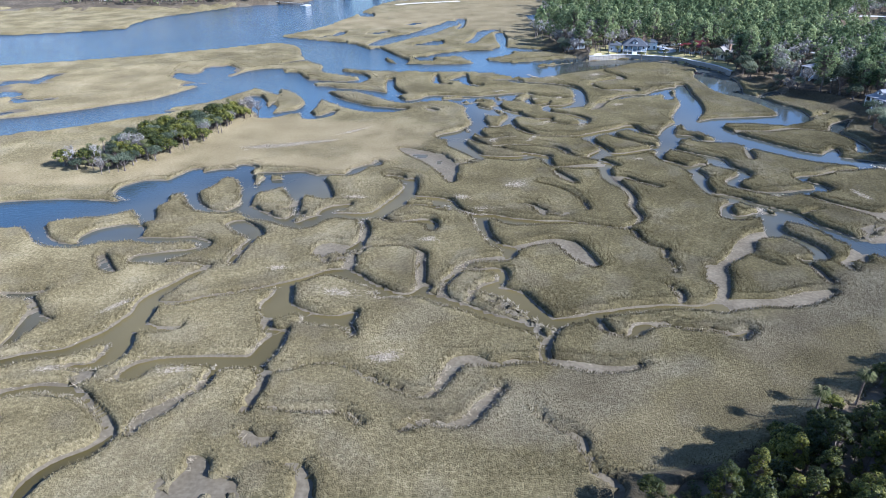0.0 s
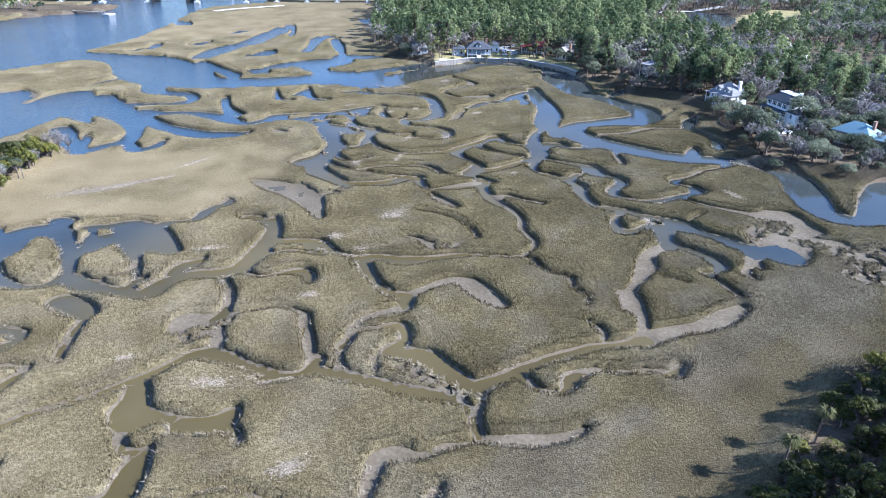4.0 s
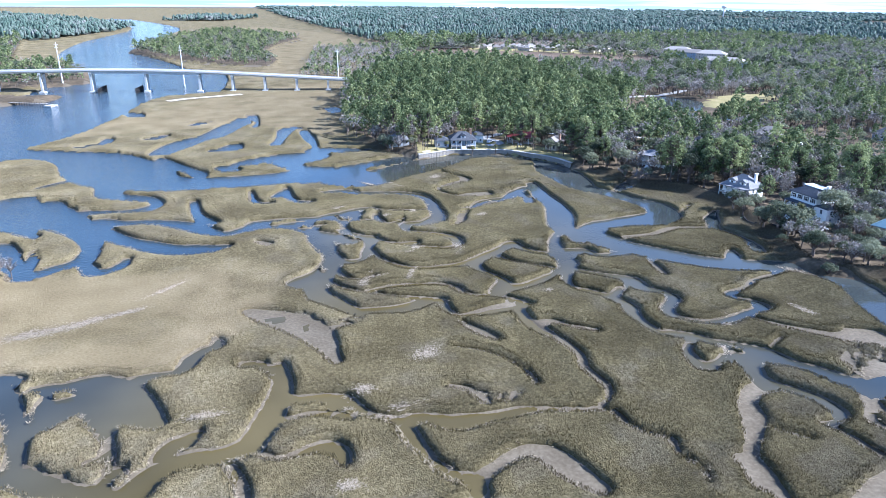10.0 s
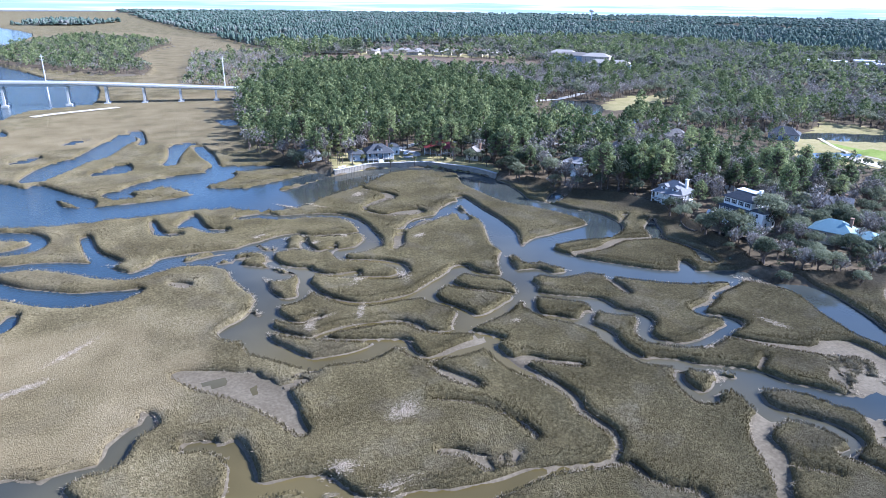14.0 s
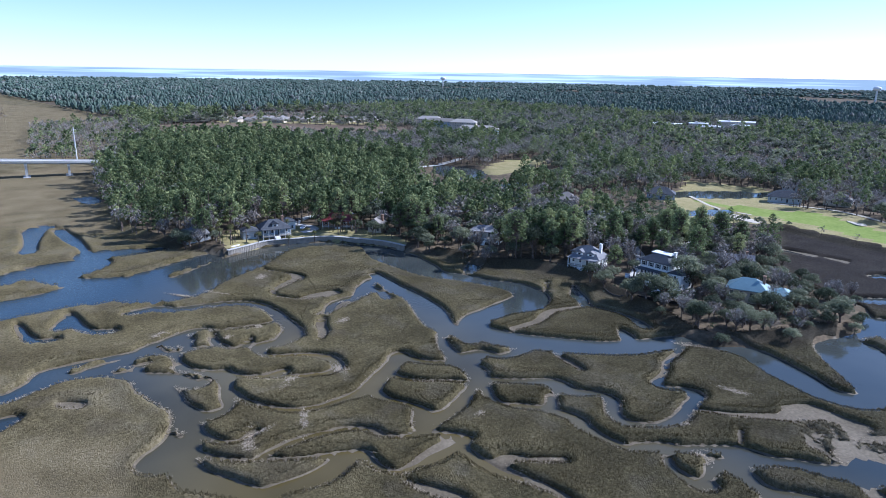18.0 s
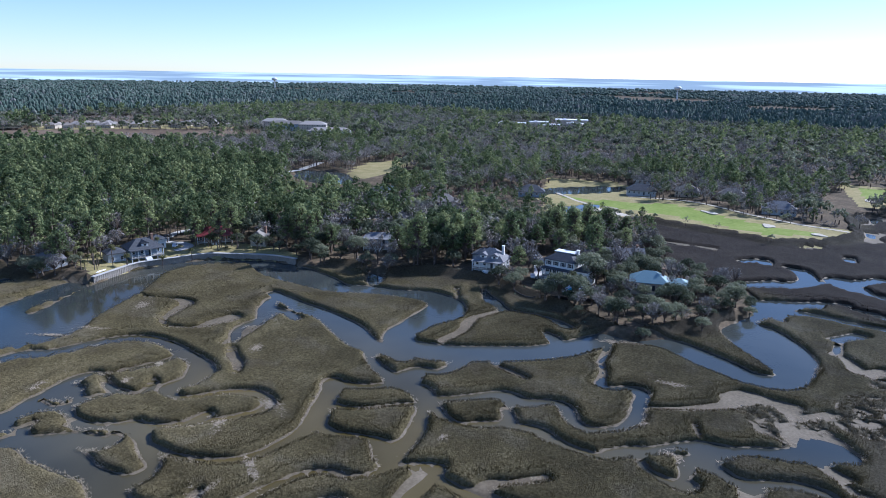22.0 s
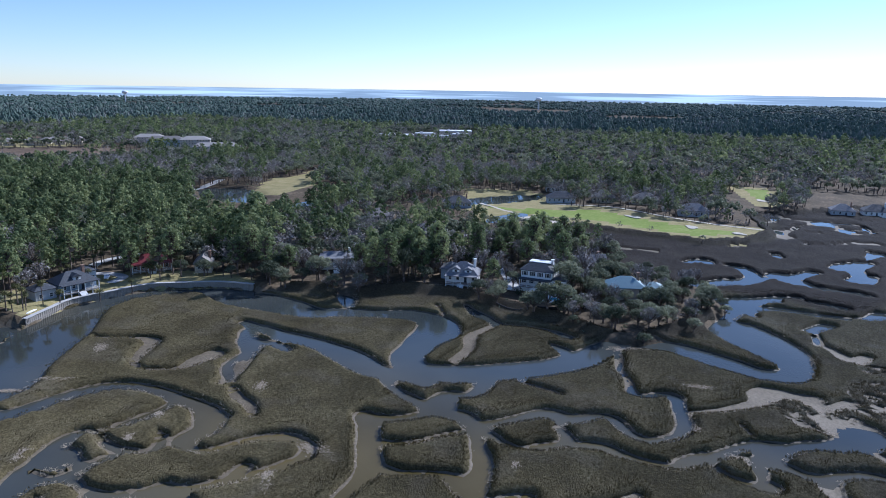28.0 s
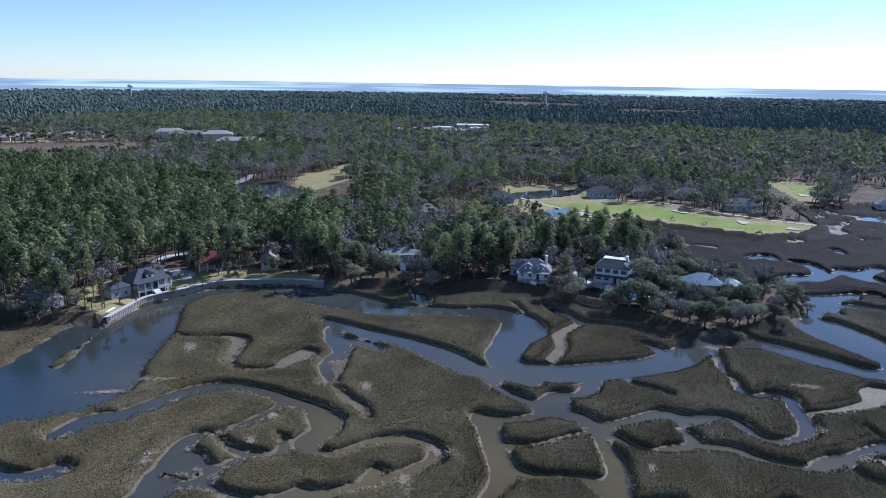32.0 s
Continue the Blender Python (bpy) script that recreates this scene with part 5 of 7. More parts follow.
M_ROOF_TEAL = plain("pale_teal_metal", (0.22, 0.33, 0.36), 0.4, 0.9, 1.1, 1.2, 0.1, 0.5)
M_ROOF_RED = plain("red_metal", (0.17, 0.03, 0.035), 0.5, 0.8, 1.15, 1.2, 0.1, 0.5)
M_ROOF_TAN = plain("tan_shingles", (0.30, 0.27, 0.24), 0.85, 0.75, 1.25, 1.0, 0.2, objrand=0.9)
M_ROOF_FLAT = plain("white_membrane", (0.75, 0.75, 0.75), 0.6, 0.9, 1.05)
M_GLASS = plain("dark_window_glass", (0.03, 0.04, 0.05), 0.06, 0.8, 1.2, spec=0.8)
M_SHUTTER = plain("dark_shutters", (0.035, 0.04, 0.05), 0.6)
M_WOODDECK = plain("weathered_timber", (0.30, 0.27, 0.23), 0.85, 0.7, 1.25)
M_CONC = plain("bridge_concrete", (0.52, 0.51, 0.48), 0.85, 0.85, 1.08, 0.3)
M_DARKTIMBER = plain("dark_tarred_timber", (0.035, 0.033, 0.032), 0.8)
M_POOL = plain("pool_water", (0.10, 0.42, 0.52), 0.08, 0.95, 1.05, spec=0.6)
M_STEEL = plain("pale_galvanised_steel", (0.6, 0.6, 0.6), 0.5)
M_CARWHITE = plain("white_car_paint", (0.75, 0.75, 0.76), 0.25, 0.98, 1.02)
M_TYRE = plain("black_rubber", (0.02, 0.02, 0.02), 0.9)


def ground_z(px, py):
    i, j = np.searchsorted(gx, px) - 1, np.searchsorted(gy, py) - 1
    return float(GZ[j, i])


# ---- trees ----
rng = np.random.default_rng(7)


def leaf_tris(n, centre, radii, size, flatten=0.5):
    """n loose leaf sprays as triangles in the shell of an ellipsoid, facing mostly out and up."""
    d = rng.normal(size=(n, 3))
    d /= np.linalg.norm(d, axis=1)[:, None]
    c = np.array(centre) + d * np.array(radii) * rng.uniform(0.78, 1.04, (n, 1))
    nrm = d + rng.normal(size=(n, 3)) * 0.32 + (0, 0, flatten)
    nrm /= np.linalg.norm(nrm, axis=1)[:, None]
    u = np.cross(nrm, rng.normal(size=(n, 3)))
    u /= np.linalg.norm(u, axis=1)[:, None] + 1e-9
    v = np.cross(nrm, u)
    s = size * rng.uniform(0.6, 1.3, (n, 1))
    return np.stack([c - u * s * 0.6 - v * s * 0.4, c + u * s * 0.6 - v * s * 0.35, c + v * s * 0.75], 1)


def stick(p, q, r0, r1, sides=5, graft=None):
    """A tapered limb as triangles, grafted to a point of the trunk."""
    p, q = np.array(p, float), np.array(q, float)
    ax = q - p
    ax /= np.linalg.norm(ax) + 1e-9
    u = np.cross(ax, (0.3, 0.9, 0.2))
    u /= np.linalg.norm(u)
    v = np.cross(ax, u)
    a = np.arange(sides) * 2 * math.pi / sides
    ring = np.cos(a)[:, None] * u + np.sin(a)[:, None] * v
    lo, hi = p + ring * r0, q + ring * r1
    if graft is not None:
        lo[0] = graft
    j = (np.arange(sides) + 1) % sides
    return np.concatenate([np.stack([lo, lo[j], hi[j]], 1), np.stack([lo, hi[j], hi], 1)])


def pine(h=20.0, spread_=4.2, clumps=15, leaves=60, size=0.72, bare_to=0.5):
    wood = [stick((0, 0, -0.4), (0.15, 0.1, h * 0.55), 0.26, 0.18)]
    fork = wood[0][5][2]
    wood.append(stick((0.15, 0.1, h * 0.55), (0.3, -0.1, h * 0.97), 0.18, 0.04, 5, fork))
    crown = []
    for k in range(clumps):
        f = (k + 0.5) / clumps
        zc = h * (bare_to + (0.96 - bare_to) * f ** 0.8)
        rad = spread_ * math.sqrt(max(0.04, 1 - (1.25 * f - 0.3) ** 2)) * rng.uniform(0.55, 1.0)
        a = k * 2.4 + rng.uniform(-0.5, 0.5)
        c = (rad * math.cos(a), rad * math.sin(a), zc)
        r = rng.uniform(1.5, 2.2) * spread_ / 4.6
        crown.append(leaf_tris(leaves, c, (r, r, r * 0.62), size))
        if leaves > 20:
            wood.append(stick((0.2, 0, zc - rad * 0.3), c, 0.07, 0.03, 3, fork))
    crown.append(leaf_tris(leaves, (0.3, -0.1, h * 0.97), (1.1, 1.1, 1.2), size))
    return np.concatenate(wood), np.concatenate(crown)


def oak(h=11.0, spread_=6.0, clumps=26, leaves=54, size=0.62):
    wood = [stick((0, 0, -0.4), (0.2, 0.1, h * 0.3), 0.5, 0.38, 6)]
    fork = wood[0][6][2]
    crown = []
    for k in range(clumps):
        f = (k + 0.5) / clumps
        a = k * 2.4
        rad = spread_ * math.sqrt(f) * rng.uniform(0.75, 1.05)
        zc = h * (0.42 + 0.5 * math.sqrt(max(0, 1 - (rad / (spread_ * 1.08)) ** 2))) * rng.uniform(0.86, 1.06)
        c = (rad * math.cos(a), rad * math.sin(a), zc)
        r = rng.uniform(1.3, 2.1) * spread_ / 6.0
        crown.append(leaf_tris(leaves, c, (r, r, r * 0.75), size))
        if k % 3 == 0 and leaves > 20:
            wood.append(stick((0.2, 0.1, h * 0.28), np.array(c) * (0.85, 0.85, 0.92), 0.2, 0.06, 4, fork))
    return np.concatenate(wood), np.concatenate(crown)


def bare(h=12.0, spread_=4.6, limbs=16, twigs=26, thick=1.0, moss=6):
    wood = [stick((0, 0, -0.4), (0.1, 0.2, h * 0.35), 0.34, 0.26, 6)]
    fork = wood[0][6][2]
    crown = []
    for k in range(limbs):
        a = k * 2.4 + rng.uniform(-0.3, 0.3)
        up = rng.uniform(0.5, 1.0)
        tip = np.array((spread_ * math.cos(a) * (1.25 - up) * 1.5, spread_ * math.sin(a) * (1.25 - up) * 1.5, h * (0.35 + 0.65 * up)))
        root = np.array((0.1, 0.2, h * rng.uniform(0.22, 0.45)))
        wood.append(stick(root, tip, 0.13 * thick, 0.03 * thick, 3, fork))
        for _ in range(twigs):
            t = rng.uniform(0.35, 1.0)
            p = root + (tip - root) * t
            d = rng.normal(size=3) + (0, 0, 0.35)
            d /= np.linalg.norm(d)
            q = p + d * rng.uniform(0.9, 2.0)
            side = np.cross(d, rng.normal(size=3))
            side *= 0.10 * thick / (np.linalg.norm(side) + 1e-9)
            crown.append(np.stack([p - side, p + side, q])[None])
        if moss:
            crown.append(leaf_tris(moss, tip * (0.9, 0.9, 0.93), (1.0, 1.0, 0.9), 0.55))
    return np.concatenate(wood), np.concatenate(crown)


def palm(h=6.5, fronds=26):
    wood = [stick((0, 0, -0.3), (0.15, 0.1, h), 0.2, 0.17, 6)]
    crown = []
    for k in range(fronds):
        a = k * 2.4
        rise = 0.9 - 1.7 * (k / fronds)
        c = np.array((0.15, 0.1, h))
        d = np.array((math.cos(a), math.sin(a), 0))
        s = np.array((-math.sin(a), math.cos(a), 0))
        m = c + d * 0.8 + np.array((0, 0, 0.7 * rise))
        for q in np.linspace(-0.55, 0.55, 7):   # fan of narrow leaflets
            e = m + d * (0.95 - abs(q) * 0.6) + s * q * 1.5 + np.array((0, 0, -0.35 - 0.5 * abs(q)))
            crown.append(np.stack([m - d * 0.1 + s * (q * 0.5 - 0.09), m - d * 0.1 + s * (q * 0.5 + 0.09), e])[None])
        crown.append(np.stack([c, m - s * 0.12, m + s * 0.12])[None])
    return np.concatenate(wood), np.concatenate(crown)


def shrub(r=1.4, n=90, leaf=0.5):
    return stick((0, 0, -0.2), (0, 0, r * 0.6), 0.08, 0.04, 3), np.concatenate([leaf_tris(n // 3, (rng.uniform(-.5, .5) * r, rng.uniform(-.5, .5) * r, r * 0.6), (r * .75, r * .75, r * 0.6), leaf) for _ in range(3)])


def tri_mesh(name, tris, mat, smooth=False):
    n = len(tris)
    me = raw_mesh(name, tris.reshape(-1, 3), np.arange(3 * n).reshape(n, 3), smooth=smooth)
    me.materials.append(mat)
    return me


KINDS = {"pine": (M_PINE, "pine_tree", "tall slender pine with a bare trunk and clumped green crown", "pine tree"),
         "oak": (M_OAK, "live_oak", "broad live oak with a dense dark green crown", "oak tree"),
         "bare": (M_BARE, "bare_tree", "leafless grey hardwood hung with grey moss", "bare tree"),
         "palm": (M_PALM, "palmetto", "palmetto palm with a shaggy head of fan fronds", "palm tree"),
         "slash": (M_LITLEAF, "slash_pine", "dense yellow-green pine of the near wood", "pine tree"),
         "bay": (M_LITLEAF, "bay_tree", "dense bright green bay tree at the wood's edge", "bay tree"),
         "brush": (M_LITLEAF, "bush", "bright green bush at the wood's edge", "bush"),
         "shrub": (M_OAK, "shrub", "low dark evergreen shrub", "shrub")}
NEAR = {"pine": [pine(18, 3.5, 24, 62, 0.48, 0.4), pine(21, 3.9, 28, 62, 0.48, 0.46), pine(19, 3.3, 22, 62, 0.46, 0.42), pine(15, 3.6, 22, 62, 0.48, 0.34)],
        "oak": [oak(10.5, 5.0, 34, 62, 0.42), oak(9.5, 4.4, 28, 62, 0.4), oak(12.0, 5.4, 38, 62, 0.42), oak(8.0, 3.6, 22, 62, 0.4)],
        "bare": [bare(), bare(14, 5.0, 18), bare(10, 4.2, 14)],
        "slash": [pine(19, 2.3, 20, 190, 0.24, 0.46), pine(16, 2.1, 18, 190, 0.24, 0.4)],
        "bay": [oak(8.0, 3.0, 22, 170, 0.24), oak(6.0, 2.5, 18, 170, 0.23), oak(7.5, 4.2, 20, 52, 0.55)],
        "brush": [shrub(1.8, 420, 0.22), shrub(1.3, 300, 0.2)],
        "palm": [palm(), palm(5.0), palm(8.0)],
        "shrub": [shrub(), shrub(1.9)]}
MID = {"pine": [pine(16.5, 3.6, 13, 21, 0.9, 0.36), pine(19.5, 3.9, 14, 21, 0.92, 0.42), pine(14.5, 3.4, 12, 21, 0.88, 0.32), pine(18.0, 3.2, 12, 21, 0.86, 0.44), pine(12, 3.6, 11, 21, 0.88, 0.28)],
       "oak": [oak(10.5, 4.8, 12, 20, 1.0), oak(9, 4.2, 10, 20, 0.95), oak(11.5, 5.0, 12, 20, 1.0)],
       "bare": [bare(11.5, 4.2, 10, 9, 2.0, 7), bare(13.5, 4.6, 10, 9, 2.0, 7)]}
FAR = {"pine": [pine(15, 4.0, 7, 7, 2.0, 0.32), pine(18, 4.2, 7, 7, 2.1, 0.36), pine(12, 3.8, 6, 7, 2.0, 0.28)],
       "oak": [oak(10.5, 4.8, 6, 6, 2.4), oak(11.5, 5.2, 6, 6, 2.5)],
       "bare": [bare(12, 5.4, 7, 4, 4.0, 5), bare(14, 5.8, 7, 4, 4.0, 5)]}
MASTERS = {}


def tree(kind, px, py, variant, turn, size):
    """One tree of its own: trunk and crown."""
    mat, name, label, cat = KINDS[kind]
    key = (kind, variant)
    m = Matrix.Translation((px, py, ground_z(px, py) - 0.1)) @ Matrix.Rotation(turn, 4, "Z")
    if key not in MASTERS:
        wood, crown = NEAR[kind][variant]
        ob = base(name, label, cat, m, cat + "s of the shore" if kind != "shrub" else "shrubs of the shore")
        for nm, tris, mt in (("trunk", wood, M_BARK), ("crown", crown, mat)):
            c = new(nm, tri_mesh(nm, tris, mt))
            c.parent = ob
        MASTERS[key] = ob
    else:
        ob = copy_thing(MASTERS[key], m)
    ob.scale = (size, size, size * (0.92 + 0.16 * ((px * 7.3 + py * 3.1) % 1)))
    return ob


def forest(name, label, spots, table):
    """Woods too many to count, joined: spots are (kind, x, y, z, turn, size)."""
    woods, crowns = [], {}
    for kind, px, py, pz, turn, size in spots:
        wood, crown = table[kind][int(turn * 97) % len(table[kind])]
        c, s = math.cos(turn) * size, math.sin(turn) * size
        r = np.array(((c, s, 0), (-s, c, 0), (0, 0, size)))
        at = np.array((px, py, pz))
        woods.append((wood[:10] if table is FAR else wood[:12]) @ r + at)
        crowns.setdefault((kind, int(turn * 1009) % 12), []).append(crown @ r + at)
    ob = base(name, label, "woodland", Matrix.Identity(4), kind="stuff")
    for nm, lists, mt in [("trunks", woods, M_BARK)] + [({"pine": "pine_crowns", "oak": "oak_crowns", "bare": "bare_crowns"}[k[0]], v, KINDS[k[0]][0]) for k, v in crowns.items()]:
        c = new(nm, tri_mesh(nm, np.concatenate(lists), mt))
        c.parent = ob
        c["kind"] = "stuff"


# places kept free of trees: x, y, radius
CLEAR = [(200, 264, 6), (182, 250, 6), (222, 271, 6), (182, 245, 6), (185, 265, 6), (179, 278, 6), (182, 272, 6), (184, 285, 6), (191, 254, 6), (209, 270, 6), (184, 336, 6), (179, 338, 6), (181, 328, 6), (192, 279, 6),
         (180, 250, 9), (182, 258, 7), (174, 246, 6), (186, 236, 6), (177, 281, 9), (181, 288, 7), (179, 275, 6), (179, 333, 8), (172, 328, 6), (184, 346, 6), (160, 374, 6), (158, 368, 5),
         (112, 406, 13), (124, 404, 13), (98, 402, 8), (134, 398, 10), (150, 405, 10), (140, 418, 9), (120, 417, 9), (152, 385, 9), (145, 398, 7),
         (186, 337, 10), (188, 281, 10), (196, 250, 11), (186, 244, 7), (199, 221, 11), (228, 241, 10), (174, 252, 7),
         (200, 262, 5), (208, 268, 5), (216, 275, 5), (362, 352, 12), (413, 295, 13), (425, 268, 12), (427, 240, 11), (395, 208, 11), (200, 436, 9), (165, 432, 7), (178, 428, 6)]
OPENS = [CLEARING, [(334, 505), (403, 483), (380, 440), (330, 430), (310, 460)], POND_LAWN, [(386, 344), (401, 315), (391, 283), (338, 271), (325, 296), (324, 322)], [(501, 190), (552, 162), (379, 167), (396, 184)], GOLF, GOLF_FAR, GOLF_EAST, GARDEN, [(395, 1060), (585, 930), (612, 975), (425, 1110)], FIELD, FIELD_BACK, [(540, 660), (590, 700), (660, 880), (610, 905), (540, 760)], [(850, 650), (900, 560), (1040, 570), (1030, 640), (900, 690)]]


def plant(x0, y0, x1, y1, gap, lands, seed, outside=None):
    """Jittered tree spots on firm land in a rectangle."""
    r = np.random.default_rng(seed)
    xs, ys = np.meshgrid(np.arange(x0, x1, gap), np.arange(y0, y1, gap))
    xs, ys = (xs + r.uniform(-.5, .5, xs.shape) * gap).ravel(), (ys + r.uniform(-.5, .5, ys.shape) * gap).ravel()
    d = np.full(xs.shape, 1e9)
    for poly in lands:
        d = np.minimum(d, outline_field(poly, xs, ys))
    ok = (d < -1.0) & (pond_field(xs, ys) > 3)
    for poly in OPENS:
        ok &= outline_field(poly, xs, ys) > 2.0
    for cx_, cy_, rad in CLEAR:
        ok &= np.hypot(xs - cx_, ys - cy_) > rad * 0.85
    if outside is not None:
        ok &= ~outside(xs, ys)
    return xs[ok], ys[ok], -d[ok], r


def zone_kind(px, py, depth, u):
    pines = smooth_noise(np.array(px), np.array(py), 70, 77)
    if py > 400 and px < 330:
        w = (0.86, 0.06) if depth > 14 else (0.5, 0.28)
    elif px < 245 and py < 262:
        w = (0.04, 0.72)
    elif px < 330:
        w = (0.40, 0.34) if pines > 0.5 else (0.2, 0.46)
    else:
        w = (0.34, 0.38) if pines > 0.55 else (0.10, 0.58) if pines > 0.42 else (0.08, 0.30)
    return "pine" if u < w[0] else ("oak" if u < w[0] + w[1] else "bare")


COMMON = {"pine": 4, "oak": 4, "bare": 3, "palm": 3, "shrub": 2}
# trees along the shores, one by one
xs, ys, dep, r = plant(146, 182, 240, 238, 5.2, [MAINLAND], 18)
for px, py, d in zip(xs, ys, dep):
    u = r.uniform()
    kind = "oak" if u < 0.68 else "shrub" if u < 0.85 else "bare"
    tree(kind, px, py, int(u * 997) % COMMON[kind], r.uniform(0, 6.28), r.uniform(0.55, 0.75) * (0.75 if d < 6 else 1.0))
near_zone = lambda a, b: (a < 262) & (b < 436)
xs, ys, dep, r = plant(60, 170, 262, 436, 6.2, [MAINLAND], 11)
shore_rest, count = [], 0
for px, py, d in zip(xs, ys, dep):
    u, turn, size = r.uniform(), r.uniform(0, 6.28), r.uniform(0.66, 1.1)
    kind = zone_kind(px, py, d, u)
    if px < 245 and py < 236:
        continue
    if d < 5:
        kind = "oak" if u < 0.55 else ("bare" if u < 0.75 else "shrub")
        size *= 0.8
    if (d < 26 or py < 290) and count < 520:
        count += 1
        tree(kind, px, py, int(u * 997) % COMMON[kind], turn, size)
    else:
        shore_rest.append((kind if kind != "shrub" else "oak", px, py, ground_z(px, py), turn, size))
forest("woodland_behind_shore", "mixed pine, oak and bare trees behind the shore", shore_rest, MID)

# palmettos and pines on the lawn and round the houses
for k, (px, py) in enumerate([(92, 400), (95, 404), (99, 401), (103, 398), (94, 410), (99, 409), (88, 404), (116, 394), (128, 391), (139, 388), (140, 394), (146, 384),
                              (122, 420), (128, 424), (135, 418), (146, 412), (152, 376), (154, 370), (92, 416), (88, 412), (196, 236), (205, 234), (214, 232), (176, 240)]):
    tree("palm", px, py, k % 3, k * 1.7, 0.8 + 0.1 * (k % 4))
for k, (px, py) in enumerate([(143, 392), (148, 390), (155, 394), (138, 402), (158, 366), (162, 362), (100, 418), (92, 420), (142, 410), (131, 426)]):
    tree("pine", px, py, k % 4, k * 1.3, 0.95)

for k, (kind, px, py) in enumerate([("bare", 81, 410), ("bare", 88, 413), ("oak", 76, 413), ("bare", 102, 413), ("bare", 110, 416), ("oak", 88, 408), ("oak", 151, 377), ("bare", 162, 384), ("oak", 163, 374), ("oak", 145, 398), ("shrub", 144, 389), ("shrub", 150, 380), ("oak", 158, 398),
                                    ("bare", 204, 246), ("bare", 206, 240), ("bare", 200, 236), ("oak", 178, 262), ("shrub", 172, 250), ("shrub", 174, 258), ("oak", 181, 272), ("shrub", 178, 290), ("bare", 193, 296), ("oak", 176, 342), ("shrub", 176, 336), ("bare", 196, 326), ("bare", 198, 348)]):
    tree(kind, px, py, k % COMMON[kind], k * 1.9, 0.62 if kind == "oak" else 0.8)

for kind, spots, size in (("bare", [(172, 372), (174, 383), (168, 361), (173, 357), (161, 369), (114, 431), (113, 437), (124, 440), (206, 235), (224, 234), (221, 241), (200, 241), (239, 258), (250, 235)], 0.9), ("oak", [(157, 376), (154, 366), (148, 386), (155, 357), (159, 352), (158, 382)], 0.55), ("palm", [(103, 407), (109, 413), (91, 400), (95, 408), (88, 401), (141, 424), (151, 431), (141, 397), (144, 392), (123, 407), (127, 414)], 0.95),
                          ("pine", [(142, 405), (144, 412), (150, 405), (169, 423), (169, 415), (190, 310), (187, 304), (186, 298), (191, 295), (200, 296), (204, 308), (206, 317), (219, 276)], 0.95), ("shrub", [(183, 254), (180, 250), (182, 247), (184, 257), (183, 239)], 0.9)):
    for k, (px, py) in enumerate(spots):
        tree(kind, px, py, k % COMMON[kind], k * 2.3, size * (0.85 + 0.1 * (k % 4)))

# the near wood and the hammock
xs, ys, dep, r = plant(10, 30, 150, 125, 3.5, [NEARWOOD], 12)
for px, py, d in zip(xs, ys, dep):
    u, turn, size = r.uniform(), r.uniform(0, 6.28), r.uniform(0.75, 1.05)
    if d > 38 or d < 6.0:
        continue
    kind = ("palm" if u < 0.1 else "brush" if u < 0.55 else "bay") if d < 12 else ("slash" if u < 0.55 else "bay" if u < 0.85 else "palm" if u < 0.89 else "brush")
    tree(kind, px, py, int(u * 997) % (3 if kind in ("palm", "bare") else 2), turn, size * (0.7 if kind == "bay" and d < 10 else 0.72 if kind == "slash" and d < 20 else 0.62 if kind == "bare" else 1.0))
xs, ys, dep, r = plant(-130, 200, -60, 295, 3.6, [HAMMOCK], 13)
for px, py, d in zip(xs, ys, dep):
    u, turn, size = r.uniform(), r.uniform(0, 6.28), r.uniform(0.7, 1.0)
    kind = "bay" if u < 0.42 else "palm" if u < 0.74 else "bare" if u < 0.86 else "oak"
    tree(kind, px, py, 2 if kind == "bay" else int(u * 997) % COMMON[kind], turn, size * (0.62 if kind in ("oak", "bare") else 0.9))

# the woods farther off
spots = []
xs, ys, dep, r = plant(60, 60, 560, 760, 6.5, [MAINLAND], 14, outside=near_zone)
for px, py, d in zip(xs, ys, dep):
    if outline_field([(430, 140), (700, -120), (1500, -120), (1500, 60), (560, 130)], np.array([px]), np.array([py]))[0] < 0:
        continue
    spots.append((zone_kind(px, py, d, r.uniform()), px, py, 1.8, r.uniform(0, 6.28), r.uniform(0.62, 1.12) * (0.5 if 285 < px < 375 and py < 385 else 0.7 if px < 300 and py < 385 else (0.3 if (px - 340) * 0.626 + (py - 522) * 0.78 > -100 else 0.5) if 232 < px < 372 and abs((px - 340) * 0.78 - (py - 522) * 0.626) < 30 and py < 540 else 1.0)))
forest("mixed_woodland", "mixed winter woodland of pines, oaks and bare trees", spots, MID)
spots = []
xs, ys, dep, r = plant(60, -300, 1150, 1300, 9.0, [MAINLAND], 15, outside=lambda a, b: (a < 560) & (b < 760) & (b > 60))
for px, py, d in zip(xs, ys, dep):
    spots.append((zone_kind(px, py, d, r.uniform()), px, py, 1.8, r.uniform(0, 6.28), r.uniform(0.6, 1.2)))
forest("distant_woodland", "distant winter woodland", spots, FAR)
RIVER_WOOD = [(83, 750), (141, 715), (224, 827), (296, 1159), (164, 1115)]
spots = []
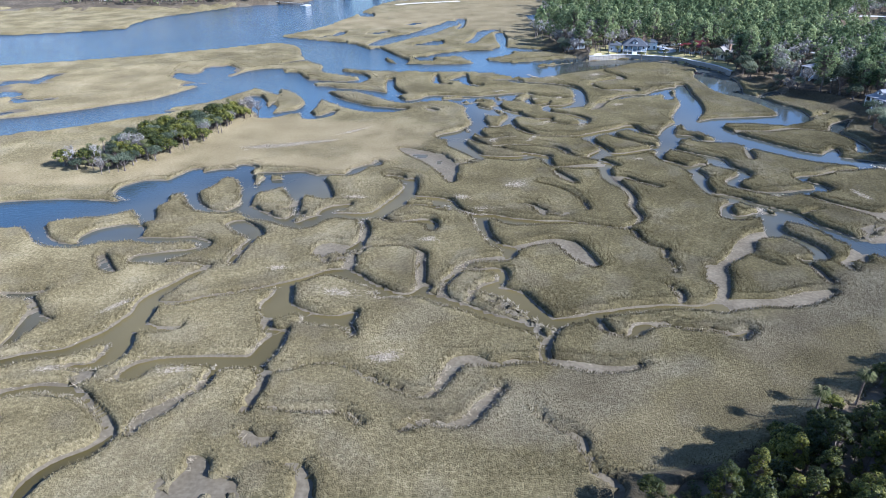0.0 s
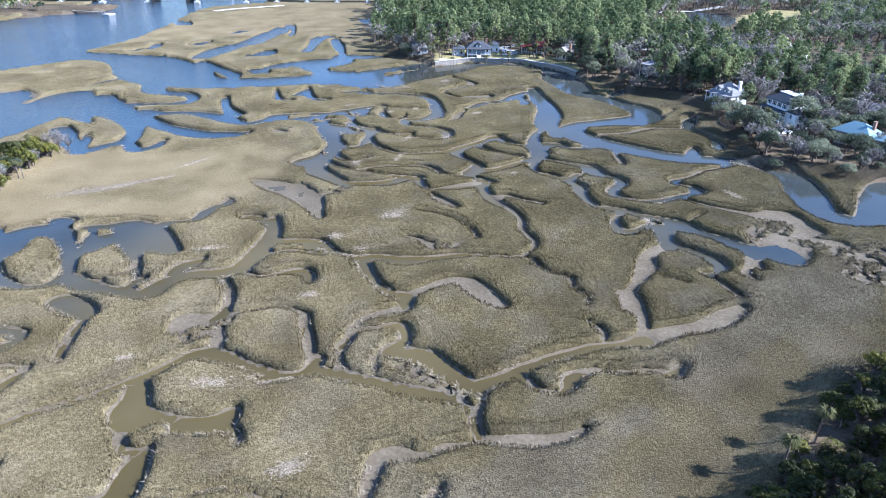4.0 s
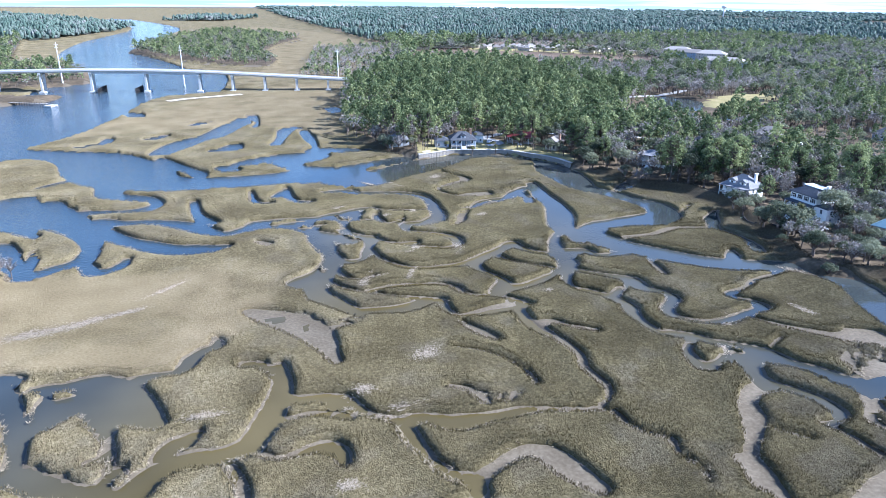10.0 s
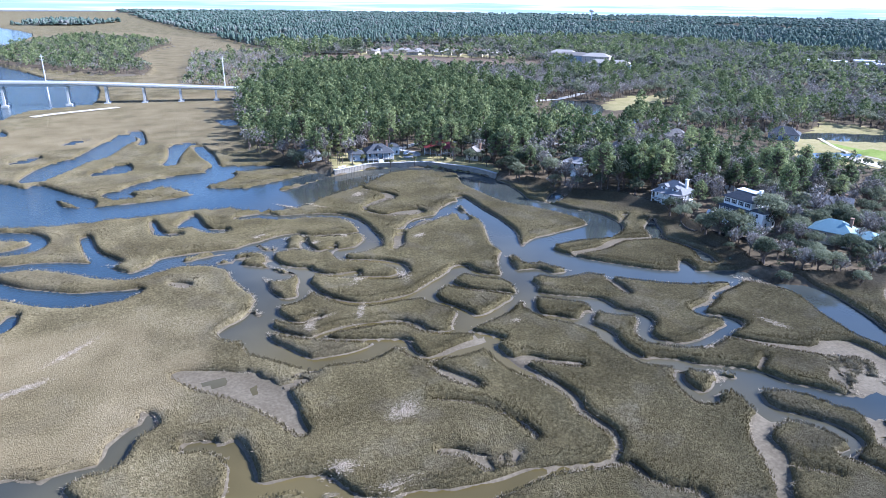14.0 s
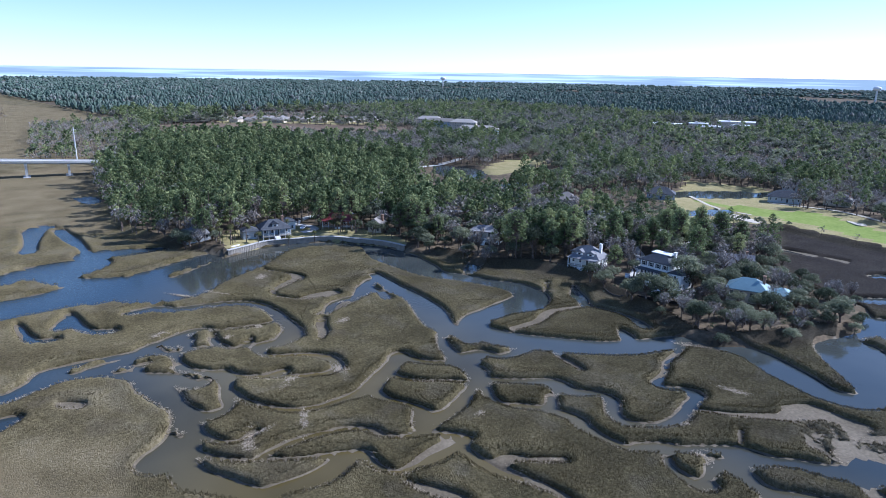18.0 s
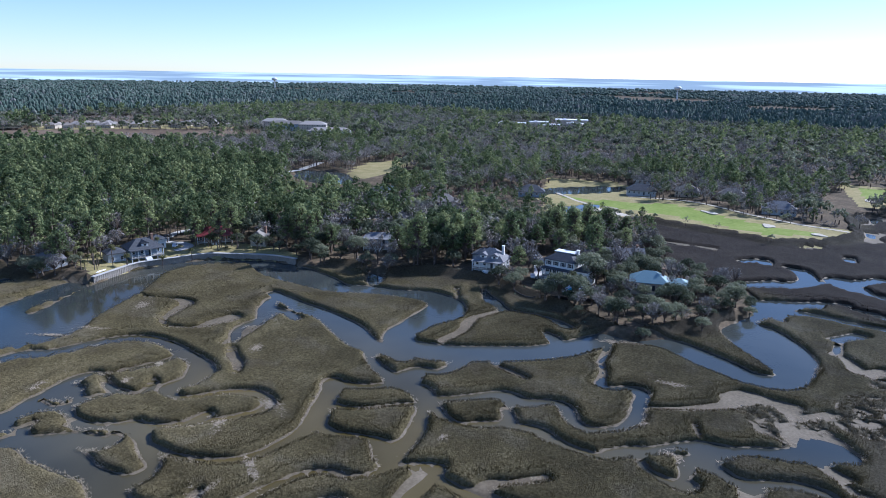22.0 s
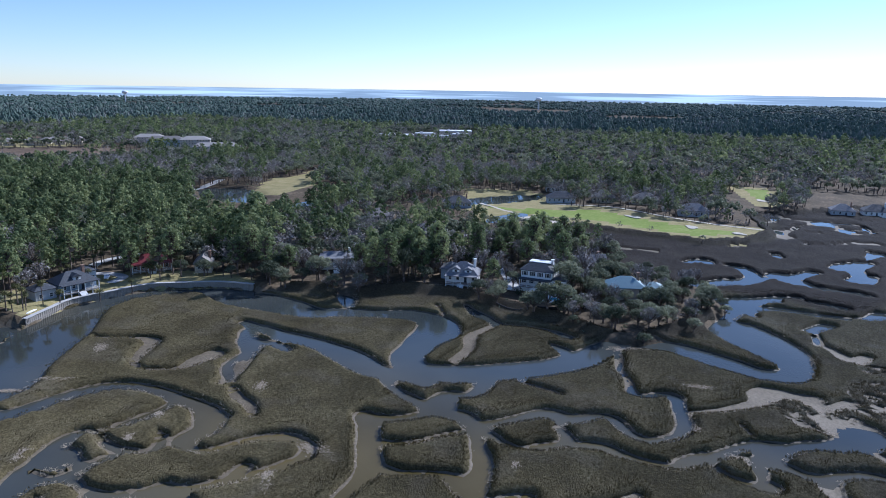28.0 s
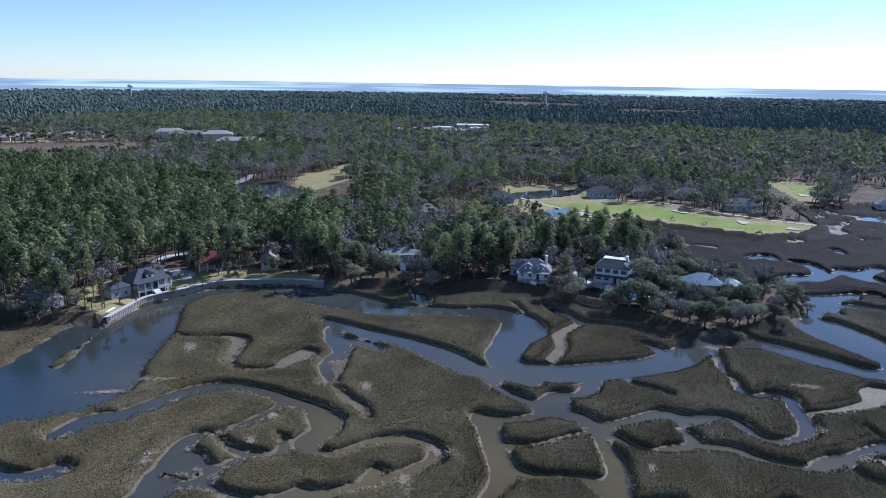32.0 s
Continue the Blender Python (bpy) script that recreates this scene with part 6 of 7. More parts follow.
for poly, gap, box_ in ((RIVER_WOOD, 8.0, (83, 715, 296, 1159)), (FARBANK, 10.0, (-620, 690, -90, 1500)), (ISLET, 10.0, (-100, 880, 210, 1720)), ([(-330, 625), (-225, 618), (-150, 650), (-190, 690), (-330, 700)], 8.0, (-330, 610, -150, 700))):
    xs, ys, dep, r = plant(box_[0], box_[1], box_[2], box_[3], gap, [poly], 16)
    for px, py, d in zip(xs, ys, dep):
        if d > 6 or poly is RIVER_WOOD:
            spots.append(("bare" if r.uniform() < (0.7 if poly is RIVER_WOOD else 0.2) else "pine" if r.uniform() < 0.6 else "oak", px, py, 1.5, r.uniform(0, 6.28), r.uniform(0.55, 0.85)))
forest("river_bank_woodland", "pine woods on the far river banks", spots, FAR)

# canopy of the far woods: rounded crowns, one by one, over an added dark sheet, to the horizon
# bluish grey-greens: the haze of distance is mixed into this base colour
M_CANOPY = material("hazed_far_canopy", [(0.3, (0.052, 0.08, 0.062)), (0.48, (0.082, 0.115, 0.09)), (0.58, (0.112, 0.138, 0.112)), (0.68, (0.16, 0.162, 0.145)), (0.8, (0.205, 0.195, 0.182))], 0.0065, 0.9, fine=0.03, spec=0.1, island=0.24)
M_GAPFILL = material("dark_gap_sheet", [(0.3, (0.035, 0.04, 0.028)), (0.5, (0.06, 0.062, 0.045)), (0.7, (0.1, 0.092, 0.075))], 0.01, 0.95, fine=0.08, spec=0.1)
FAR_LANDS = [MAINLAND, [(-3500, 1400), (-700, 1500), (-231, 1425), (-145, 1700), (-110, 1960), (-330, 2500), (-900, 3600), (-3500, 4300)], [(-75, 2360), (110, 2300), (250, 2600), (60, 2800)]]


def far_wood(x, y):
    """How deep in the far woods (negative inside), away from their clearings."""
    d = np.full(x.shape, 1e9)
    for poly in FAR_LANDS:
        d = np.minimum(d, outline_field(poly, x, y))
    for poly in OPENS:
        d = np.maximum(d, 6 - outline_field(poly, x, y))
    return np.maximum(d, (smooth_noise(x, y, 420, 62, 2) - 0.74) * 400)


# dark filler sheet added below the far crowns to close their gaps
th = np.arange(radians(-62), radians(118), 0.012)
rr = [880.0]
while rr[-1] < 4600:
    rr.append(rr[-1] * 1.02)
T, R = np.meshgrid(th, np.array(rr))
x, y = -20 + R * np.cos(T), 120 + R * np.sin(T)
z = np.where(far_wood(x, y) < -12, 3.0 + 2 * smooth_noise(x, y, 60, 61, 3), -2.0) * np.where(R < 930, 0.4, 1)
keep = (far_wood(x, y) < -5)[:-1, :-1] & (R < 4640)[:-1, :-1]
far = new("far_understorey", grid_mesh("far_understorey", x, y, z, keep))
far.data.materials.append(M_GAPFILL)
tagged(far, "added dark sheet that closes the gaps under the far crowns", "woodland", kind="stuff")
fr = np.random.default_rng(91)
n = 105000
R = 1040.0 * (4600.0 / 1040.0) ** fr.uniform(0, 1, n)
T = fr.uniform(radians(-62), radians(118), n)
x, y = -20 + R * np.cos(T), 120 + R * np.sin(T)
ok = (far_wood(x, y) < -4) & ~((x < 1150) & (y < 1300) & (y > -300))
x, y, R = x[ok], y[ok], R[ok]
n = len(x)
wide = np.clip(R * 0.0021, 2.8, 8.0) * fr.uniform(0.5, 1.5, n)
high = fr.uniform(6.5, 18.5, n) + 2.5 * (smooth_noise(x, y, 60, 61, 3) - 0.5)
a = np.arange(5) * 2 * math.pi / 5
spin = fr.uniform(0, 6.28, n)[:, None]
co = [np.stack([x[:, None] + np.cos(a + spin + q) * wide[:, None] * k * fr.uniform(0.8, 1.2, (n, 5)), y[:, None] + np.sin(a + spin + q) * wide[:, None] * k * fr.uniform(0.8, 1.2, (n, 5)),
                high[:, None] * h * fr.uniform(0.92, 1.08, (n, 5))], -1) for k, h, q in ((0.8, 0.42, 0.0), (1.0, 0.72, 0.6))]
co = np.concatenate(co + [np.stack([x, y, high], -1)[:, None]], 1)
one = np.array([(i, (i + 1) % 5, 5 + i) for i in range(5)] + [((i + 1) % 5, 5 + (i + 1) % 5, 5 + i) for i in range(5)] + [(5 + i, 5 + (i + 1) % 5, 10) for i in range(5)])
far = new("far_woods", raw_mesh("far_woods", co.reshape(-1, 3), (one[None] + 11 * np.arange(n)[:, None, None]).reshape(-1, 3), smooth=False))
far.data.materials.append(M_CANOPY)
tagged(far, "unbroken tree canopy of pines and bare hardwoods reaching to the horizon", "woodland", kind="stuff")

# distance: the sound and barrier islands beyond the last woods, as a glowing backdrop ring
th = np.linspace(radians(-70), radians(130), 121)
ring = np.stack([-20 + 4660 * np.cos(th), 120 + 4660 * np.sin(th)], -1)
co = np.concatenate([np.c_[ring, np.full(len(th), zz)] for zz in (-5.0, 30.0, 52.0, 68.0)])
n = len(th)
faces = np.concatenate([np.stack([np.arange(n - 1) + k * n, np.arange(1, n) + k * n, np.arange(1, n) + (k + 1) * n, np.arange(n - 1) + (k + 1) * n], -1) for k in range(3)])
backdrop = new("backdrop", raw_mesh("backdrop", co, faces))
mb = bpy.data.materials.new("glowing_distance_haze")
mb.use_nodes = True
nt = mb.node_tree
# the ring glows: daylight and haze are put into its emission colours
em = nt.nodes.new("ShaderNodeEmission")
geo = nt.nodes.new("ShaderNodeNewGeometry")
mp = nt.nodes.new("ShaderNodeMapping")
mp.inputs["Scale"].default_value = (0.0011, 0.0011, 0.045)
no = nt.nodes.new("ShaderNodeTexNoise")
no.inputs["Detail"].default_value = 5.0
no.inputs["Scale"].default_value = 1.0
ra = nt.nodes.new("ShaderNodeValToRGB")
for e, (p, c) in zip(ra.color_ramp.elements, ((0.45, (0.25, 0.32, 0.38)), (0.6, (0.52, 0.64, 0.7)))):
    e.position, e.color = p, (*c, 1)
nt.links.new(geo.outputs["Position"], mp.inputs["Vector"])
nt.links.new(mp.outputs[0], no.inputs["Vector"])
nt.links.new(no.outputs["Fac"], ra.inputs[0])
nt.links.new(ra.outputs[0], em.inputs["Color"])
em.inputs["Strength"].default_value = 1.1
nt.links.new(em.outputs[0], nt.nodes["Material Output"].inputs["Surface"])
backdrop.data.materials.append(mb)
tagged(backdrop, "glowing backdrop of hazy sound and low islands on the horizon", "distance", kind="structure")


# ---- houses ----
def shared(name, bm, mat):
    me = bpy.data.meshes.new(name)
    bm.to_mesh(me)
    bm.free()
    me.materials.append(mat)
    return me


def hang(name, me, parent, loc, turn=0.0, label=""):
    ob = new(name, me)
    ob.parent = parent
    ob.matrix_basis = Matrix.Translation(loc) @ Matrix.Rotation(turn, 4, "Z")
    if label:
        ob["label"] = label
    return ob


WIN_FRAME = shared("window_frame", boxes((-0.6, -0.07, -0.8, -0.5, 0.05, 0.8), (0.5, -0.07, -0.8, 0.6, 0.05, 0.8), (-0.5, -0.07, 0.7, 0.5, 0.05, 0.8),
                                         (-0.5, -0.1, -0.82, 0.5, 0.05, -0.7), (-0.5, -0.05, -0.03, 0.5, 0.04, 0.03)), M_WHITE)
WIN_PANE = shared("pane", boxes((-0.5, -0.025, -0.7, 0.5, 0.03, 0.7)), M_GLASS)
WIN_SHUTTER = shared("shutter", boxes((-0.22, -0.06, -0.8, 0.22, 0.02, 0.8)), M_SHUTTER)
DOOR = shared("door", boxes((-0.5, -0.06, 0, 0.5, 0.04, 2.1)), M_SHUTTER)


def window(parent, loc, turn, shutters=False):
    w = hang("window", WIN_FRAME, parent, loc, turn)
    hang("pane", WIN_PANE, w, (0, 0, 0))
    if shutters:
        hang("shutter", WIN_SHUTTER, w, (-0.84, 0, 0))
        hang("shutter", WIN_SHUTTER, w, (0.84, 0, 0))
    return w


def facade(parent, length, z0, floors, along, off, turn, storey=3.0, shutters=False, skip=()):
    """Rows of windows on a wall of that length; along: its midpoint, off: outward offset."""
    n = max(1, int(length / 2.9))
    for f in range(floors):
        for i in range(n):
            if (f, i) in skip:
                continue
            s = (i + 0.5) / n * length - length / 2
            c, q = math.cos(turn), math.sin(turn)
            window(parent, (along[0] + s * c + off * q, along[1] + s * q - off * c, z0 + f * storey + 1.65), turn, shutters)


def house(label, px, py, turn, w, d, floors, wall, roof, rise, foot=0.7, porch=False, dormers=0, chimney=True, flat_top=0.0, gable=False, shutters=False, steps=True, group="", name="house", storey=3.0):
    """A house whose front looks along its own -y; turn in degrees."""
    gz = ground_z(px, py)
    ob = base(name, label, "house", pose(px, py, gz, 0, 0, turn), group)
    h = foot + floors * storey
    part("wall", boxes((-w / 2, -d / 2, -0.8, w / 2, d / 2, h)), wall, ob)
    part("roof", hip_roof(-w / 2, -d / 2, w / 2, d / 2, h + 0.05, rise, 0.6, flat_top, gable), roof, ob)
    if flat_top:
        part("roof_deck", boxes((-flat_top * 1.9, -flat_top * 0.9, h + rise, flat_top * 1.9, flat_top * 0.9, h + rise + 0.25)), M_ROOF_FLAT, ob, "white flat roof deck")
    mid = int(w / 2.9) // 2
    facade(ob, w, foot, floors, (0, 0), d / 2 + 0.03, 0, storey, shutters, ((0, mid),))
    for sx_, tn in ((1, math.pi / 2), (-1, -math.pi / 2)):
        facade(ob, d * 0.8, foot, floors, (0, 0), w / 2 + 0.03, tn, storey)
    hang("door", DOOR, ob, (((mid + 0.5) / max(1, int(w / 2.9)) - 0.5) * w, -d / 2 - 0.02, foot))
    if chimney:
        part("chimney", boxes((w * 0.36 - 0.45, 0.5, h - 0.5, w * 0.36 + 0.45, 1.6, h + rise + 0.9), (w * 0.36 - 0.55, 0.4, h + rise + 0.9, w * 0.36 + 0.55, 1.7, h + rise + 1.15)), M_WHITE if wall is M_WHITE else M_BRICK, ob)
    for k in range(dormers):
        cx_ = (k + 0.5) / dormers * w * 0.8 - w * 0.4
        dm_ = part("dormer", boxes((cx_ - 1.3, -d / 2 + 0.5, h - 0.3, cx_ + 1.3, -0.4, h + 2.0)), M_WHITE, ob)
        part("dormer_roof", hip_roof(cx_ - 1.3, -d / 2 + 0.5, cx_ + 1.3, 0.2, h + 2.05, 1.0, 0.35, 0, True), roof, dm_)
        window(ob, (cx_, -d / 2 + 0.47, h + 0.95), 0)
    if porch:
        y0, y1, zr = -d / 2 - 2.6, -d / 2 - 0.05, foot + storey - 0.15
        part("porch_floor", boxes((-w / 2, y0, foot - 0.25, w / 2, y1, foot - 0.02)), M_WOODDECK, ob)
        part("porch_roof", prism([(-w / 2 - 0.3, y0 - 0.4), (w / 2 + 0.3, y0 - 0.4), (w / 2 + 0.3, y1), (-w / 2 - 0.3, y1)], zr, zr + 0.22), roof, ob)
        n = max(3, int(w / 2.6))
        for i in range(n + 1):
            s = -w / 2 + 0.2 + (w - 0.4) * i / n
            part("porch_column", boxes((s - 0.13, y0 + 0.1, -0.6, s + 0.13, y0 + 0.36, zr)), M_WHITE, ob)
            if i < n and i != n // 2:
                e = -w / 2 + 0.2 + (w - 0.4) * (i + 1) / n
                part("railing", boxes((s, y0 + 0.2, foot + 0.85, e, y0 + 0.27, foot + 0.95), (s, y0 + 0.2, foot + 0.12, e, y0 + 0.27, foot + 0.2),
                                      *[(s + (e - s) * q / 6 - 0.03, y0 + 0.2, foot + 0.1, s + (e - s) * q / 6 + 0.03, y0 + 0.26, foot + 0.9) for q in range(1, 6)]), M_WHITE, ob)
        if steps and foot > 0.5:
            n = int(foot / 0.18)
            for q in range(n):
                part("step", boxes((-1.2, y0 - 0.3 * (n - q), 0.18 * q - 0.1, 1.2, y0 - 0.3 * (n - q - 1), 0.18 * (q + 1))), M_WHITE, ob)
    return ob


def garage(px, py, turn, w, d, h, wall, roof, label, name="annexe"):
    ob = base(name, label, "outbuilding", pose(px, py, ground_z(px, py), 0, 0, turn))
    part("wall", boxes((-w / 2, -d / 2, -0.8, w / 2, d / 2, h)), wall, ob)
    part("roof", hip_roof(-w / 2, -d / 2, w / 2, d / 2, h + 0.05, min(w, d) * 0.28, 0.5), roof, ob)
    facade(ob, w, -0.2, max(1, int(h / 3)), (0, 0), d / 2 + 0.03, 0)
    facade(ob, d, -0.2, max(1, int(h / 3)), (0, 0), w / 2 + 0.03, math.pi / 2)
    return ob


house("large white raised house with dark hip roof and long porch", 195, 251.5, -92, 12.0, 11.0, 2, M_WHITE, M_ROOF_DARK, 2.4, 2.6, True, flat_top=2.2, shutters=True)
garage(193.5, 242.8, -92, 5.0, 8.0, 6.0, M_WHITE, M_ROOF_DARK, "white two-storey wing with a dark hip roof")
house("white cottage with grey roof and two gabled dormers", 189, 281, -78, 12.0, 9.5, 1, M_WHITE, M_ROOF_GREY, 4.2, 1.6, True, 2)
garage(196, 289, -78, 7, 8, 4.2, M_GREYWALL, M_ROOF_GREY, "grey garage with a shingle hip roof")
house("low house under a pale teal metal hip roof", 199, 220, -72, 13.0, 9.0, 1, M_BEIGE, M_ROOF_TEAL, 3.4, 1.6)
garage(203, 210, -72, 7, 7, 4.0, M_BEIGE, M_ROOF_TEAL, "small wing under a pale teal roof")
house("grey-roofed house with a cross gable behind bare trees", 228, 241, -60, 17.0, 9.0, 1, M_BEIGE, M_ROOF_GREY, 3.8, 0.8, gable=True)
house("flat-roofed pale house with a terrace", 190, 339, -62, 14.0, 9.0, 1, M_WHITE, M_ROOF_GREY, 1.6, 2.4, True)
house("cream gabled cottage with a tan roof", 158, 383, -55, 6.5, 8.0, 1, M_BEIGE, M_ROOF_TAN, 3.0, 0.9, gable=True)
house("long low house under a red metal roof", 150, 404, -38, 15.0, 8.0, 1, M_BRICK, M_ROOF_RED, 3.0, 0.8, True)
house("blue-grey house with white porch facing the lawn", 115, 406, -14, 13.0, 9.0, 1, M_BLUEWALL, M_ROOF_DARK, 3.4, 1.2, True, 1)
garage(104, 408, -14, 7.0, 7.0, 3.6, M_GREYWALL, M_ROOF_DARK, "grey wing with a dark hip roof")
garage(127, 414, -14, 6.0, 6.0, 4.2, M_WHITE, M_ROOF_DARK, "white garage with a dark hip roof")
house("grey-roofed house among the trees", 84, 420, -10, 11.0, 9.0, 1, M_GREYWALL, M_ROOF_GREY, 3.0, 0.6)
house("house with a pale hip roof among pines", 200, 437, -45, 14.0, 11.0, 1, M_BEIGE, M_ROOF_TAN, 4.2, 0.6)
for px, py, tn, w, wall, roof in ((362, 352, -60, 17, M_BLUEWALL, M_ROOF_DARK), (413, 295, -70, 19, M_GREYWALL, M_ROOF_DARK), (426, 268, -80, 15, M_BEIGE, M_ROOF_TAN), (428, 240, -85, 17, M_BEIGE, M_ROOF_TAN),
                                  (396, 207, -80, 18, M_GREYWALL, M_ROOF_GREY), (470, 312, -70, 16, M_WHITE, M_ROOF_GREY), (232, 358, -55, 14, M_WHITE, M_ROOF_GREY), (262, 330, -55, 15, M_WHITE, M_ROOF_GREY),
                                  (290, 372, -50, 13, M_BEIGE, M_ROOF_TAN), (455, 118, -88, 14, M_GREYWALL, M_ROOF_GREY), (462, 98, -88, 15, M_WHITE, M_ROOF_DARK), (470, 78, -88, 14, M_BEIGE, M_ROOF_GREY)):
    house("large house beside the golf course" if px > 340 else "house among the oaks and pines", px, py, tn, w, 11, 1, wall, roof, 4.0, 0.6, group="houses round the fairway" if px > 340 else "houses in the wood")

# the hotel-like block and the estate in the distance
for px, py, w, d, fl in ((556, 716, 50, 15, 3), (592, 778, 34, 16, 4), (604, 836, 44, 15, 3), (622, 880, 36, 15, 3)):
    house("long pale three-storey apartment block with grey roofs", px, py, -52, w, d, fl, M_BLUEWALL if w > 40 else M_BEIGE, M_ROOF_TAN, 4.0, 0.3, chimney=False, group="apartment blocks", name="apartment_block")
er = np.random.default_rng(31)
for k in range(30):
    u = k % 15 / 14.0
    px, py = 405 + 180 * u + (14 if k >= 15 else 0) + er.uniform(-7, 7), 1072 - 125 * u + (22 if k >= 15 else 0) + er.uniform(-10, 10)
    ob = base("distant_house", "small pale estate house with a tan hip roof", "house", pose(px, py, 1.8, 0, 0, er.uniform(-70, -20)), "houses of the estate")
    part("wall", boxes((-6, -5, -0.5, 6, 5, 5.2)), M_BEIGE, ob)
    part("roof", hip_roof(-6, -5, 6, 5, 5.2, 3.4, 0.6), M_ROOF_TAN, ob)
    for q in (-3.6, -1.2, 1.2, 3.6):
        window(ob, (q, -5.03, 2.6), 0)
for px, py, w, d, h, tn in ((880, 655, 50, 24, 7, -60), (905, 600, 30, 22, 6, -40), (1010, 612, 52, 26, 8, -66), (950, 640, 30, 18, 6, -52), (962, 585, 24, 16, 6, -75)):
    ob = base("store_building", "long flat-roofed pale commercial building", "commercial building", pose(px, py, 2, 0, 0, tn), "commercial buildings")
    part("wall", boxes((-w / 2, -d / 2, -0.5, w / 2, d / 2, h)), M_BEIGE, ob)
    part("roof", boxes((-w / 2 - 0.3, -d / 2 - 0.3, h, w / 2 + 0.3, d / 2 + 0.3, h + 1.2)), M_ROOF_FLAT, ob)
    part("roof_unit", boxes((-w / 4, -d / 5, h + 1.2, -w / 4 + 3.5, d / 5, h + 2.9)), M_STEEL, ob)
for px, py in ((2620, 905), (2230, 2640)):
    ob = base("water_tower", "pale water tower with a rounded tank above the woods", "water tower", pose(px, py, 2, 0, 0, 0), "water towers")
    bm = bmesh.new()
    bmesh.ops.create_uvsphere(bm, u_segments=16, v_segments=10, radius=1, matrix=Matrix.Translation((0, 0, 42)) @ Matrix.Diagonal((13, 13, 7.5, 1)))
    part("tank", bm, M_ROOF_FLAT, ob)
    bm = bmesh.new()
    bmesh.ops.create_cone(bm, cap_ends=True, segments=12, radius1=3.2, radius2=2.4, depth=38, matrix=Matrix.Translation((0, 0, 18)))
    part("shaft", bm, M_STEEL, ob)

# ---- seawall, garden paths, pool ----
WALL_LINE = [(86.5, 393.2), (97, 396.0), (108, 398.4), (121, 394.0), (133.6, 389.2), (140.5, 380.0), (146.8, 369.6), (149.5, 362.0), (150.8, 353.0)]
seawall = base("seawall", "long timber and concrete seawall with a pale cap along the creek", "seawall", Matrix.Identity(4), kind="structure")
line = catmull(WALL_LINE, 4)
for (ax, ay), (bx, by) in zip(line[:-1], line[1:]):
    ln, tn = math.hypot(bx - ax, by - ay), math.atan2(by - ay, bx - ax)
    p = hang("wall_panel", shared("wall_panel", boxes((0.01, -0.18, -1.2, ln - 0.01, 0.18, 2.6), *[(ln * q / 3 - 0.12, -0.34, -1.2, ln * q / 3 + 0.12, -0.18, 2.45) for q in range(3)], (0, -0.36, 0.9, ln, -0.3, 1.1)), M_WOODDECK), seawall, (ax, ay, 0), tn)
    hang("wall_cap", shared("wall_cap", boxes((0, -0.5, 2.6, ln + 0.05, 1.1, 2.78)), M_ROAD), seawall, (ax, ay, 0), tn)


def ribbon(name, label, category, pts, width, mat, lift=0.16):
    """A path laid on the ground."""
    p = catmull(pts, 6)
    t = np.gradient(p, axis=0)
    t /= np.linalg.norm(t, axis=1)[:, None]
    nrm = np.stack([-t[:, 1], t[:, 0]], -1)
    rows = [p + nrm * width * s for s in (-0.5, -0.17, 0.17, 0.5)]
    zz = [max(ground_z(*r[i]) for r in rows) + lift for i in range(len(p))]
    co = np.concatenate([np.c_[r, zz] for r in rows])
    n = len(p)
    f = np.concatenate([np.stack([np.arange(n - 1) + k * n, np.arange(1, n) + k * n, np.arange(1, n) + (k + 1) * n, np.arange(n - 1) + (k + 1) * n], -1) for k in range(3)])
    ob = new(name, raw_mesh(name, co, f))
    ob.data.materials.append(mat)
    return tagged(ob, label, category, kind="structure")


ribbon("driveway", "pale concrete drive winding between palms", "driveway", [(126, 416), (134, 420), (140, 427), (150, 434), (162, 434), (176, 428), (190, 424)], 4.5, M_ROAD)
ribbon("driveway", "pale drive forking to the garage", "driveway", [(134, 421), (138, 412), (136, 404), (128, 402)], 4.0, M_ROAD)
ribbon("driveway", "pale drive beside the white house", "driveway", [(188, 259), (196, 263), (206, 268), (218, 275), (232, 288)], 4.5, M_ROAD)
ribbon("road", "grey woodland lane", "road", [(190, 424), (215, 405), (240, 380), (262, 350), (275, 315), (268, 285), (245, 270)], 5.0, M_ROAD)
ribbon("cart_path", "pale sandy cart path along the fairway", "path", [(402, 300), (404, 262), (380, 218), (366, 190), (362, 168)], 3.0, M_SAND)
ribbon("cart_path", "pale sandy path round the pond", "path", [(372, 362), (392, 352), (372, 330), (362, 312), (356, 290)], 2.4, M_SAND)
ribbon("sand_bar", "pale sand bar at the tip of the marsh", "sand bar", [(-34, 636), (-20, 645), (0, 652), (22, 660)], 7.0, M_SAND, 0.75)
ribbon("road", "pale causeway beside the lagoon", "road", [(300, 545), (330, 555), (362, 562), (395, 575)], 7.0, M_ROAD)
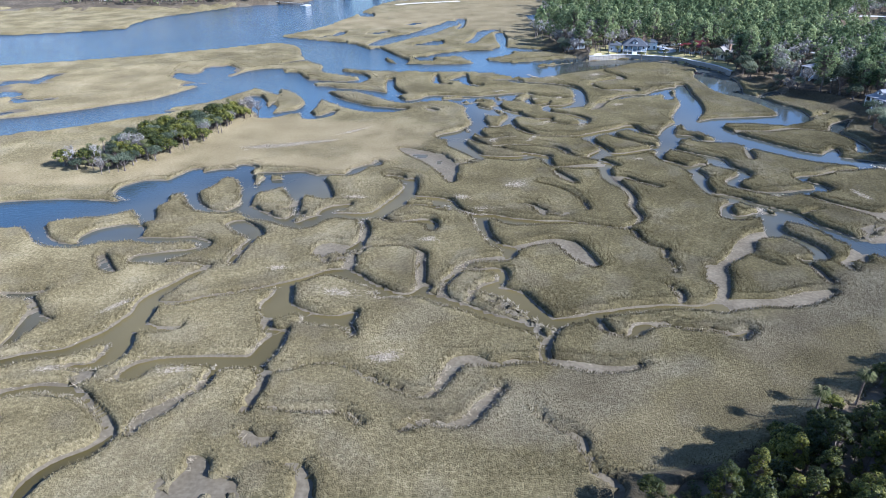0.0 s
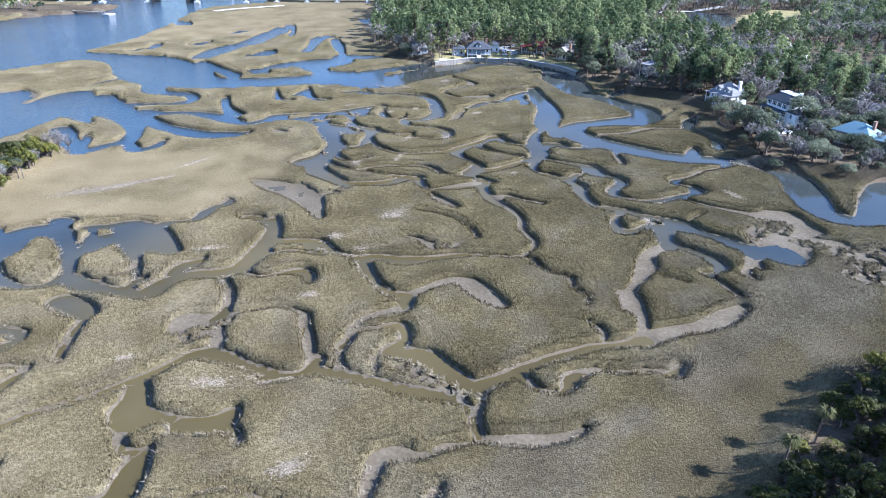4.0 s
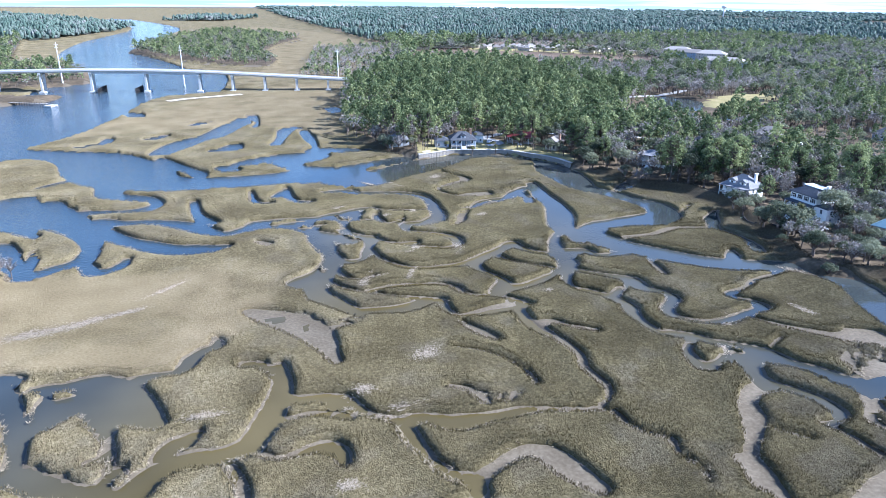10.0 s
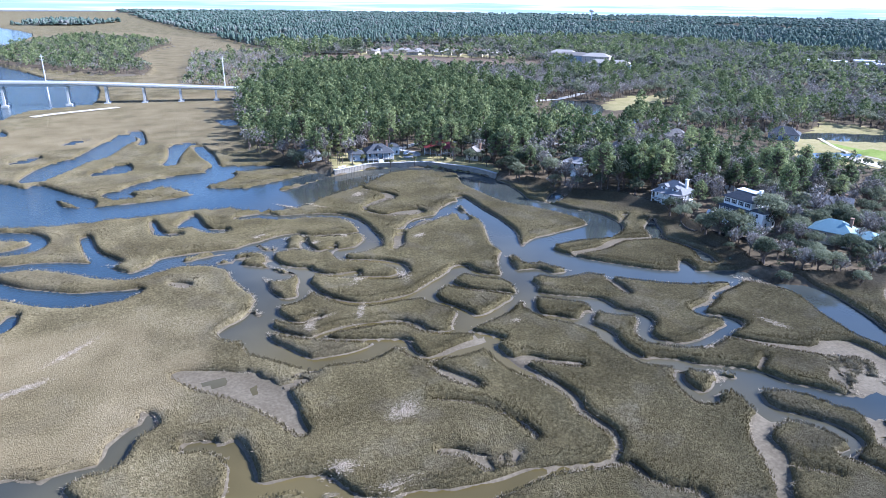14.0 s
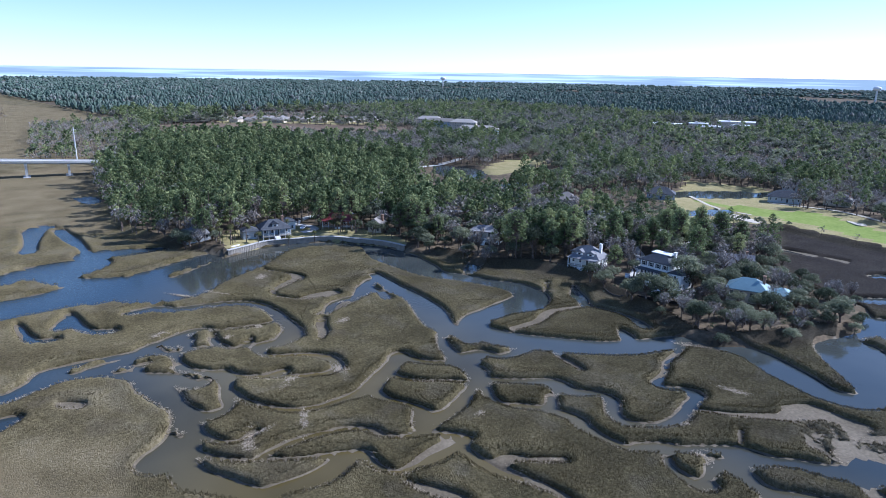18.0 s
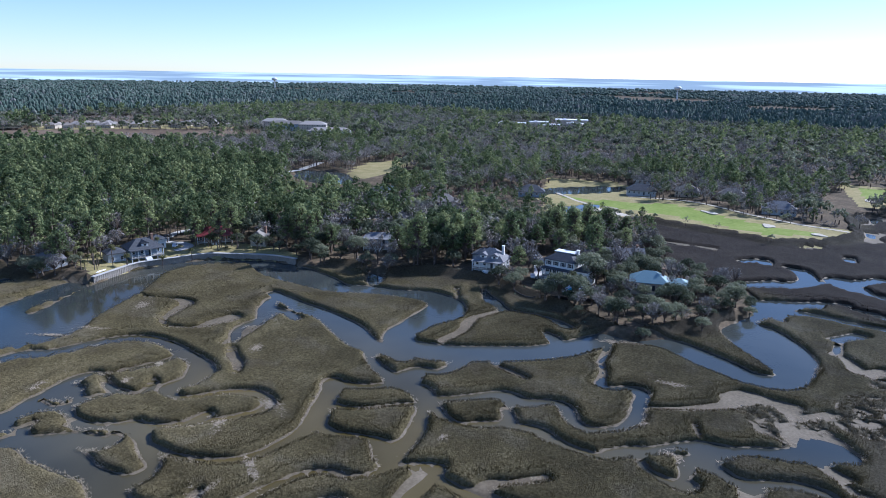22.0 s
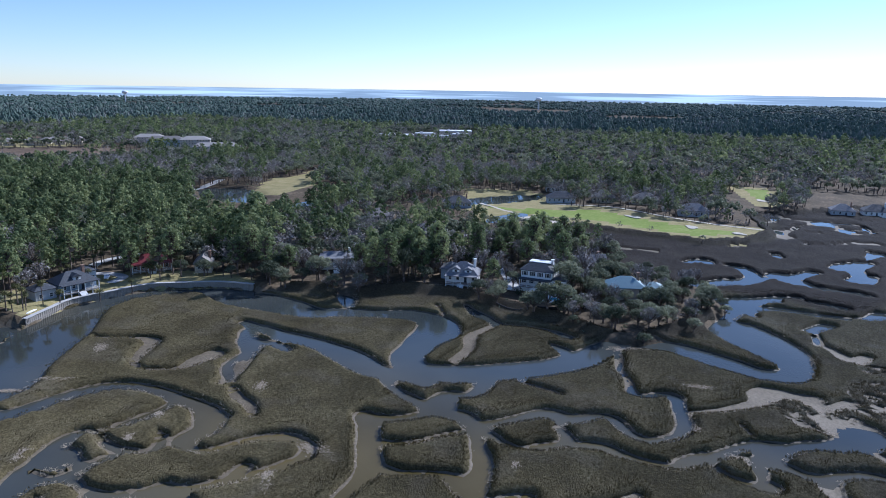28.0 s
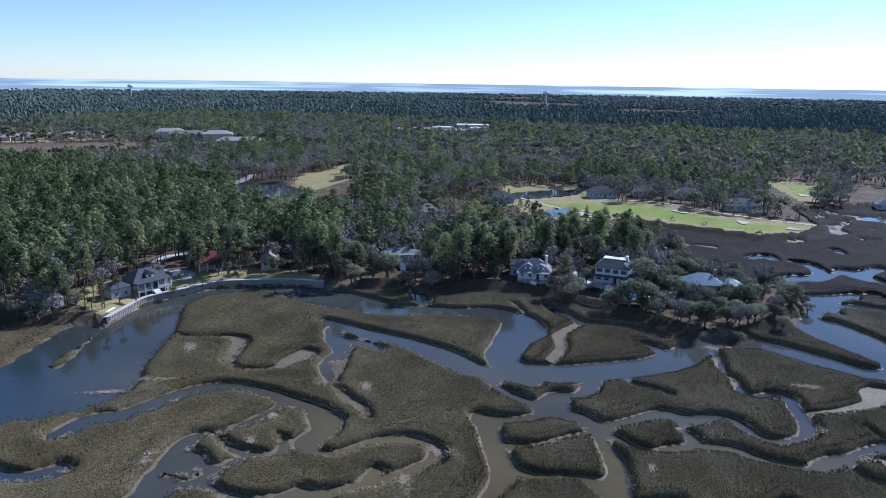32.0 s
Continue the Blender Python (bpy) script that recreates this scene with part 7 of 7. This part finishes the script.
for px, py, a, b, tn in ((338, 288, 17, 5, 70), (352, 205, 5, 3, 20), (344, 180, 4, 2.5, 60), (372, 240, 6, 2.5, 60), (480, 165, 6, 3, 30)):
    bm = bmesh.new()
    bmesh.ops.create_circle(bm, cap_ends=True, segments=20, radius=1)
    for v in bm.verts:
        k = 1 + 0.18 * math.sin(3 * math.atan2(v.co.y, v.co.x) + px)
        v.co = (v.co.x * a * k, v.co.y * b * k, 0)
    ex = bmesh.ops.extrude_face_region(bm, geom=bm.faces[:])
    bmesh.ops.translate(bm, verts=[v for v in ex["geom"] if isinstance(v, bmesh.types.BMVert)], vec=(0, 0, 0.3))
    ob = new("bunker", bpy.data.meshes.new("bunker"))
    bm.to_mesh(ob.data)
    bm.free()
    ob.data.materials.append(M_SAND)
    ob.matrix_basis = pose(px, py, max(ground_z(px + q, py + q) for q in (-4, 0, 4)) + 0.05, 0, 0, tn)
    tagged(ob, "pale sand bunker beside the fairway", "sand bunker", "bunkers")

pool_thing = base("swimming_pool", "small blue swimming pool with white deck", "pool", pose(183.5, 241.5, ground_z(183.5, 241.5) + 0.35, 0, 0, -92))
part("deck", boxes((-5, -3.6, -1.2, 5, -2.0, 0.1), (-5, 2.0, -1.2, 5, 3.6, 0.1), (-5, -2.0, -1.2, -3.4, 2.0, 0.1), (3.4, -2.0, -1.2, 5, 2.0, 0.1)), M_ROOF_FLAT, pool_thing)
part("pool_water", boxes((-3.4, -2.0, -1.2, 3.4, 2.0, -0.08)), M_POOL, pool_thing)
fence = base("garden_wall", "low dark garden wall at the edge of the marsh", "garden wall", Matrix.Identity(4))
fl = catmull([(172, 262), (168, 254), (170, 246), (174, 236), (178, 230)], 3)
for (ax, ay), (bx, by) in zip(fl[:-1], fl[1:]):
    hang("wall_panel", shared("wall_panel", boxes((0, -0.12, -0.8, math.hypot(bx - ax, by - ay) - 0.02, 0.12, 1.1)), M_DARKTIMBER), fence, (ax, ay, ground_z((ax + bx) / 2, (ay + by) / 2)), math.atan2(by - ay, bx - ax))


def car(px, py, turn, paint, label):
    ob = base("parked_car", label, "car", pose(px, py, ground_z(px, py) + 0.3, 0, 0, turn), "parked cars")
    bm = bmesh.new()
    prof = [(-2.2, 0.3), (2.2, 0.3), (2.2, 0.75), (1.3, 0.95), (0.7, 1.45), (-1.2, 1.5), (-1.9, 1.0), (-2.2, 0.9)]
    a, b = [bm.verts.new((u, -0.85, v)) for u, v in prof], [bm.verts.new((u, 0.85, v)) for u, v in prof]
    bm.faces.new(a[::-1])
    bm.faces.new(b)
    for i in range(len(prof)):
        j = (i + 1) % len(prof)
        bm.faces.new((a[i], a[j], b[j], b[i]))
    bmesh.ops.recalc_face_normals(bm, faces=bm.faces)
    bmesh.ops.bevel(bm, geom=bm.edges[:], offset=0.07, segments=2, affect="EDGES")
    part("body", bm, paint, ob)
    part("windows", boxes((-1.5, -0.88, 1.0, 0.75, 0.88, 1.38)), M_GLASS, ob)
    for u in (-1.35, 1.35):
        for v in (-0.8, 0.8):
            bm = bmesh.new()
            bmesh.ops.create_cone(bm, cap_ends=True, segments=14, radius1=0.34, radius2=0.34, depth=0.22, matrix=Matrix.Translation((u, v, 0.34)) @ Matrix.Rotation(math.pi / 2, 4, "X"))
            part("wheel", bm, M_TYRE, ob)


for px, py, tn, paint, lb in ((132, 408, 40, M_CARWHITE, "white car parked on the pale drive"), (188, 262, 30, M_CARWHITE, "white car parked beside the white house"), (141, 428, 30, M_SHUTTER, "dark car parked on the drive"),
                              (214, 274, 30, M_CARWHITE, "white car parked on the wooded drive"), (226, 352, 60, M_CARWHITE, "white car parked in the wood")):
    car(px, py, tn, paint, lb)

# ---- bridge over the river ----
bridge = base("bridge", "long pale concrete road bridge on slender twin piers", "bridge", Matrix.Identity(4))
PIERS = [(174, 655, 6.0), (148, 661, 7.5), (122, 667, 9.0), (96, 673, 10.5), (70, 679, 12.0), (44, 685, 13.5), (18, 691, 15.0), (-8, 697, 16.3), (-50, 706, 17.6), (-92, 715, 18.0), (-130, 723, 17.6), (-165, 731, 17.0), (-200, 739, 16.0), (-240, 748, 14.5), (-290, 759, 12.5), (-360, 774, 9.0)]
for k, ((ax, ay, az), (bx, by, bz)) in enumerate(zip(PIERS[:-1], PIERS[1:])):
    ln, tn = math.hypot(bx - ax, by - ay), math.atan2(by - ay, bx - ax)
    slope = math.atan2(bz - az, ln)
    m = Matrix.Translation((ax, ay, az)) @ Matrix.Rotation(tn, 4, "Z") @ Matrix.Rotation(-slope, 4, "Y")
    deep = 2.6 if 7 <= k <= 8 else 1.5
    span = new("span", shared("span", boxes((0.03, -5.6, -0.35, ln, 5.6, 0), *[(0.03, q - 0.25, -deep, ln, q + 0.25, -0.35) for q in (-4, -1.4, 1.4, 4)]), M_CONC))
    span.parent, span.matrix_basis = bridge, m
    for q in (-5.6, 5.35):
        rail = new("parapet", shared("parapet", boxes((0, q, 0.0, ln, q + 0.25, 0.85)), M_CONC))
        rail.parent, rail.matrix_basis = span, Matrix.Identity(4)
    pier = new("pier", shared("pier", boxes((-0.9, -5.2, az - 2.9, 0.9, 5.2, az - deep), (-0.75, -4.2, -2, 0.75, -2.4, az - 2.9), (-0.75, 2.4, -2, 0.75, 4.2, az - 2.9), (-2.2, -5.6, -2, 2.2, 5.6, 1.1)), M_CONC))
    pier.parent, pier.matrix_basis = bridge, Matrix.Translation((ax, ay, 0)) @ Matrix.Rotation(tn, 4, "Z")
for (ax, ay), s in (((-50, 706), 1), ((-92, 715), -1)):
    ob = base("bridge_fender", "dark tarred timber fender beside the main pier", "fender", Matrix.Translation((ax + 6.5 * s * -1, ay, 0)) @ Matrix.Rotation(math.atan2(9, -42), 4, "Z"), "bridge fenders")
    for q in range(9):
        part("fender_post", boxes((-0.3, -11 + q * 2.7, -2, 0.3, -10.4 + q * 2.7, 4.4)), M_DARKTIMBER, ob)
    for zz in (0.6, 1.9, 3.2):
        part("fender_beam", boxes((0.3, -11.2, zz, 0.7, 11.6, zz + 0.9)), M_DARKTIMBER, ob)
for px, py, hh in ((-122, 768, 38), (-21, 737, 36), (120, 745, 30), (-260, 800, 38)):
    ob = base("power_pole", "tall pale steel power pole rising from the river", "power pole", pose(px, py, -1, 0.8, -0.6, 10), "power poles")
    bm = bmesh.new()
    bmesh.ops.create_cone(bm, cap_ends=True, segments=10, radius1=0.75, radius2=0.3, depth=hh, matrix=Matrix.Translation((0, 0, hh / 2)))
    part("shaft", bm, M_STEEL, ob)
    part("crossarm", boxes((-1.8, -0.12, hh - 2.2, 1.8, 0.12, hh - 1.9)), M_STEEL, ob)
    part("crossarm", boxes((-1.4, -0.12, hh - 4.4, 1.4, 0.12, hh - 4.1)), M_STEEL, ob)
dock = base("boat_dock", "weathered timber landing stage on the far bank", "dock", pose(-136, 652, 0, 0, 0, -28))
part("walkway", boxes((-16, -1.2, 1.5, 22, 1.2, 1.75)), M_WOODDECK, dock)
for q in range(10):
    for s in (-1.1, 1.1):
        part("dock_post", boxes((-15.5 + q * 4.1, s - 0.16, -2, -15.2 + q * 4.1, s + 0.16, 2.6)), M_DARKTIMBER, dock)
part("pontoon", boxes((22.1, -4, -0.3, 28, 4, 0.6)), M_ROAD, dock)
bench = base("canoe_rack", "white canoe lying on the lawn", "canoe", pose(92, 397.5, ground_z(92, 397.5), 0, 0, 15))
bm = bmesh.new()
bmesh.ops.create_uvsphere(bm, u_segments=14, v_segments=8, radius=1, matrix=Matrix.Translation((0, 0, 0.35)) @ Matrix.Diagonal((2.6, 0.45, 0.35, 1)))
part("hull", bm, M_ROOF_FLAT, bench)


# ---- loose grass over the beds, wrack ----
def top_z(px, py):
    i, j = np.clip(np.searchsorted(mx_, px) - 1, 0, len(mx_) - 2), np.clip(np.searchsorted(my_, py) - 1, 0, len(my_) - 2)
    return TOP[j, i], G[j, i], COVER["dry"][j, i], COVER["rush"][j, i], COVER["olive"][j, i], COVER["sere"][j, i]


def tufts(name, label, n, x0, y0, x1, y1, width, tall_, mat, seed, keep_):
    r = np.random.default_rng(seed)
    px, py = r.uniform(x0, x1, n), r.uniform(y0, y1, n)
    tz, tg, tt, tr, to, te = top_z(px, py)
    ok = keep_(px, py, tg, tt, r)
    px, py, tz, tg, tt, tr, to, te = (v[ok] for v in (px, py, tz, tg, tt, tr, to, te))
    n = len(px)
    hgt = tall_ * r.uniform(0.55, 1.25, n) * (1 - 0.55 * tt) * np.where(tg < 2.5, 1.15, 1.0)
    out = []
    for b in range(1):
        a = r.uniform(0, 6.28, n)
        w = width * r.uniform(0.7, 1.3, n)
        ox, oy = r.normal(0, 0.25, n) * width, r.normal(0, 0.25, n) * width
        lx, ly = r.normal(0, 0.35, n) * hgt, r.normal(0, 0.35, n) * hgt
        p = np.stack([px + ox - np.cos(a) * w / 2, py + oy - np.sin(a) * w / 2, tz - 0.15], -1)
        q = np.stack([px + ox + np.cos(a) * w / 2, py + oy + np.sin(a) * w / 2, tz - 0.15], -1)
        e = np.stack([px + ox + lx, py + oy + ly, tz + hgt], -1)
        out.append(np.stack([p, q, e], 1))
    ob = new(name, tri_mesh(name, np.concatenate(out), mat))
    for key, v in (("dry", tt), ("rush", tr), ("olive", to), ("sere", te)):
        ob.data.attributes.new(key, "FLOAT", "POINT").data.foreach_set("value", np.repeat(v, 3).astype(np.float32))
    return tagged(ob, label, "marsh grass", kind="stuff")


tufts("cordgrass_blades", "upright olive and straw cordgrass blades on the marsh", 620000, -100, 78, 165, 265, 0.12, 0.3, M_TUFT, 71, lambda a, b, gg, tt, r: (gg > 0.3) & (tt < r.uniform(0.55, 1.5, len(tt))))
tufts("bank_grass", "taller cordgrass hanging over the creek banks", 520000, -100, 78, 165, 265, 0.14, 0.42, M_TUFT, 73, lambda a, b, gg, tt, r: (gg > 0.2) & (gg < 1.6))
tufts("cordgrass_blades", "cordgrass blades on the farther marsh beds", 420000, -150, 78, 240, 420, 0.24, 0.24, M_TUFT, 72, lambda a, b, gg, tt, r: (gg > 0.4) & ~((a > -100) & (a < 165) & (b < 265)))
r = np.random.default_rng(77)
n = 900000
px, py = r.uniform(-105, 200, n), r.uniform(80, 345, n)
tz, tg = top_z(px, py)[:2]
ok = (tg > -0.5) & (tg < 0.55) & (smooth_noise(px, py, 8, 83, 3) > 0.5 + r.normal(0, 0.05, n))
px, py, tz = px[ok], py[ok], tz[ok]
n = len(px)
a, L, w_ = r.uniform(0, 6.28, n), r.uniform(0.35, 0.85, n), r.uniform(0.05, 0.11, n)
z0 = np.maximum(tz - r.uniform(0.0, 0.35, n), 0.3)
tr = np.stack([np.stack([px - np.sin(a) * w_, py + np.cos(a) * w_, z0], -1), np.stack([px + np.sin(a) * w_, py - np.cos(a) * w_, z0], -1),
               np.stack([px + np.cos(a) * L, py + np.sin(a) * L, z0 + r.uniform(0.05, 0.4, n)], -1)], 1)
ob = new("bank_litter", tri_mesh("bank_litter", tr, M_LITTER))
tagged(ob, "pale dead reed stems along the edges of the beds", "reed litter", kind="stuff")
for k, (px, py, ln, wd, tn) in enumerate([(-60, 240, 9, 2.5, 10), (-50, 243, 6, 2, 20), (-41, 246, 6, 1.2, 20), (-31, 259, 7, 0.9, 40), (25, 200, 4, 2.5, 30), (12, 180, 4, 1.5, 0), (7, 189, 3, 2, 0), (25, 248, 4, 0.8, 10),
                                          (44, 267, 4, 1.2, 30), (-2, 161, 2.5, 1.5, 0), (-22, 134, 4, 1.5, 160), (-11, 132, 5, 0.9, 165), (-10, 109, 3, 1.8, 20), (-24, 190, 4, 1.5, 0), (-38, 146, 2, 1, 0), (-69, 129, 4, 1, 50),
                                          (22, 246, 6, 1.2, 60), (58, 265, 5, 1.5, 70), (36, 247, 6, 1.0, 60), (44, 304, 2.5, 1, 30), (30, 319, 3, 1.2, 30), (56, 307, 2, 1.2, 60), (69, 223, 1.5, 0.8, 0), (92, 180, 2.5, 1.5, 60),
                                          (51, 353, 6, 1, 120), (60, 347, 5, 1, 120), (82, 355, 4, 2, 40), (148, 211, 6, 2, 100), (79, 295, 3, 1.5, 30), (127, 190, 4, 1.2, 100), (101, 189, 1.5, 1, 0), (-49, 105, 3, 1, 10), (-72, 106, 3, 1, 10)]):
    r = np.random.default_rng(500 + k)
    n = int(60 + 55 * ln * wd)
    u, v = r.normal(0, 0.5, n) * ln, r.normal(0, 0.5, n) * wd
    c, s = math.cos(radians(tn)), math.sin(radians(tn))
    ax, ay = px + u * c - v * s, py + u * s + v * c
    tz = top_z(ax, ay)[0]
    a = radians(tn) + r.normal(0, 0.7, n)
    L, w_ = r.uniform(0.35, 0.9, n), r.uniform(0.04, 0.1, n)
    z0 = tz + r.uniform(0.02, 0.1, n)
    tr = np.stack([np.stack([ax - np.cos(a) * L / 2 - np.sin(a) * w_, ay - np.sin(a) * L / 2 + np.cos(a) * w_, z0], -1), np.stack([ax - np.cos(a) * L / 2 + np.sin(a) * w_, ay - np.sin(a) * L / 2 - np.cos(a) * w_, z0], -1),
                   np.stack([ax + np.cos(a) * L / 2, ay + np.sin(a) * L / 2, z0 + r.uniform(-0.04, 0.08, n)], -1)], 1)
    ob = new("reed_wrack", tri_mesh("reed_wrack", tr, M_WRACK))
    tagged(ob, "heap of bleached dead reeds washed onto the grass", "reed wrack", "reed wrack heaps", "stuff")
